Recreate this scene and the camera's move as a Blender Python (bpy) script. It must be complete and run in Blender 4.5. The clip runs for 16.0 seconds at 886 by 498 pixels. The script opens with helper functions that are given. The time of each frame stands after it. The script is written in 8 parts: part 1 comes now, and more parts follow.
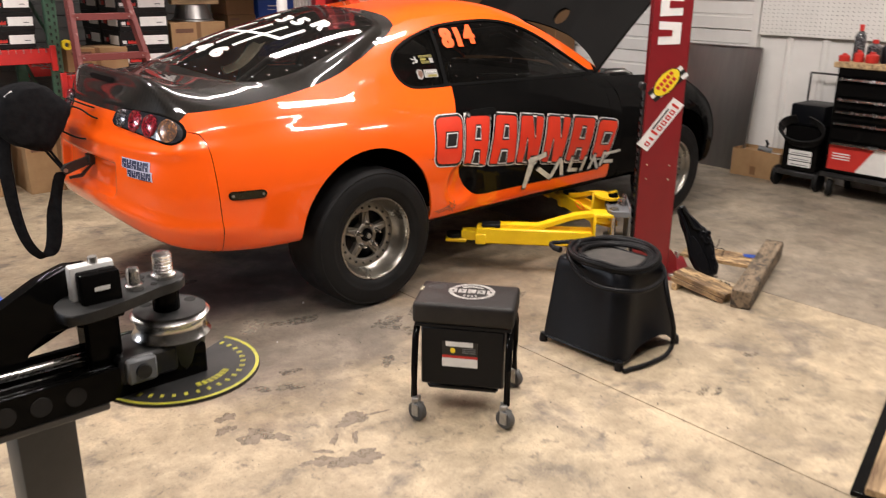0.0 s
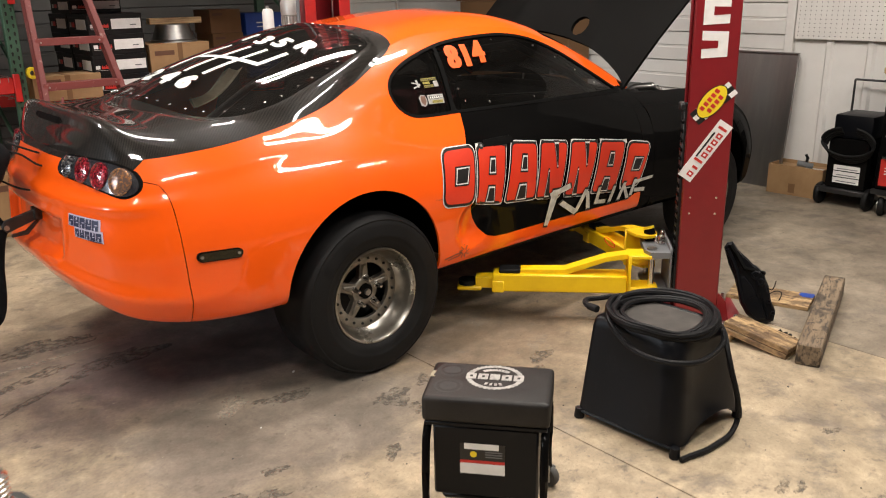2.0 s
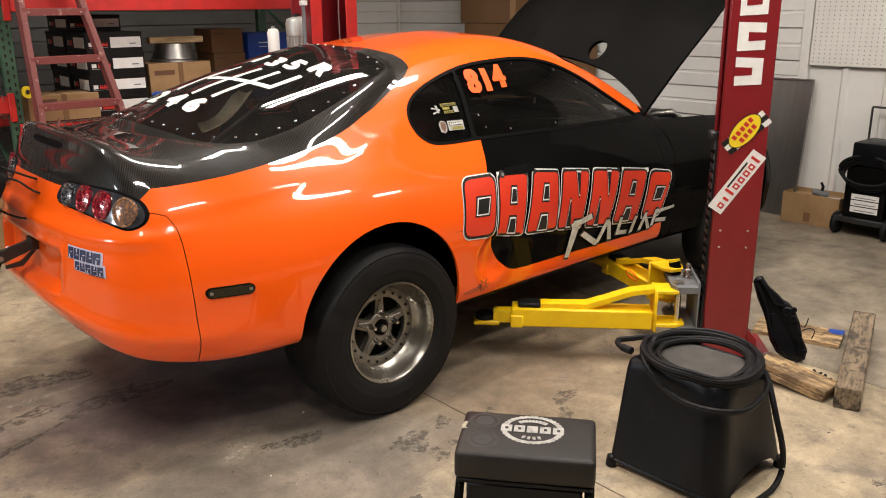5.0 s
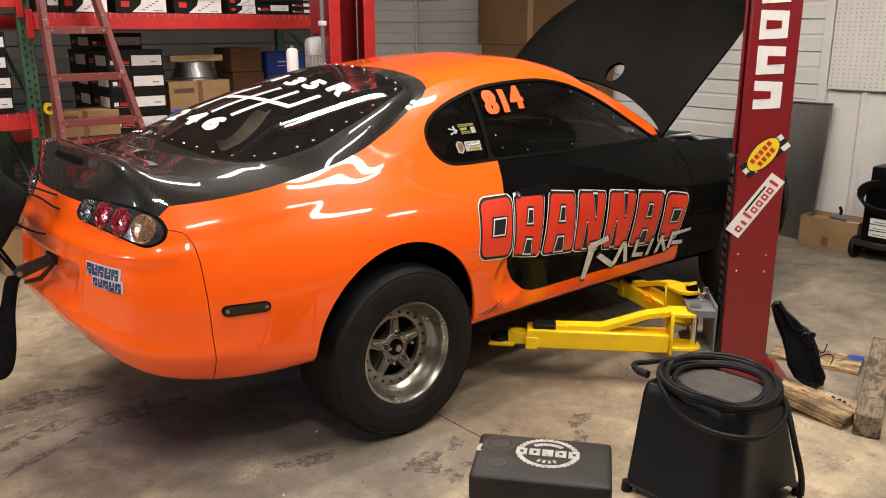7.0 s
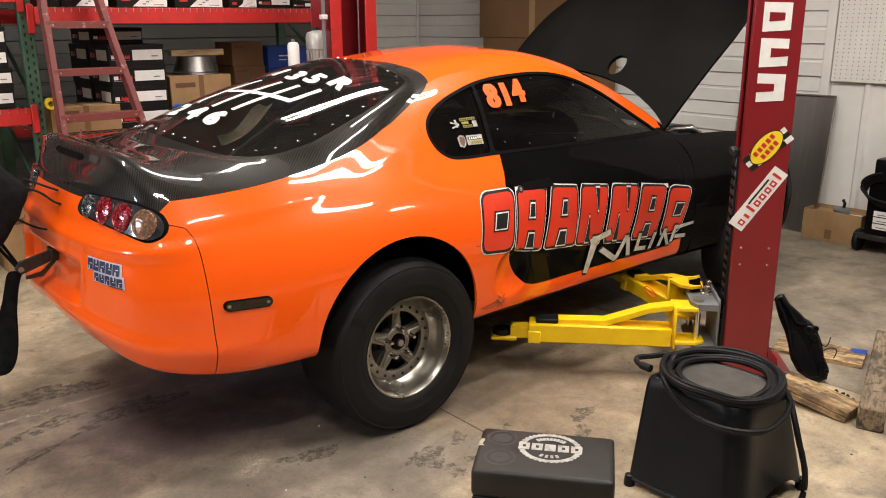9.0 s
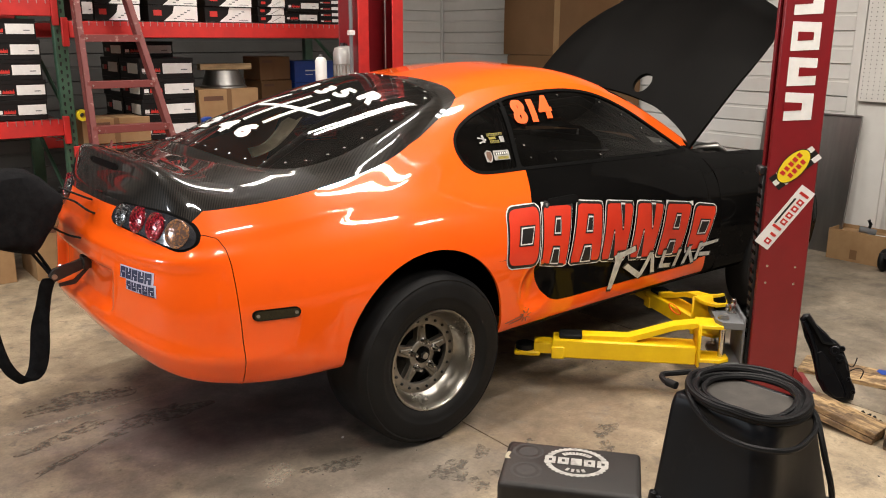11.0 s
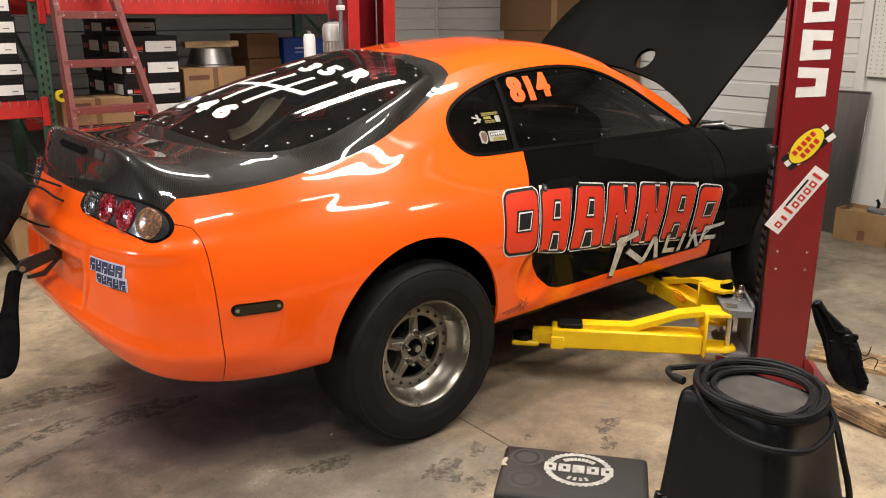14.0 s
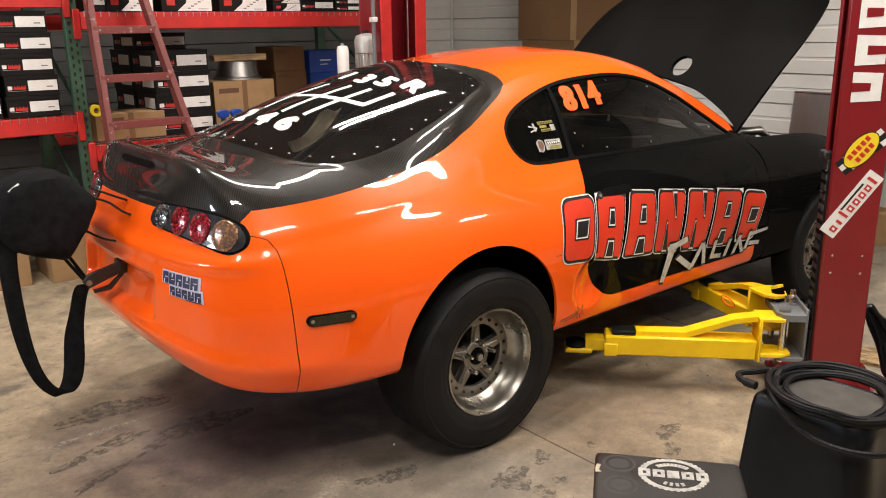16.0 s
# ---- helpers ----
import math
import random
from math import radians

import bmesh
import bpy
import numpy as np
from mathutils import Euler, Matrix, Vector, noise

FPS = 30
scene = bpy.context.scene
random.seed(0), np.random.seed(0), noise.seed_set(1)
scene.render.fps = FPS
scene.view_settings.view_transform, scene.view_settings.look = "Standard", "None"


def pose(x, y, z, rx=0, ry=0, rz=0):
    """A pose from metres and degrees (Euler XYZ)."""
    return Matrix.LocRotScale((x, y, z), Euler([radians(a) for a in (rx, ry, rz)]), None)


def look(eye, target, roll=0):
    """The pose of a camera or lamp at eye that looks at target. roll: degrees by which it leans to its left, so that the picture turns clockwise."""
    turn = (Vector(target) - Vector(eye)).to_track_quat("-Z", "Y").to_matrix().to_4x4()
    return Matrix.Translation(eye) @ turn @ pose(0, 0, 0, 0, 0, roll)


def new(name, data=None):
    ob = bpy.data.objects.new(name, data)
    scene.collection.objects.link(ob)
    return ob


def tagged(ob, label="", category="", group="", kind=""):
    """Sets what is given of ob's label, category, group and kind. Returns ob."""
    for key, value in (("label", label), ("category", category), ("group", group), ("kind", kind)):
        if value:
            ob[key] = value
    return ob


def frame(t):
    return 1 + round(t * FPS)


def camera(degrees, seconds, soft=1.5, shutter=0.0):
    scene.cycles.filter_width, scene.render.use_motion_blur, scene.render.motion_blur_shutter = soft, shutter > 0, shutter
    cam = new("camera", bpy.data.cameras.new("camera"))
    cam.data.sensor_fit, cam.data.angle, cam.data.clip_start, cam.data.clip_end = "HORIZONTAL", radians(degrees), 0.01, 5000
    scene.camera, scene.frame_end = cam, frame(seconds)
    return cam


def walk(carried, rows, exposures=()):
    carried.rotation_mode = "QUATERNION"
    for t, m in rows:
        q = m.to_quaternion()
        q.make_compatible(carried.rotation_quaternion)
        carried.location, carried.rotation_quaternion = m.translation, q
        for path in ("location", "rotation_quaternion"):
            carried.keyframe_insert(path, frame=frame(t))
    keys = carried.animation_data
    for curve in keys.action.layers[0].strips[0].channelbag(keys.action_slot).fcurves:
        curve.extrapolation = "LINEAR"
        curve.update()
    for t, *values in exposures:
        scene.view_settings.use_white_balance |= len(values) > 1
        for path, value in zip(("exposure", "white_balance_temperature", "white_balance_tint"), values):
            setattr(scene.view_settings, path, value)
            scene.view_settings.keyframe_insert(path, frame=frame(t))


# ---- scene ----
cam = camera(56.7, 16.0, soft=1.0, shutter=0.4)
METRES, EYE, TILT, LEAN, TURN = 1.75, 1.58, 0.0, 0.0, -41.0
X0, Y0 = -2.288, -4.009
ROWS = [
    (0.0, 0.0, 0.0, 0.0, 0.16, -18.32, -0.48),
    (0.5, 0.0432, 0.117, 0.009, 3.53, -17.5, -1.26),
    (1.0, 0.0316, 0.2031, 0.0023, 2.91, -17.84, -0.57),
    (1.5, -0.0184, 0.2919, 0.0073, -0.05, -18.01, 1.2),
    (2.0, -0.0099, 0.3696, 0.0032, 0.19, -17.8, 1.12),
    (2.5, 0.0281, 0.4686, 0.0041, 1.96, -17.35, 0.1),
    (3.0, 0.0154, 0.5054, 0.0054, 1.19, -17.35, 0.81),
    (3.5, -0.0432, 0.4967, 0.0034, 0.08, -17.19, 1.43),
    (4.0, -0.0719, 0.4874, 0.003, -0.78, -17.13, 0.95),
    (6.5, -0.0843, 0.4798, 0.0062, 0.77, -15.18, 0.01),
    (7.0, -0.0859, 0.4832, 0.0062, 0.77, -15.1, 0.07),
    (7.5, -0.0857, 0.4854, 0.006, 0.59, -15.16, 0.21),
    (8.0, -0.0868, 0.4908, 0.0063, 0.4, -15.37, 0.36),
    (8.5, -0.086, 0.4882, 0.0073, 0.62, -15.48, 0.3),
    (9.0, -0.085, 0.4885, 0.0059, 0.89, -15.53, 0.26),
    (11.5, -0.1057, 0.4713, 0.0047, 2.46, -14.26, -0.25),
    (12.0, -0.1075, 0.4711, 0.0048, 2.27, -14.2, -0.24),
    (12.5, -0.1085, 0.4798, 0.0041, 1.91, -14.35, 0.04),
    (13.0, -0.0834, 0.5312, -0.0011, 2.3, -14.81, 0.28),
    (13.5, -0.0615, 0.5761, -0.0033, 2.79, -15.14, 0.16),
    (14.0, -0.0946, 0.5808, -0.0047, 2.12, -15.89, 0.09),
    (14.5, -0.1742, 0.5687, -0.0068, 1.45, -16.44, 0.06),
    (15.0, -0.2293, 0.5567, -0.0084, 1.52, -15.91, 0.42),
    (15.5, -0.2408, 0.5638, -0.0058, 2.14, -15.63, 0.61),
    (16.0, -0.2332, 0.5696, -0.004, 1.73, -15.2, 0.79),
]
walk(cam, [(t, pose(X0, Y0, EYE, TILT, LEAN, TURN) @ pose(METRES * x, METRES * y, METRES * z, 90 + pitch, roll, yaw)) for t, x, y, z, yaw, pitch, roll in ROWS],
     exposures=((0.0, 0.20, 6400, 14), (0.7, 0.18, 6420, 14), (2.0, 0.14, 6480, 11), (3.0, 0.13, 6500, 10), (4.0, 0.12, 6500, 10), (16.0, 0.19, 6500, 10)))

# ---- world and lamps ----
world = bpy.data.worlds.new("world")
scene.world = world
world.use_nodes = True
world.node_tree.nodes["Background"].inputs[0].default_value = (0.75, 0.85, 1.0, 1)
world.node_tree.nodes["Background"].inputs[1].default_value = 0.25
scene.view_settings.exposure = 0.0
CEILING = 3.7
LAMP_WATTS = 61.0
# The tube at (-2.3, -1.5) is an added fill for the rear bumper.
TUBES = [(1.15, -1.95), (1.15, -3.35), (0.95, 1.35), (-1.6, -3.35), (-2.3, -1.5), (-2.0, 1.35), (3.45, -4.5), (1.25, -0.62)]


# ---- small helpers ----
def bm_box(bm, lo, hi, bevel=0.0, m=None, seg=1):
    """Adds an axis-aligned box to bm, its edges rounded, and moves it by m."""
    r = bmesh.ops.create_cube(bm, size=1.0)
    vs = r["verts"]
    for v in vs:
        v.co = Vector([lo[i] + (v.co[i] + 0.5) * (hi[i] - lo[i]) for i in range(3)])
    if bevel > 0:
        es = list({e for v in vs for e in v.link_edges})
        out = bmesh.ops.bevel(bm, geom=es, offset=bevel, segments=seg, affect="EDGES", profile=0.6)
        vs = list({v for f in out["faces"] for v in f.verts} | {v for v in vs if v.is_valid})
    if m is not None:
        bmesh.ops.transform(bm, matrix=m, verts=[v for v in vs if v.is_valid])
    return bm


def box(lo, hi, bevel=0.0, m=None, seg=1):
    return bm_box(bmesh.new(), lo, hi, bevel, m, seg)


def bm_cyl(bm, a, b, r1, r2=None, n=20, caps=True):
    a, b = Vector(a), Vector(b)
    r2 = r1 if r2 is None else r2
    d = b - a
    m = Matrix.Translation((a + b) / 2) @ d.to_track_quat("Z", "Y").to_matrix().to_4x4()
    bmesh.ops.create_cone(bm, cap_ends=caps, segments=n, radius1=r1, radius2=r2, depth=d.length, matrix=m)
    return bm


def cyl(a, b, r1, r2=None, n=20, caps=True):
    return bm_cyl(bmesh.new(), a, b, r1, r2, n, caps)


def bm_lathe(bm, profile, n=48, m=None, arc=1.0):
    """Turns (radius, height) pairs about z."""
    rows = []
    for r, z in profile:
        rows.append([bm.verts.new((r * math.cos(2 * math.pi * arc * k / n), r * math.sin(2 * math.pi * arc * k / n), z)) for k in range(n)])
    for a, b in zip(rows, rows[1:]):
        for k in range(n):
            q = (k + 1) % n
            try:
                bm.faces.new((a[k], a[q], b[q], b[k]))
            except ValueError:
                pass
    if m is not None:
        bmesh.ops.transform(bm, matrix=m, verts=[v for row in rows for v in row])
    return bm


def lathe(profile, n=48, m=None):
    return bm_lathe(bmesh.new(), profile, n, m)


def bm_tube(bm, pts, r, n=8, closed=False):
    """A round bar swept along points."""
    pts = [Vector(p) for p in pts]
    rows, up = [], Vector((0, 0, 1))
    for i, p in enumerate(pts):
        if closed:
            d = pts[(i + 1) % len(pts)] - pts[i - 1]
        else:
            d = pts[min(i + 1, len(pts) - 1)] - pts[max(i - 1, 0)]
        d.normalize()
        side = d.cross(up)
        if side.length < 0.1:
            side = d.cross(Vector((1, 0, 0)))
        side.normalize()
        top = side.cross(d).normalized()
        rad = r(i / (len(pts) - 1)) if callable(r) else r
        rows.append([bm.verts.new(p + rad * (math.cos(2 * math.pi * k / n) * side + math.sin(2 * math.pi * k / n) * top)) for k in range(n)])
    pairs = list(zip(rows, rows[1:])) + ([(rows[-1], rows[0])] if closed else [])
    for a, b in pairs:
        for k in range(n):
            bm.faces.new((a[k], a[(k + 1) % n], b[(k + 1) % n], b[k]))
    if not closed:
        bm.faces.new(rows[0]), bm.faces.new(list(reversed(rows[-1])))
    return bm


def tube(pts, r, n=8, closed=False):
    return bm_tube(bmesh.new(), pts, r, n, closed)


def bm_prism(bm, outline, depth, m=None, bevel=0.0):
    """Extrudes a closed xy outline along z by depth."""
    lo = [bm.verts.new((x, y, 0)) for x, y in outline]
    hi = [bm.verts.new((x, y, depth)) for x, y in outline]
    n = len(outline)
    fs = [bm.faces.new(list(reversed(lo))), bm.faces.new(hi)]
    for k in range(n):
        fs.append(bm.faces.new((lo[k], lo[(k + 1) % n], hi[(k + 1) % n], hi[k])))
    vs = lo + hi
    if bevel:
        es = list({e for f in fs[:2] for e in f.edges})
        out = bmesh.ops.bevel(bm, geom=es, offset=bevel, segments=1, affect="EDGES")
        vs = list({v for f in out["faces"] for v in f.verts} | {v for v in vs if v.is_valid})
    bmesh.ops.recalc_face_normals(bm, faces=[f for f in bm.faces if f.is_valid])
    if m is not None:
        bmesh.ops.transform(bm, matrix=m, verts=vs)
    return bm


def prism(outline, depth, m=None, bevel=0.0):
    return bm_prism(bmesh.new(), outline, depth, m, bevel)


def mesh_of(bm, name, material, smooth=True, angle=40):
    me = bpy.data.meshes.new(name)
    bmesh.ops.recalc_face_normals(bm, faces=bm.faces)
    if smooth:
        for f in bm.faces:
            f.smooth = True
        lim = radians(angle)
        for e in bm.edges:
            e.smooth = len(e.link_faces) == 2 and e.calc_face_angle(0) < lim
    bm.to_mesh(me)
    bm.free()
    for mm in material if isinstance(material, (list, tuple)) else [material]:
        me.materials.append(mm)
    return me


def part(name, bm, material, parent=None, label="", m=None, smooth=True, angle=40):
    ob = new(name, mesh_of(bm, name, material, smooth, angle))
    if parent is not None:
        ob.parent = parent
    if m is not None:
        ob.matrix_basis = m
    return tagged(ob, label)


def thing(name, label, category, group="", m=None):
    ob = new(name)
    ob.empty_display_size = 0.1
    if m is not None:
        ob.matrix_basis = m
    return tagged(ob, label, category, group)


def structure(name, bm, material, label="", smooth=False):
    ob = part(name, bm, material, None, label, smooth=smooth)
    return tagged(ob, label, kind="structure")
# ---- materials ----
def mat(name, color, rough=0.5, metal=0.0, second=None, scale=8.0, mix=(0.35, 0.65), bump=0.0, bump_scale=60.0, rough2=None,
        coat=0.0, coat_rough=0.03, spec=0.5, emit=None, strength=0.0, stretch=(1, 1, 1), detail=6.0, island=0.0):
    """A principled surface: two colours blended by noise, roughness that varies with it, and fine relief."""
    ma = bpy.data.materials.new(name)
    ma.use_nodes = True
    nt = ma.node_tree
    N, L = nt.nodes, nt.links
    p = N["Principled BSDF"]
    p.inputs["Base Color"].default_value = (*color, 1)
    p.inputs["Roughness"].default_value = rough
    p.inputs["Metallic"].default_value = metal
    p.inputs["Specular IOR Level"].default_value = spec
    p.inputs["Coat Weight"].default_value = coat
    p.inputs["Coat Roughness"].default_value = coat_rough
    if emit:
        p.inputs["Emission Color"].default_value = (*emit, 1)
        p.inputs["Emission Strength"].default_value = strength
    if second is not None or rough2 is not None or bump:
        tc, mp = N.new("ShaderNodeTexCoord"), N.new("ShaderNodeMapping")
        mp.inputs["Scale"].default_value = stretch
        L.new(tc.outputs["Object"], mp.inputs["Vector"])
        nz = N.new("ShaderNodeTexNoise")
        nz.inputs["Scale"].default_value, nz.inputs["Detail"].default_value = scale, detail
        nz.inputs["Roughness"].default_value = 0.65
        L.new(mp.outputs[0], nz.inputs["Vector"])
        rg = N.new("ShaderNodeMapRange")
        rg.inputs["From Min"].default_value, rg.inputs["From Max"].default_value = mix
        L.new(nz.outputs["Fac"], rg.inputs["Value"])
        if second is not None:
            mx = N.new("ShaderNodeMix")
            mx.data_type = "RGBA"
            mx.inputs["A"].default_value, mx.inputs["B"].default_value = (*color, 1), (*second, 1)
            L.new(rg.outputs[0], mx.inputs["Factor"])
            L.new(mx.outputs["Result"], p.inputs["Base Color"])
        if rough2 is not None:
            mr = N.new("ShaderNodeMapRange")
            mr.inputs["To Min"].default_value, mr.inputs["To Max"].default_value = rough, rough2
            L.new(rg.outputs[0], mr.inputs["Value"])
            L.new(mr.outputs[0], p.inputs["Roughness"])
        if bump:
            nb, bp = N.new("ShaderNodeTexNoise"), N.new("ShaderNodeBump")
            nb.inputs["Scale"].default_value, nb.inputs["Detail"].default_value = bump_scale, 4
            L.new(mp.outputs[0], nb.inputs["Vector"])
            bp.inputs["Strength"].default_value, bp.inputs["Distance"].default_value = bump, 0.01
            L.new(nb.outputs["Fac"], bp.inputs["Height"])
            L.new(bp.outputs[0], p.inputs["Normal"])
    return ma



def plank_mat(name, pale, grain, stain):
    """Sawn softwood: long uneven grain lines, dark weathered blotches and a few knots."""
    ma = mat(name, pale, 0.75, second=grain, scale=9, mix=(0.40, 0.64), stretch=(0.35, 5, 5), bump=0.25, bump_scale=30)
    N, L = ma.node_tree.nodes, ma.node_tree.links
    p = N["Principled BSDF"]
    tc = N.new("ShaderNodeTexCoord")
    c = p.inputs["Base Color"].links[0].from_socket
    for sc, st, a, b in ((8.0, (1, 2.2, 2), 0.47, 0.62), (30.0, (0.5, 2.5, 2), 0.50, 0.64), (18.0, (1, 1.4, 1), 0.58, 0.64)):
        mp, nz, rg, mx = N.new("ShaderNodeMapping"), N.new("ShaderNodeTexNoise"), N.new("ShaderNodeMapRange"), N.new("ShaderNodeMix")
        mp.inputs["Scale"].default_value = st
        nz.inputs["Scale"].default_value, nz.inputs["Detail"].default_value, nz.inputs["Roughness"].default_value = sc, 5, 0.6
        rg.inputs["From Min"].default_value, rg.inputs["From Max"].default_value, rg.inputs["To Max"].default_value = a, b, 0.8
        mx.data_type = "RGBA"
        mx.inputs["B"].default_value = (*stain, 1)
        L.new(tc.outputs["Object"], mp.inputs["Vector"]), L.new(mp.outputs[0], nz.inputs["Vector"]), L.new(nz.outputs["Fac"], rg.inputs["Value"])
        L.new(rg.outputs[0], mx.inputs["Factor"]), L.new(c, mx.inputs["A"])
        c = mx.outputs["Result"]
    L.new(c, p.inputs["Base Color"])
    return ma


ORANGE = mat("orange_paint", (1.0, 0.122, 0.006), 0.30, second=(0.97, 0.108, 0.005), scale=1.2, coat=1.0, coat_rough=0.02, spec=0.15)
BLACKPAINT = mat("black_paint", (0.0035, 0.0034, 0.0034), 0.25, second=(0.005, 0.0048, 0.0047), scale=2, coat=0.15, coat_rough=0.015, spec=0.0)
HOODBLACK = mat("hood_satin_black", (0.0030, 0.0028, 0.0027), 0.5, second=(0.0062, 0.0058, 0.0054), scale=1.6, rough2=0.62, spec=0.035, bump=0.03, bump_scale=18)
TRIM = mat("black_trim", (0.0045, 0.0044, 0.0043), 0.5, second=(0.006, 0.006, 0.006), scale=30, spec=0.03)
RUBBER = mat("tyre_rubber", (0.0045, 0.0045, 0.0049), 0.5, second=(0.0092, 0.0090, 0.0092), scale=9, rough2=0.7, bump=0.08, bump_scale=240, spec=0.22)
ALLOY = mat("cast_alloy", (0.36, 0.33, 0.285), 0.42, 0.9, second=(0.25, 0.23, 0.20), scale=22, rough2=0.55)
RIMPOLISH = mat("dusty_polished_alloy", (0.42, 0.40, 0.36), 0.24, 1.0, second=(0.30, 0.285, 0.255), scale=9, rough2=0.34)
POLISH = mat("polished_alloy", (0.72, 0.70, 0.67), 0.16, 1.0, second=(0.62, 0.60, 0.57), scale=10, rough2=0.3)
CASTGREY = mat("silver_paint", (0.52, 0.51, 0.49), 0.35, 0.35, second=(0.44, 0.43, 0.41), scale=12)
STEEL = mat("steel", (0.5, 0.49, 0.47), 0.32, 1.0, second=(0.36, 0.35, 0.34), scale=25, rough2=0.5)
GALV = mat("sheet_metal", (0.46, 0.45, 0.43), 0.30, 1.0, second=(0.30, 0.295, 0.285), scale=3, rough2=0.45, stretch=(1, 1, 0.15))
DARKSTEEL = mat("dark_steel", (0.03, 0.03, 0.031), 0.45, 0.6, second=(0.05, 0.05, 0.05), scale=20)
REDPOST = mat("red_lift_paint", (0.215, 0.008, 0.013), 0.33, second=(0.185, 0.007, 0.011), scale=5, rough2=0.42, coat=0.3, coat_rough=0.2)
YELLOW = mat("yellow_arm_paint", (0.95, 0.63, 0.005), 0.36, second=(0.86, 0.54, 0.005), scale=9, rough2=0.5)
REDBEAM = mat("red_rack_paint", (0.58, 0.022, 0.018), 0.42, second=(0.46, 0.018, 0.016), scale=9, rough2=0.6)
GREENUP = mat("green_rack_paint", (0.05, 0.115, 0.07), 0.5, second=(0.035, 0.08, 0.05), scale=12)
LADDER = mat("faded_red_fibreglass", (0.17, 0.038, 0.034), 0.5, second=(0.42, 0.27, 0.23), scale=26, mix=(0.58, 0.74), bump=0.1, bump_scale=120)
CARD = mat("cardboard", (0.36, 0.22, 0.105), 0.8, second=(0.30, 0.175, 0.08), scale=7, bump=0.05)
KRAFT = mat("brown_panel", (0.20, 0.105, 0.045), 0.75, second=(0.17, 0.088, 0.036), scale=2)
BOXBLACK = mat("black_carton", (0.006, 0.0055, 0.0055), 0.5, second=(0.010, 0.009, 0.009), scale=8, spec=0.2)
WHITE = mat("white_print", (0.78, 0.77, 0.75), 0.5, second=(0.70, 0.69, 0.67), scale=20)
REDPRINT = mat("red_print", (0.55, 0.03, 0.02), 0.45, second=(0.48, 0.025, 0.02), scale=12)
ORANGEPRINT = mat("orange_print", (0.95, 0.11, 0.01), 0.45)
STICKERYELLOW = mat("sticker_yellow", (0.38, 0.31, 0.03), 0.5, second=(0.08, 0.07, 0.02), scale=160)
REDORANGE = mat("red_orange_print", (0.72, 0.045, 0.012), 0.4, second=(0.60, 0.030, 0.010), scale=3, coat=0.5)
SILVERPRINT = mat("silver_print", (0.66, 0.65, 0.60), 0.4, 0.0, second=(0.38, 0.37, 0.34), scale=22)
GREYWHITE = mat("dull_white_print", (0.42, 0.41, 0.39), 0.5, second=(0.25, 0.24, 0.23), scale=60)
BADGE = mat("worn_badge_print", (0.37, 0.36, 0.335), 0.5, second=(0.16, 0.155, 0.145), scale=45, mix=(0.45, 0.72))
BROWNPRINT = mat("brown_print", (0.13, 0.06, 0.035), 0.5)
LILAC = mat("pale_lilac_print", (0.55, 0.52, 0.66), 0.5)
YELLOWPRINT = mat("yellow_print", (0.82, 0.62, 0.02), 0.45)
BLACKPRINT = mat("black_print", (0.01, 0.01, 0.01), 0.4)
BLUEPRINT = mat("dark_blue_print", (0.012, 0.014, 0.06), 0.45)
BLUE = mat("blue_plastic", (0.01, 0.06, 0.35), 0.45, second=(0.008, 0.045, 0.28), scale=12)
WALLMETAL = mat("white_wall_metal", (0.72, 0.705, 0.68), 0.5, second=(0.63, 0.615, 0.59), scale=1.6, rough2=0.6)
WALLDARK = mat("dark_wall", (0.06, 0.057, 0.052), 0.8, second=(0.045, 0.043, 0.04), scale=2)
PEG = mat("pegboard_white", (0.72, 0.70, 0.67), 0.6, second=(0.66, 0.64, 0.61), scale=4)
WOOD = mat("rough_pine", (0.52, 0.36, 0.19), 0.75, second=(0.11, 0.062, 0.03), scale=7, mix=(0.42, 0.66), stretch=(0.3, 5, 5), bump=0.25, bump_scale=30)
PINE = plank_mat("rough_stained_pine", (0.56, 0.39, 0.20), (0.36, 0.225, 0.105), (0.085, 0.050, 0.028))
WOODDARK = plank_mat("oily_timber", (0.25, 0.185, 0.12), (0.14, 0.10, 0.064), (0.028, 0.023, 0.019))
VINYL = mat("black_vinyl", (0.010, 0.009, 0.0088), 0.45, second=(0.024, 0.021, 0.019), scale=9, rough2=0.6, bump=0.06, bump_scale=300, spec=0.3)
PLASTIC = mat("black_plastic", (0.0038, 0.0043, 0.0060), 0.36, second=(0.014, 0.0135, 0.0135), scale=14, mix=(0.58, 0.85), rough2=0.6, bump=0.04, bump_scale=350, spec=0.22)
MARKER = mat("smoked_marker", (0.010, 0.0085, 0.0035), 0.15, second=(0.020, 0.016, 0.006), scale=40, spec=0.3, coat=0.25)
TREAD = mat("worn_tread", (0.036, 0.032, 0.028), 0.7, second=(0.060, 0.053, 0.046), scale=14, mix=(0.4, 0.7), bump=0.1, bump_scale=200)
CLOTH = mat("beige_webbing", (0.36, 0.32, 0.23), 0.85, second=(0.24, 0.21, 0.15), scale=12, bump=0.15, bump_scale=200)
DUSTRING = mat("dusty_ring", (0.030, 0.026, 0.024), 0.7, second=(0.016, 0.0145, 0.014), scale=30)
# Wall metal darkened to carry the shade behind the rack.
REARWALL = mat("shaded_wall_metal", (0.10, 0.097, 0.092), 0.6, second=(0.075, 0.073, 0.07), scale=2)
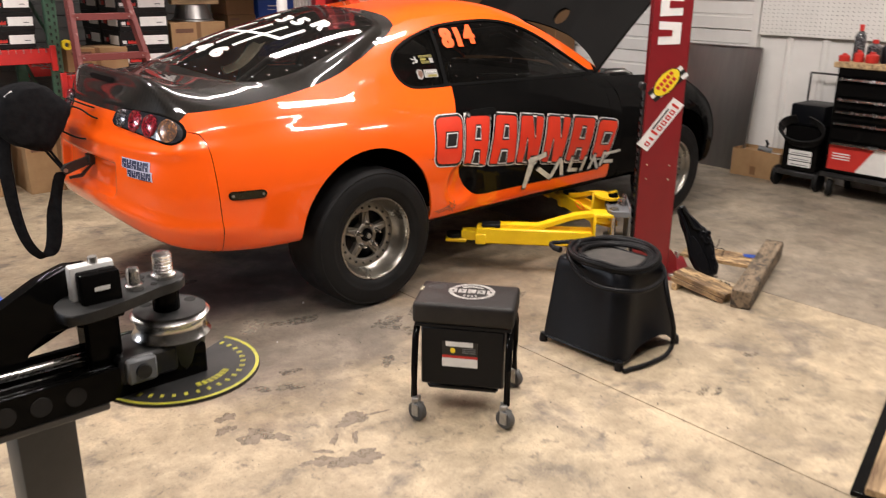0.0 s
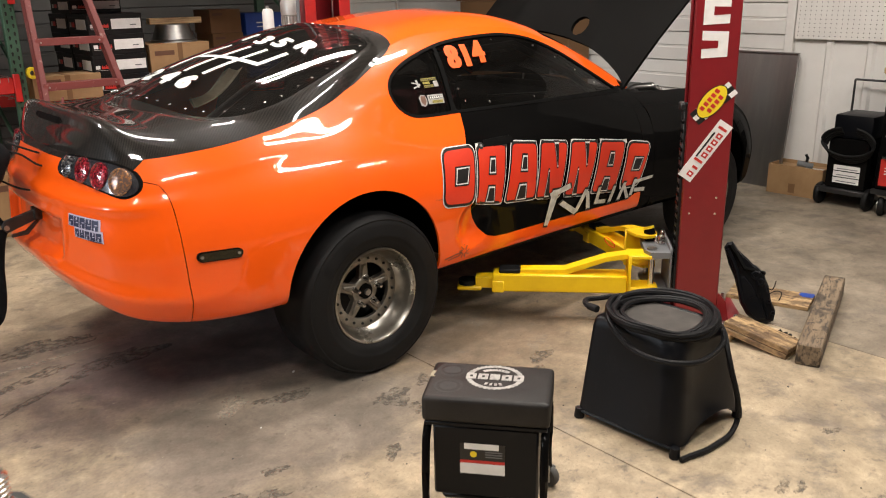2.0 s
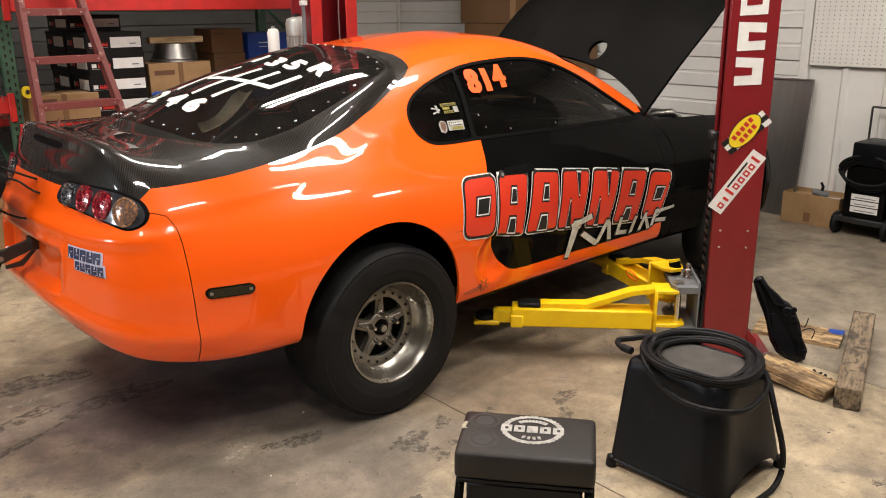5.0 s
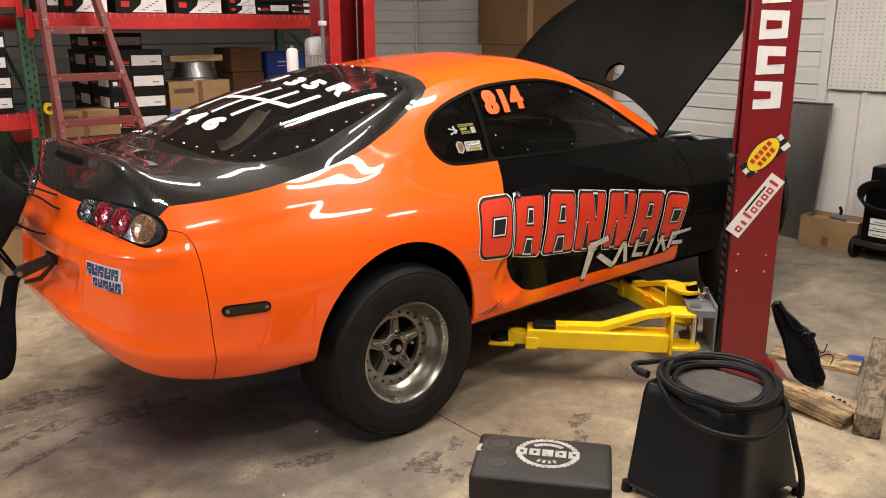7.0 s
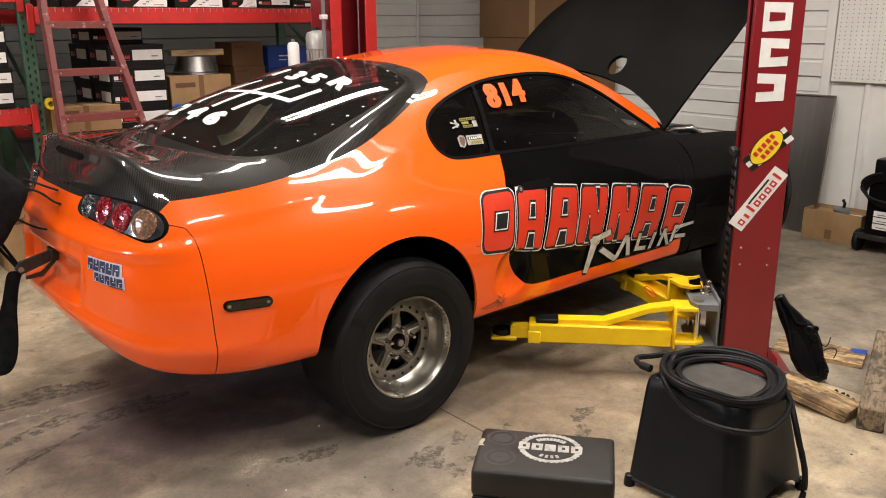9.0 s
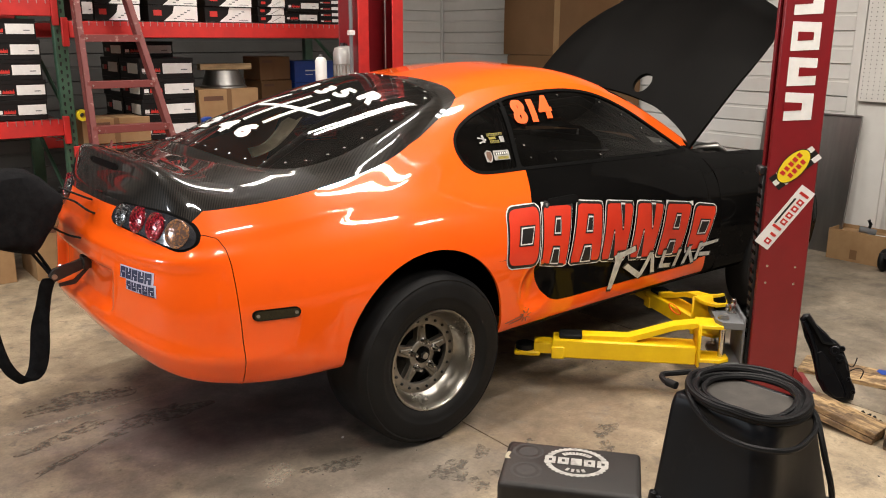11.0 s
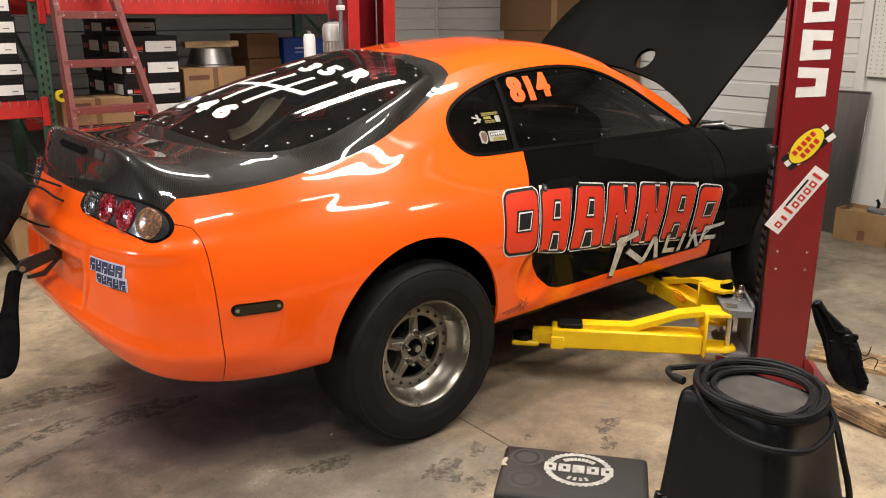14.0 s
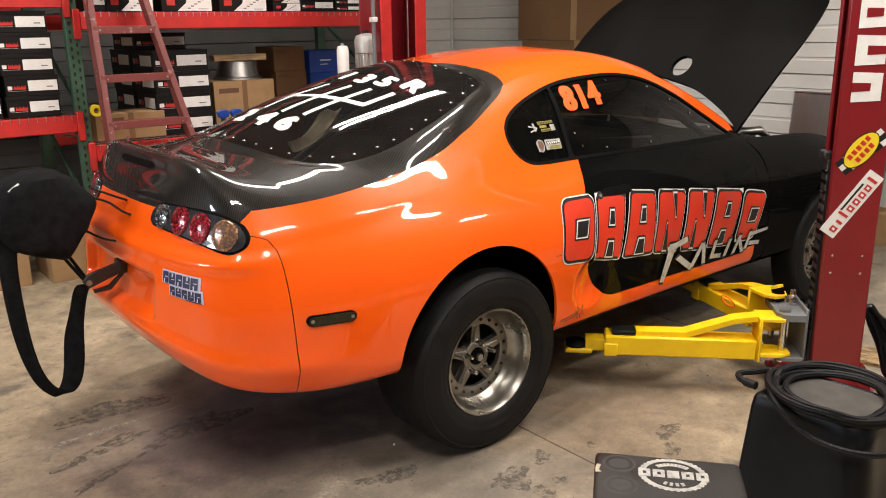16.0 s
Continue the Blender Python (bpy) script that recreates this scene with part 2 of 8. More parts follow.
FABRIC = mat("black_fabric", (0.007, 0.007, 0.008), 0.9, second=(0.013, 0.013, 0.014), scale=30, bump=0.2, bump_scale=400, spec=0.05)
GREYRUBBER = mat("grey_rubber", (0.06, 0.058, 0.055), 0.7, second=(0.09, 0.086, 0.082), scale=22, bump=0.1, bump_scale=200)
YELLOWDIAL = mat("yellow_scale_print", (0.46, 0.44, 0.03), 0.5, second=(0.30, 0.28, 0.04), scale=60)
HOSE = mat("braided_hose", (0.005, 0.005, 0.0055), 0.45, second=(0.011, 0.011, 0.012), scale=160, bump=0.15, bump_scale=420, spec=0.14)
GREYPAINT = mat("grey_paint", (0.17, 0.175, 0.185), 0.42, second=(0.14, 0.145, 0.152), scale=8, rough2=0.55)
LAMPBODY = mat("lamp_housing", (0.035, 0.036, 0.042), 0.25, 0.2, second=(0.02, 0.02, 0.025), scale=20, coat=1.0)
INTERIOR = mat("dark_interior", (0.022, 0.0212, 0.0205), 0.8, second=(0.036, 0.034, 0.032), scale=6, spec=0.1)
CEILMAT = mat("ceiling_liner", (0.20, 0.195, 0.19), 0.8, second=(0.16, 0.155, 0.15), scale=1.5)


def lens_mat(name, dark, bright, metal=0.3):
    """Moulded lamp lens: small facets of two shades with their own tilt, under a clear cover."""
    ma = mat(name, dark, 0.12, metal, coat=1.0)
    N, L = ma.node_tree.nodes, ma.node_tree.links
    p = N["Principled BSDF"]
    tc, vo, mx, bp, rg = N.new("ShaderNodeTexCoord"), N.new("ShaderNodeTexVoronoi"), N.new("ShaderNodeMix"), N.new("ShaderNodeBump"), N.new("ShaderNodeMapRange")
    vo.inputs["Scale"].default_value = 170.0
    mx.data_type = "RGBA"
    mx.inputs["A"].default_value, mx.inputs["B"].default_value = (*dark, 1), (*bright, 1)
    sep = N.new("ShaderNodeSeparateColor")
    rg.inputs["From Min"].default_value, rg.inputs["From Max"].default_value = 0.45, 0.95
    L.new(tc.outputs["Object"], vo.inputs["Vector"]), L.new(vo.outputs["Color"], sep.inputs[0])
    L.new(sep.outputs[0], rg.inputs["Value"]), L.new(rg.outputs[0], mx.inputs["Factor"])
    L.new(mx.outputs["Result"], p.inputs["Base Color"])
    bp.inputs["Strength"].default_value, bp.inputs["Distance"].default_value = 0.3, 0.003
    L.new(vo.outputs["Distance"], bp.inputs["Height"]), L.new(bp.outputs[0], p.inputs["Normal"])
    return ma


LAMPRED = lens_mat("red_lens", (0.13, 0.006, 0.012), (0.50, 0.03, 0.05))
LAMPCLEAR = lens_mat("clear_lens", (0.035, 0.036, 0.04), (0.32, 0.32, 0.34), 0.5)
LAMPAMBER = lens_mat("amber_lens", (0.20, 0.13, 0.11), (0.52, 0.24, 0.10), 0.4)


def glass_mat(name, tint, gloss=0.06, ior=1.38, dust=0.006):
    """Tinted pane: what passes is dimmed by the tint, the face mirrors by Fresnel, and a thin film of dust lies on it."""
    ma = bpy.data.materials.new(name)
    ma.use_nodes = True
    N, L = ma.node_tree.nodes, ma.node_tree.links
    N.clear()
    out, mx = N.new("ShaderNodeOutputMaterial"), N.new("ShaderNodeMixShader")
    tr, gl, fr = N.new("ShaderNodeBsdfTransparent"), N.new("ShaderNodeBsdfGlossy"), N.new("ShaderNodeFresnel")
    tr.inputs[0].default_value = (*tint, 1)
    gl.inputs["Roughness"].default_value = gloss
    fr.inputs["IOR"].default_value = ior
    L.new(fr.outputs[0], mx.inputs[0]), L.new(tr.outputs[0], mx.inputs[1]), L.new(gl.outputs[0], mx.inputs[2])
    film, df, nz, rg, tc = N.new("ShaderNodeMixShader"), N.new("ShaderNodeBsdfDiffuse"), N.new("ShaderNodeTexNoise"), N.new("ShaderNodeMapRange"), N.new("ShaderNodeTexCoord")
    df.inputs[0].default_value = (0.52, 0.48, 0.44, 1)
    nz.inputs["Scale"].default_value, nz.inputs["Detail"].default_value = 5.0, 5
    rg.inputs["From Min"].default_value, rg.inputs["From Max"].default_value = 0.3, 0.7
    rg.inputs["To Min"].default_value, rg.inputs["To Max"].default_value = dust * 0.6, dust * 1.4
    L.new(tc.outputs["Object"], nz.inputs["Vector"]), L.new(nz.outputs["Fac"], rg.inputs["Value"]), L.new(rg.outputs[0], film.inputs[0])
    L.new(mx.outputs[0], film.inputs[1]), L.new(df.outputs[0], film.inputs[2]), L.new(film.outputs[0], out.inputs[0])
    return ma


GLASS = glass_mat("smoked_side_glass", (0.22, 0.22, 0.22), 0.015, 1.36)
REARGLASS = glass_mat("clear_rear_glass", (0.60, 0.595, 0.58), 0.02, 1.5, 0.014)


def carbon_mat(name, size, coat):
    """Woven carbon fibre: a 2 x 2 twill of fine tows under lacquer."""
    ma = mat(name, (0.014, 0.013, 0.012), 0.4, coat=coat, coat_rough=0.03, spec=0.1)
    N, L = ma.node_tree.nodes, ma.node_tree.links
    p = N["Principled BSDF"]
    tc, mp = N.new("ShaderNodeTexCoord"), N.new("ShaderNodeMapping")
    mp.inputs["Rotation"].default_value = (0, 0, radians(20))
    L.new(tc.outputs["Object"], mp.inputs["Vector"])
    w = N.new("ShaderNodeTexWave")
    w.wave_type, w.bands_direction = "BANDS", "X"
    w.inputs["Scale"].default_value, w.inputs["Distortion"].default_value = size, 0.4
    L.new(mp.outputs[0], w.inputs["Vector"])
    nz = N.new("ShaderNodeTexNoise")
    nz.inputs["Scale"].default_value = 5.0
    L.new(tc.outputs["Object"], nz.inputs["Vector"])
    mul = N.new("ShaderNodeMath")
    mul.operation = "MULTIPLY"
    L.new(w.outputs["Fac"], mul.inputs[0]), L.new(nz.outputs["Fac"], mul.inputs[1])
    mx = N.new("ShaderNodeMix")
    mx.data_type = "RGBA"
    mx.inputs["A"].default_value, mx.inputs["B"].default_value = (0.004, 0.0036, 0.0033, 1), (0.046, 0.040, 0.034, 1)
    L.new(mul.outputs[0], mx.inputs["Factor"]), L.new(mx.outputs["Result"], p.inputs["Base Color"])
    return ma


CARBON = carbon_mat("carbon_fibre", 58.0, 1.0)


def concrete_mat(name, pale, mid):
    """Worn shop floor: pale trowelled concrete with broad dark oil stains and painted-in car shade, blotches, fine pits
    and scuffs.
    """
    ma = bpy.data.materials.new(name)
    ma.use_nodes = True
    N, L = ma.node_tree.nodes, ma.node_tree.links
    p = N["Principled BSDF"]
    tc = N.new("ShaderNodeTexCoord")

    def nz(scale, detail, rough=0.6, dist=0.0):
        n = N.new("ShaderNodeTexNoise")
        n.inputs["Scale"].default_value, n.inputs["Detail"].default_value = scale, detail
        n.inputs["Roughness"].default_value, n.inputs["Distortion"].default_value = rough, dist
        L.new(tc.outputs["Object"], n.inputs["Vector"])
        return n

    def rng(src, a, b):
        r = N.new("ShaderNodeMapRange")
        r.inputs["From Min"].default_value, r.inputs["From Max"].default_value = a, b
        L.new(src, r.inputs["Value"])
        return r.outputs[0]

    def mixc(f, a, b):
        m = N.new("ShaderNodeMix")
        m.data_type = "RGBA"
        L.new(f, m.inputs["Factor"])
        for s, v in (("A", a), ("B", b)):
            if isinstance(v, tuple):
                m.inputs[s].default_value = (*v, 1)
            else:
                L.new(v, m.inputs[s])
        return m.outputs["Result"]

    c = mixc(rng(nz(1.1, 5).outputs["Fac"], 0.35, 0.68), pale, mid)
    c = mixc(rng(nz(6.0, 8, 0.7, 0.2).outputs["Fac"], 0.55, 0.75), c, (0.19, 0.16, 0.13))
    c = mixc(rng(nz(2.6, 5, 0.65, 0.5).outputs["Fac"], 0.56, 0.72), c, (0.17, 0.14, 0.115))
    # Old oil and tyre grime mixed with painted shade of the car, edges ragged.
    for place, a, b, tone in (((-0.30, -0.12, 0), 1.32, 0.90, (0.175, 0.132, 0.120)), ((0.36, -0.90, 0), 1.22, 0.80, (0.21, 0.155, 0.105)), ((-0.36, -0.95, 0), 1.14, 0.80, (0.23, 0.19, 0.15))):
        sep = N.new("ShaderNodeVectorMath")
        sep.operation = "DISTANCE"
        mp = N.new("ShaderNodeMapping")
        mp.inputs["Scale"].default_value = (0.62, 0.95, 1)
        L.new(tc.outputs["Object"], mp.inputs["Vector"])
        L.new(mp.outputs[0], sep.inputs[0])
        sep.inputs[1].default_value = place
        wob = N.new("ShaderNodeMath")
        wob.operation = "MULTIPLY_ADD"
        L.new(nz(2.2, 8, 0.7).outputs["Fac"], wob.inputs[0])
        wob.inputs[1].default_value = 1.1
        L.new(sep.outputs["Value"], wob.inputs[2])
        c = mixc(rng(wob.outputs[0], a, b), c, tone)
    c = mixc(rng(nz(3.4, 7, 0.65, 0.3).outputs["Fac"], 0.56, 0.68), c, (0.20, 0.168, 0.132))
    c = mixc(rng(nz(11.0, 7, 0.7, 0.2).outputs["Fac"], 0.58, 0.70), c, (0.15, 0.124, 0.098))
    c = mixc(rng(nz(30.0, 7, 0.75).outputs["Fac"], 0.58, 0.74), c, (0.12, 0.10, 0.08))
    c = mixc(rng(nz(90.0, 4, 0.7).outputs["Fac"], 0.60, 0.72), c, (0.16, 0.135, 0.11))
    c = mixc(rng(nz(70.0, 4, 0.7).outputs["Fac"], 0.66, 0.76), c, (0.62, 0.54, 0.43))
    # Blotches and grain: the whole tone rises and falls at three sizes.
    for sc, det, a, b, lo, hi in ((2.3, 5, 0.36, 0.64, 0.74, 1.16), (5.2, 9, 0.40, 0.62, 0.86, 1.09), (14.0, 8, 0.36, 0.64, 0.86, 1.09), (80.0, 5, 0.3, 0.7, 0.88, 1.10)):
        r = N.new("ShaderNodeMapRange")
        r.inputs["From Min"].default_value, r.inputs["From Max"].default_value = a, b
        r.inputs["To Min"].default_value, r.inputs["To Max"].default_value = lo, hi
        L.new(nz(sc, det, 0.62, 0.6 if sc < 10 else 0.15).outputs["Fac"], r.inputs["Value"])
        v = N.new("ShaderNodeVectorMath")
        v.operation = "SCALE"
        L.new(c, v.inputs[0]), L.new(r.outputs[0], v.inputs["Scale"])
        c = v.outputs[0]
    L.new(c, p.inputs["Base Color"])
    rr = N.new("ShaderNodeMapRange")
    rr.inputs["To Min"].default_value, rr.inputs["To Max"].default_value = 0.42, 0.72
    L.new(rng(nz(3.0, 6).outputs["Fac"], 0.3, 0.7), rr.inputs["Value"])
    L.new(rr.outputs[0], p.inputs["Roughness"])
    bp = N.new("ShaderNodeBump")
    bp.inputs["Strength"].default_value, bp.inputs["Distance"].default_value = 0.12, 0.01
    L.new(nz(60, 6, 0.7).outputs["Fac"], bp.inputs["Height"])
    L.new(bp.outputs[0], p.inputs["Normal"])
    return ma


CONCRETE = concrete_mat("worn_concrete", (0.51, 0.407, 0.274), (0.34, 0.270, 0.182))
CONCRETE_GREY = concrete_mat("dirty_concrete", (0.31, 0.255, 0.188), (0.24, 0.198, 0.15))


def stain_mat(name="dried_oil_mark", tone=(0.10, 0.086, 0.072), other=(0.15, 0.13, 0.105), cover=(0.42, 0.62, 0.8)):
    """Dried tyre and oil marks: broken up by noise so that the concrete shows between."""
    ma = mat(name, tone, 0.6, second=other, scale=40)
    N, L = ma.node_tree.nodes, ma.node_tree.links
    out, p = N["Material Output"], N["Principled BSDF"]
    tc, n1, r, mx, tr = N.new("ShaderNodeTexCoord"), N.new("ShaderNodeTexNoise"), N.new("ShaderNodeMapRange"), N.new("ShaderNodeMixShader"), N.new("ShaderNodeBsdfTransparent")
    n1.inputs["Scale"].default_value, n1.inputs["Detail"].default_value, n1.inputs["Roughness"].default_value = 26.0, 6, 0.75
    r.inputs["From Min"].default_value, r.inputs["From Max"].default_value, r.inputs["To Max"].default_value = cover
    L.new(tc.outputs["Object"], n1.inputs["Vector"]), L.new(n1.outputs["Fac"], r.inputs["Value"])
    L.new(r.outputs[0], mx.inputs[0]), L.new(tr.outputs[0], mx.inputs[1]), L.new(p.outputs[0], mx.inputs[2])
    L.new(mx.outputs[0], out.inputs[0])
    return ma


STAIN = stain_mat()
DRYMARK = stain_mat("dry_brown_mark", (0.20, 0.158, 0.118), (0.26, 0.208, 0.155), (0.30, 0.50, 0.92))
SCUFF = stain_mat("pale_scuff", (0.50, 0.43, 0.34), (0.38, 0.32, 0.25))
# ---- the room ----
XW, YW, XB, YB = 4.42, 4.62, -5.2, -5.6
floor = structure("floor", box((XB, YB, -0.15), (XW, YW, -0.02)), DARKSTEEL, "worn stained concrete shop floor")
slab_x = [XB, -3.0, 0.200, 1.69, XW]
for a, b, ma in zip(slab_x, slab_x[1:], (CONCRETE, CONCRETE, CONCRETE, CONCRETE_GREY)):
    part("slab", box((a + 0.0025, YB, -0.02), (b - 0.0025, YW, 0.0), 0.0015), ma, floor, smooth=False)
structure("ceiling", box((XB - 0.2, YB - 0.2, CEILING), (XW + 0.2, YW + 0.2, CEILING + 0.1)), CEILMAT, "grey lined ceiling")
DOOR_EDGE = -0.28
wall_front = structure("wall_front", box((XW, YB - 0.2, -0.15), (XW + 0.15, YW + 0.2, CEILING)), WALLMETAL, "white ribbed metal wall and overhead door")
wall_side = structure("wall_side", box((XB - 0.2, YW, -0.15), (XW, YW + 0.15, CEILING)), WALLMETAL, "white ribbed metal side wall")


def board_mesh(L, h):
    """A pressed metal board, lapped at its foot and with a low rib along it."""
    prof = [(0.0, 0.0), (0.022, 0.006), (0.022, h * 0.44), (0.015, h * 0.47), (0.015, h * 0.53), (0.022, h * 0.56), (0.012, h - 0.004), (0.0, h - 0.002)]
    bm = bmesh.new()
    a = [bm.verts.new((-d, 0, z)) for d, z in prof]
    b = [bm.verts.new((-d, L, z)) for d, z in prof]
    for k in range(len(prof) - 1):
        bm.faces.new((a[k], b[k], b[k + 1], a[k + 1]))
    bm.faces.new(a), bm.faces.new(b)
    return mesh_of(bm, "wall_board", WALLMETAL, smooth=False)


fb, sb = board_mesh(YW - DOOR_EDGE - 0.03, 0.238), board_mesh(3.2, 0.238)
for k in range(16):
    z = -0.03 + 0.24 * k
    if z + 0.238 > CEILING:
        break
    o = new("wall_board", fb)
    o.parent, o.location = wall_front, (XW, DOOR_EDGE, max(z, 0.0))
    o = new("wall_board", sb)
    o.parent, o.matrix_basis = wall_side, pose(XW - 0.03, YW, max(z, 0.0), 0, 0, 90)
structure("trim_corner", box((XW - 0.05, YW - 0.05, 0), (XW - 0.024, YW - 0.024, CEILING), 0.003), WALLMETAL, "white corner trim")
structure("trim_door", box((XW - 0.045, DOOR_EDGE - 0.075, 0), (XW, DOOR_EDGE - 0.005, CEILING), 0.004), WALLMETAL, "white metal door jamb")
bm = bmesh.new()
pts = []
y = DOOR_EDGE - 0.08
while y > -2.75:
    pts += [(XW - 0.004, y), (XW - 0.004, y - 0.235), (XW - 0.022, y - 0.252), (XW - 0.022, y - 0.285), (XW - 0.004, y - 0.302)]
    y -= 0.302
lo = [bm.verts.new((a, b, 0)) for a, b in pts]
hi = [bm.verts.new((a, b, CEILING)) for a, b in pts]
for k in range(len(pts) - 1):
    bm.faces.new((lo[k], lo[k + 1], hi[k + 1], hi[k]))
structure("wall_ribbed", bm, WALLMETAL, "white vertical ribbed metal wall sheet")
structure("wall_dark_panel", box((XW - 0.03, YB, 0), (XW - 0.002, y - 0.01, CEILING)), WALLDARK, "dark wall panel")
structure("wall_near", box((XB, YB - 0.15, -0.15), (XW, YB, CEILING)), WALLDARK, "dark wall behind the camera")
# Back wall with one window.
WY0, WY1, WZ0, WZ1 = 0.45, 1.45, 1.35, 2.05
bm = box((XB - 0.15, YB, -0.15), (XB, WY0, CEILING))
bm_box(bm, (XB - 0.15, WY1, -0.15), (XB, YW, CEILING))
bm_box(bm, (XB - 0.15, WY0, -0.15), (XB, WY1, WZ0))
bm_box(bm, (XB - 0.15, WY0, WZ1), (XB, WY1, CEILING))
structure("wall_back", bm, WALLDARK, "dark back wall with a window")
bm = box((XB - 0.09, WY0, WZ0), (XB - 0.05, WY0 + 0.05, WZ1))
for lo_, hi_ in (((WY1 - 0.05, WZ0), (WY1, WZ1)), ((WY0, WZ0), (WY1, WZ0 + 0.05)), ((WY0, WZ1 - 0.05), (WY1, WZ1)), (((WY0 + WY1) / 2 - 0.025, WZ0), ((WY0 + WY1) / 2 + 0.025, WZ1))):
    bm_box(bm, (XB - 0.088, *lo_), (XB - 0.052, *hi_))
structure("window_1", bm, WHITE, "white framed window")
ld = bpy.data.lights.new("window_light", "AREA")
ld.shape, ld.size, ld.size_y, ld.energy, ld.color = "RECTANGLE", WY1 - WY0 - 0.1, WZ1 - WZ0 - 0.1, 70.0, (0.86, 0.93, 1.0)
wl = new("window_light", ld)
wl.matrix_basis = look((XB - 0.12, (WY0 + WY1) / 2, (WZ0 + WZ1) / 2), (XB + 1, (WY0 + WY1) / 2, (WZ0 + WZ1) / 2))
for x, y in TUBES:
    fx = thing("ceiling_light", "white strip light fixture out of view under the ceiling", "light", "ceiling strip lights", pose(x, y, CEILING))
    part("housing", box((-0.66, -0.11, -0.06), (0.66, 0.11, 0.0), 0.01), WHITE, fx)
    for dy in (-0.05, 0.05):
        ld = bpy.data.lights.new("ceiling_lamp", "AREA")
        ld.shape, ld.size, ld.size_y, ld.energy, ld.color = "RECTANGLE", 1.22, 0.045, LAMP_WATTS / 2, (1.0, 0.93, 0.84)
        lo = new("ceiling_lamp_tube", ld)
        lo.matrix_basis = pose(x, y + dy, CEILING - 0.075)

# Pegboard with its grid of holes.
peg = tagged(new("pegboard"), "white perforated pegboard on the wall", "pegboard")
part("board", box((XW - 0.045, -2.85, 1.145), (XW - 0.026, -0.365, 2.40), 0.002), PEG, peg, smooth=False)
bm = bmesh.new()
for i in range(60):
    for k in range(40):
        yy, zz = -0.39 - 0.0405 * i, 1.17 + 0.0305 * k
        bm.faces.new([bm.verts.new((XW - 0.0455, yy + 0.004 * math.cos(t), zz + 0.004 * math.sin(t))) for t in (0, 1.05, 2.09, 3.14, 4.19, 5.24)])
tagged(part("holes", bm, INTERIOR, peg, smooth=False), kind="stuff")
# ---- the car: body surface ----
def spline(knots, values, t):
    """Natural cubic through values at knots, read at t."""
    k, v, t = np.asarray(knots, float), np.asarray(values, float), np.asarray(t, float)
    n = len(k)
    h = np.diff(k)
    A, B = np.zeros((n, n)), np.zeros((n,) + v.shape[1:])
    A[0, 0] = A[-1, -1] = 1
    for i in range(1, n - 1):
        A[i, i - 1], A[i, i], A[i, i + 1] = h[i - 1], 2 * (h[i - 1] + h[i]), h[i]
        B[i] = 6 * ((v[i + 1] - v[i]) / h[i] - (v[i] - v[i - 1]) / h[i - 1])
    m = np.linalg.solve(A, B.reshape(n, -1)).reshape(B.shape)
    j = np.clip(np.searchsorted(k, t, side="right") - 1, 0, n - 2)
    d = (1,) * (v.ndim - 1)
    hj, a, b = h[j].reshape(-1, *d), (k[j + 1] - t).reshape(-1, *d), (t - k[j]).reshape(-1, *d)
    return m[j] * a**3 / (6 * hj) + m[j + 1] * b**3 / (6 * hj) + (v[j] / hj - m[j] * hj / 6) * a + (v[j + 1] / hj - m[j + 1] * hj / 6) * b


# Lines that run from the middle of the tail round the corner and forward along the side (x, y outboard, z).
COLS = [0.0, 0.3, 0.56, 0.80, 1.05, 1.33, 1.68, 2.07, 2.42, 2.77, 3.17, 3.62, 4.22, 4.67, 5.0, 5.5]
HATCH_LINE = [(-0.985, 0, 1.02), (-0.972, 0.3, 1.02), (-0.915, 0.53, 1.018), (-0.825, 0.648, 1.02), (-0.6, 0.712, 1.038), (-0.35, 0.722, 1.074), (0.0, 0.674, 1.165), (0.385, 0.52, 1.336)]
ROOF_EDGE = HATCH_LINE + [(0.75, 0.50, 1.385), (1.10, 0.52, 1.382), (1.47, 0.60, 1.262), (1.93, 0.660, 1.025)]
CANT = [(-1.0, 0, 0.985), (-0.988, 0.3, 0.985), (-0.93, 0.54, 0.98), (-0.838, 0.662, 0.985), (-0.61, 0.735, 1.005), (-0.35, 0.755, 1.035), (0.0, 0.714, 1.118), (0.385, 0.572, 1.3), (0.75, 0.56, 1.342), (1.1, 0.575, 1.335), (1.45, 0.637, 1.222), (1.89, 0.682, 1.016)]
BELT = [(-1.03, 0, 0.9), (-1.018, 0.3, 0.9), (-0.955, 0.55, 0.895), (-0.862, 0.692, 0.9), (-0.63, 0.776, 0.92), (-0.35, 0.805, 0.962), (0.0, 0.79, 1.025), (0.4, 0.74, 1.05), (0.75, 0.738, 1.045), (1.1, 0.738, 1.042), (1.5, 0.728, 1.035), (1.9, 0.712, 1.0), (2.55, 0.7, 0.965), (3.0, 0.62, 0.88), (3.28, 0.45, 0.8), (3.4, 0, 0.78)]
HIP = [(-1.062, 0, 0.805), (-1.05, 0.30, 0.805), (-0.99, 0.56, 0.80), (-0.88, 0.712, 0.80), (-0.65, 0.815, 0.815), (-0.35, 0.865, 0.85),
       (0.0, 0.872, 0.90), (0.40, 0.835, 0.91), (0.75, 0.815, 0.91), (1.1, 0.812, 0.905), (1.5, 0.812, 0.90), (1.95, 0.815, 0.885),
       (2.55, 0.845, 0.85), (3.0, 0.78, 0.76), (3.32, 0.56, 0.69), (3.48, 0, 0.66)]
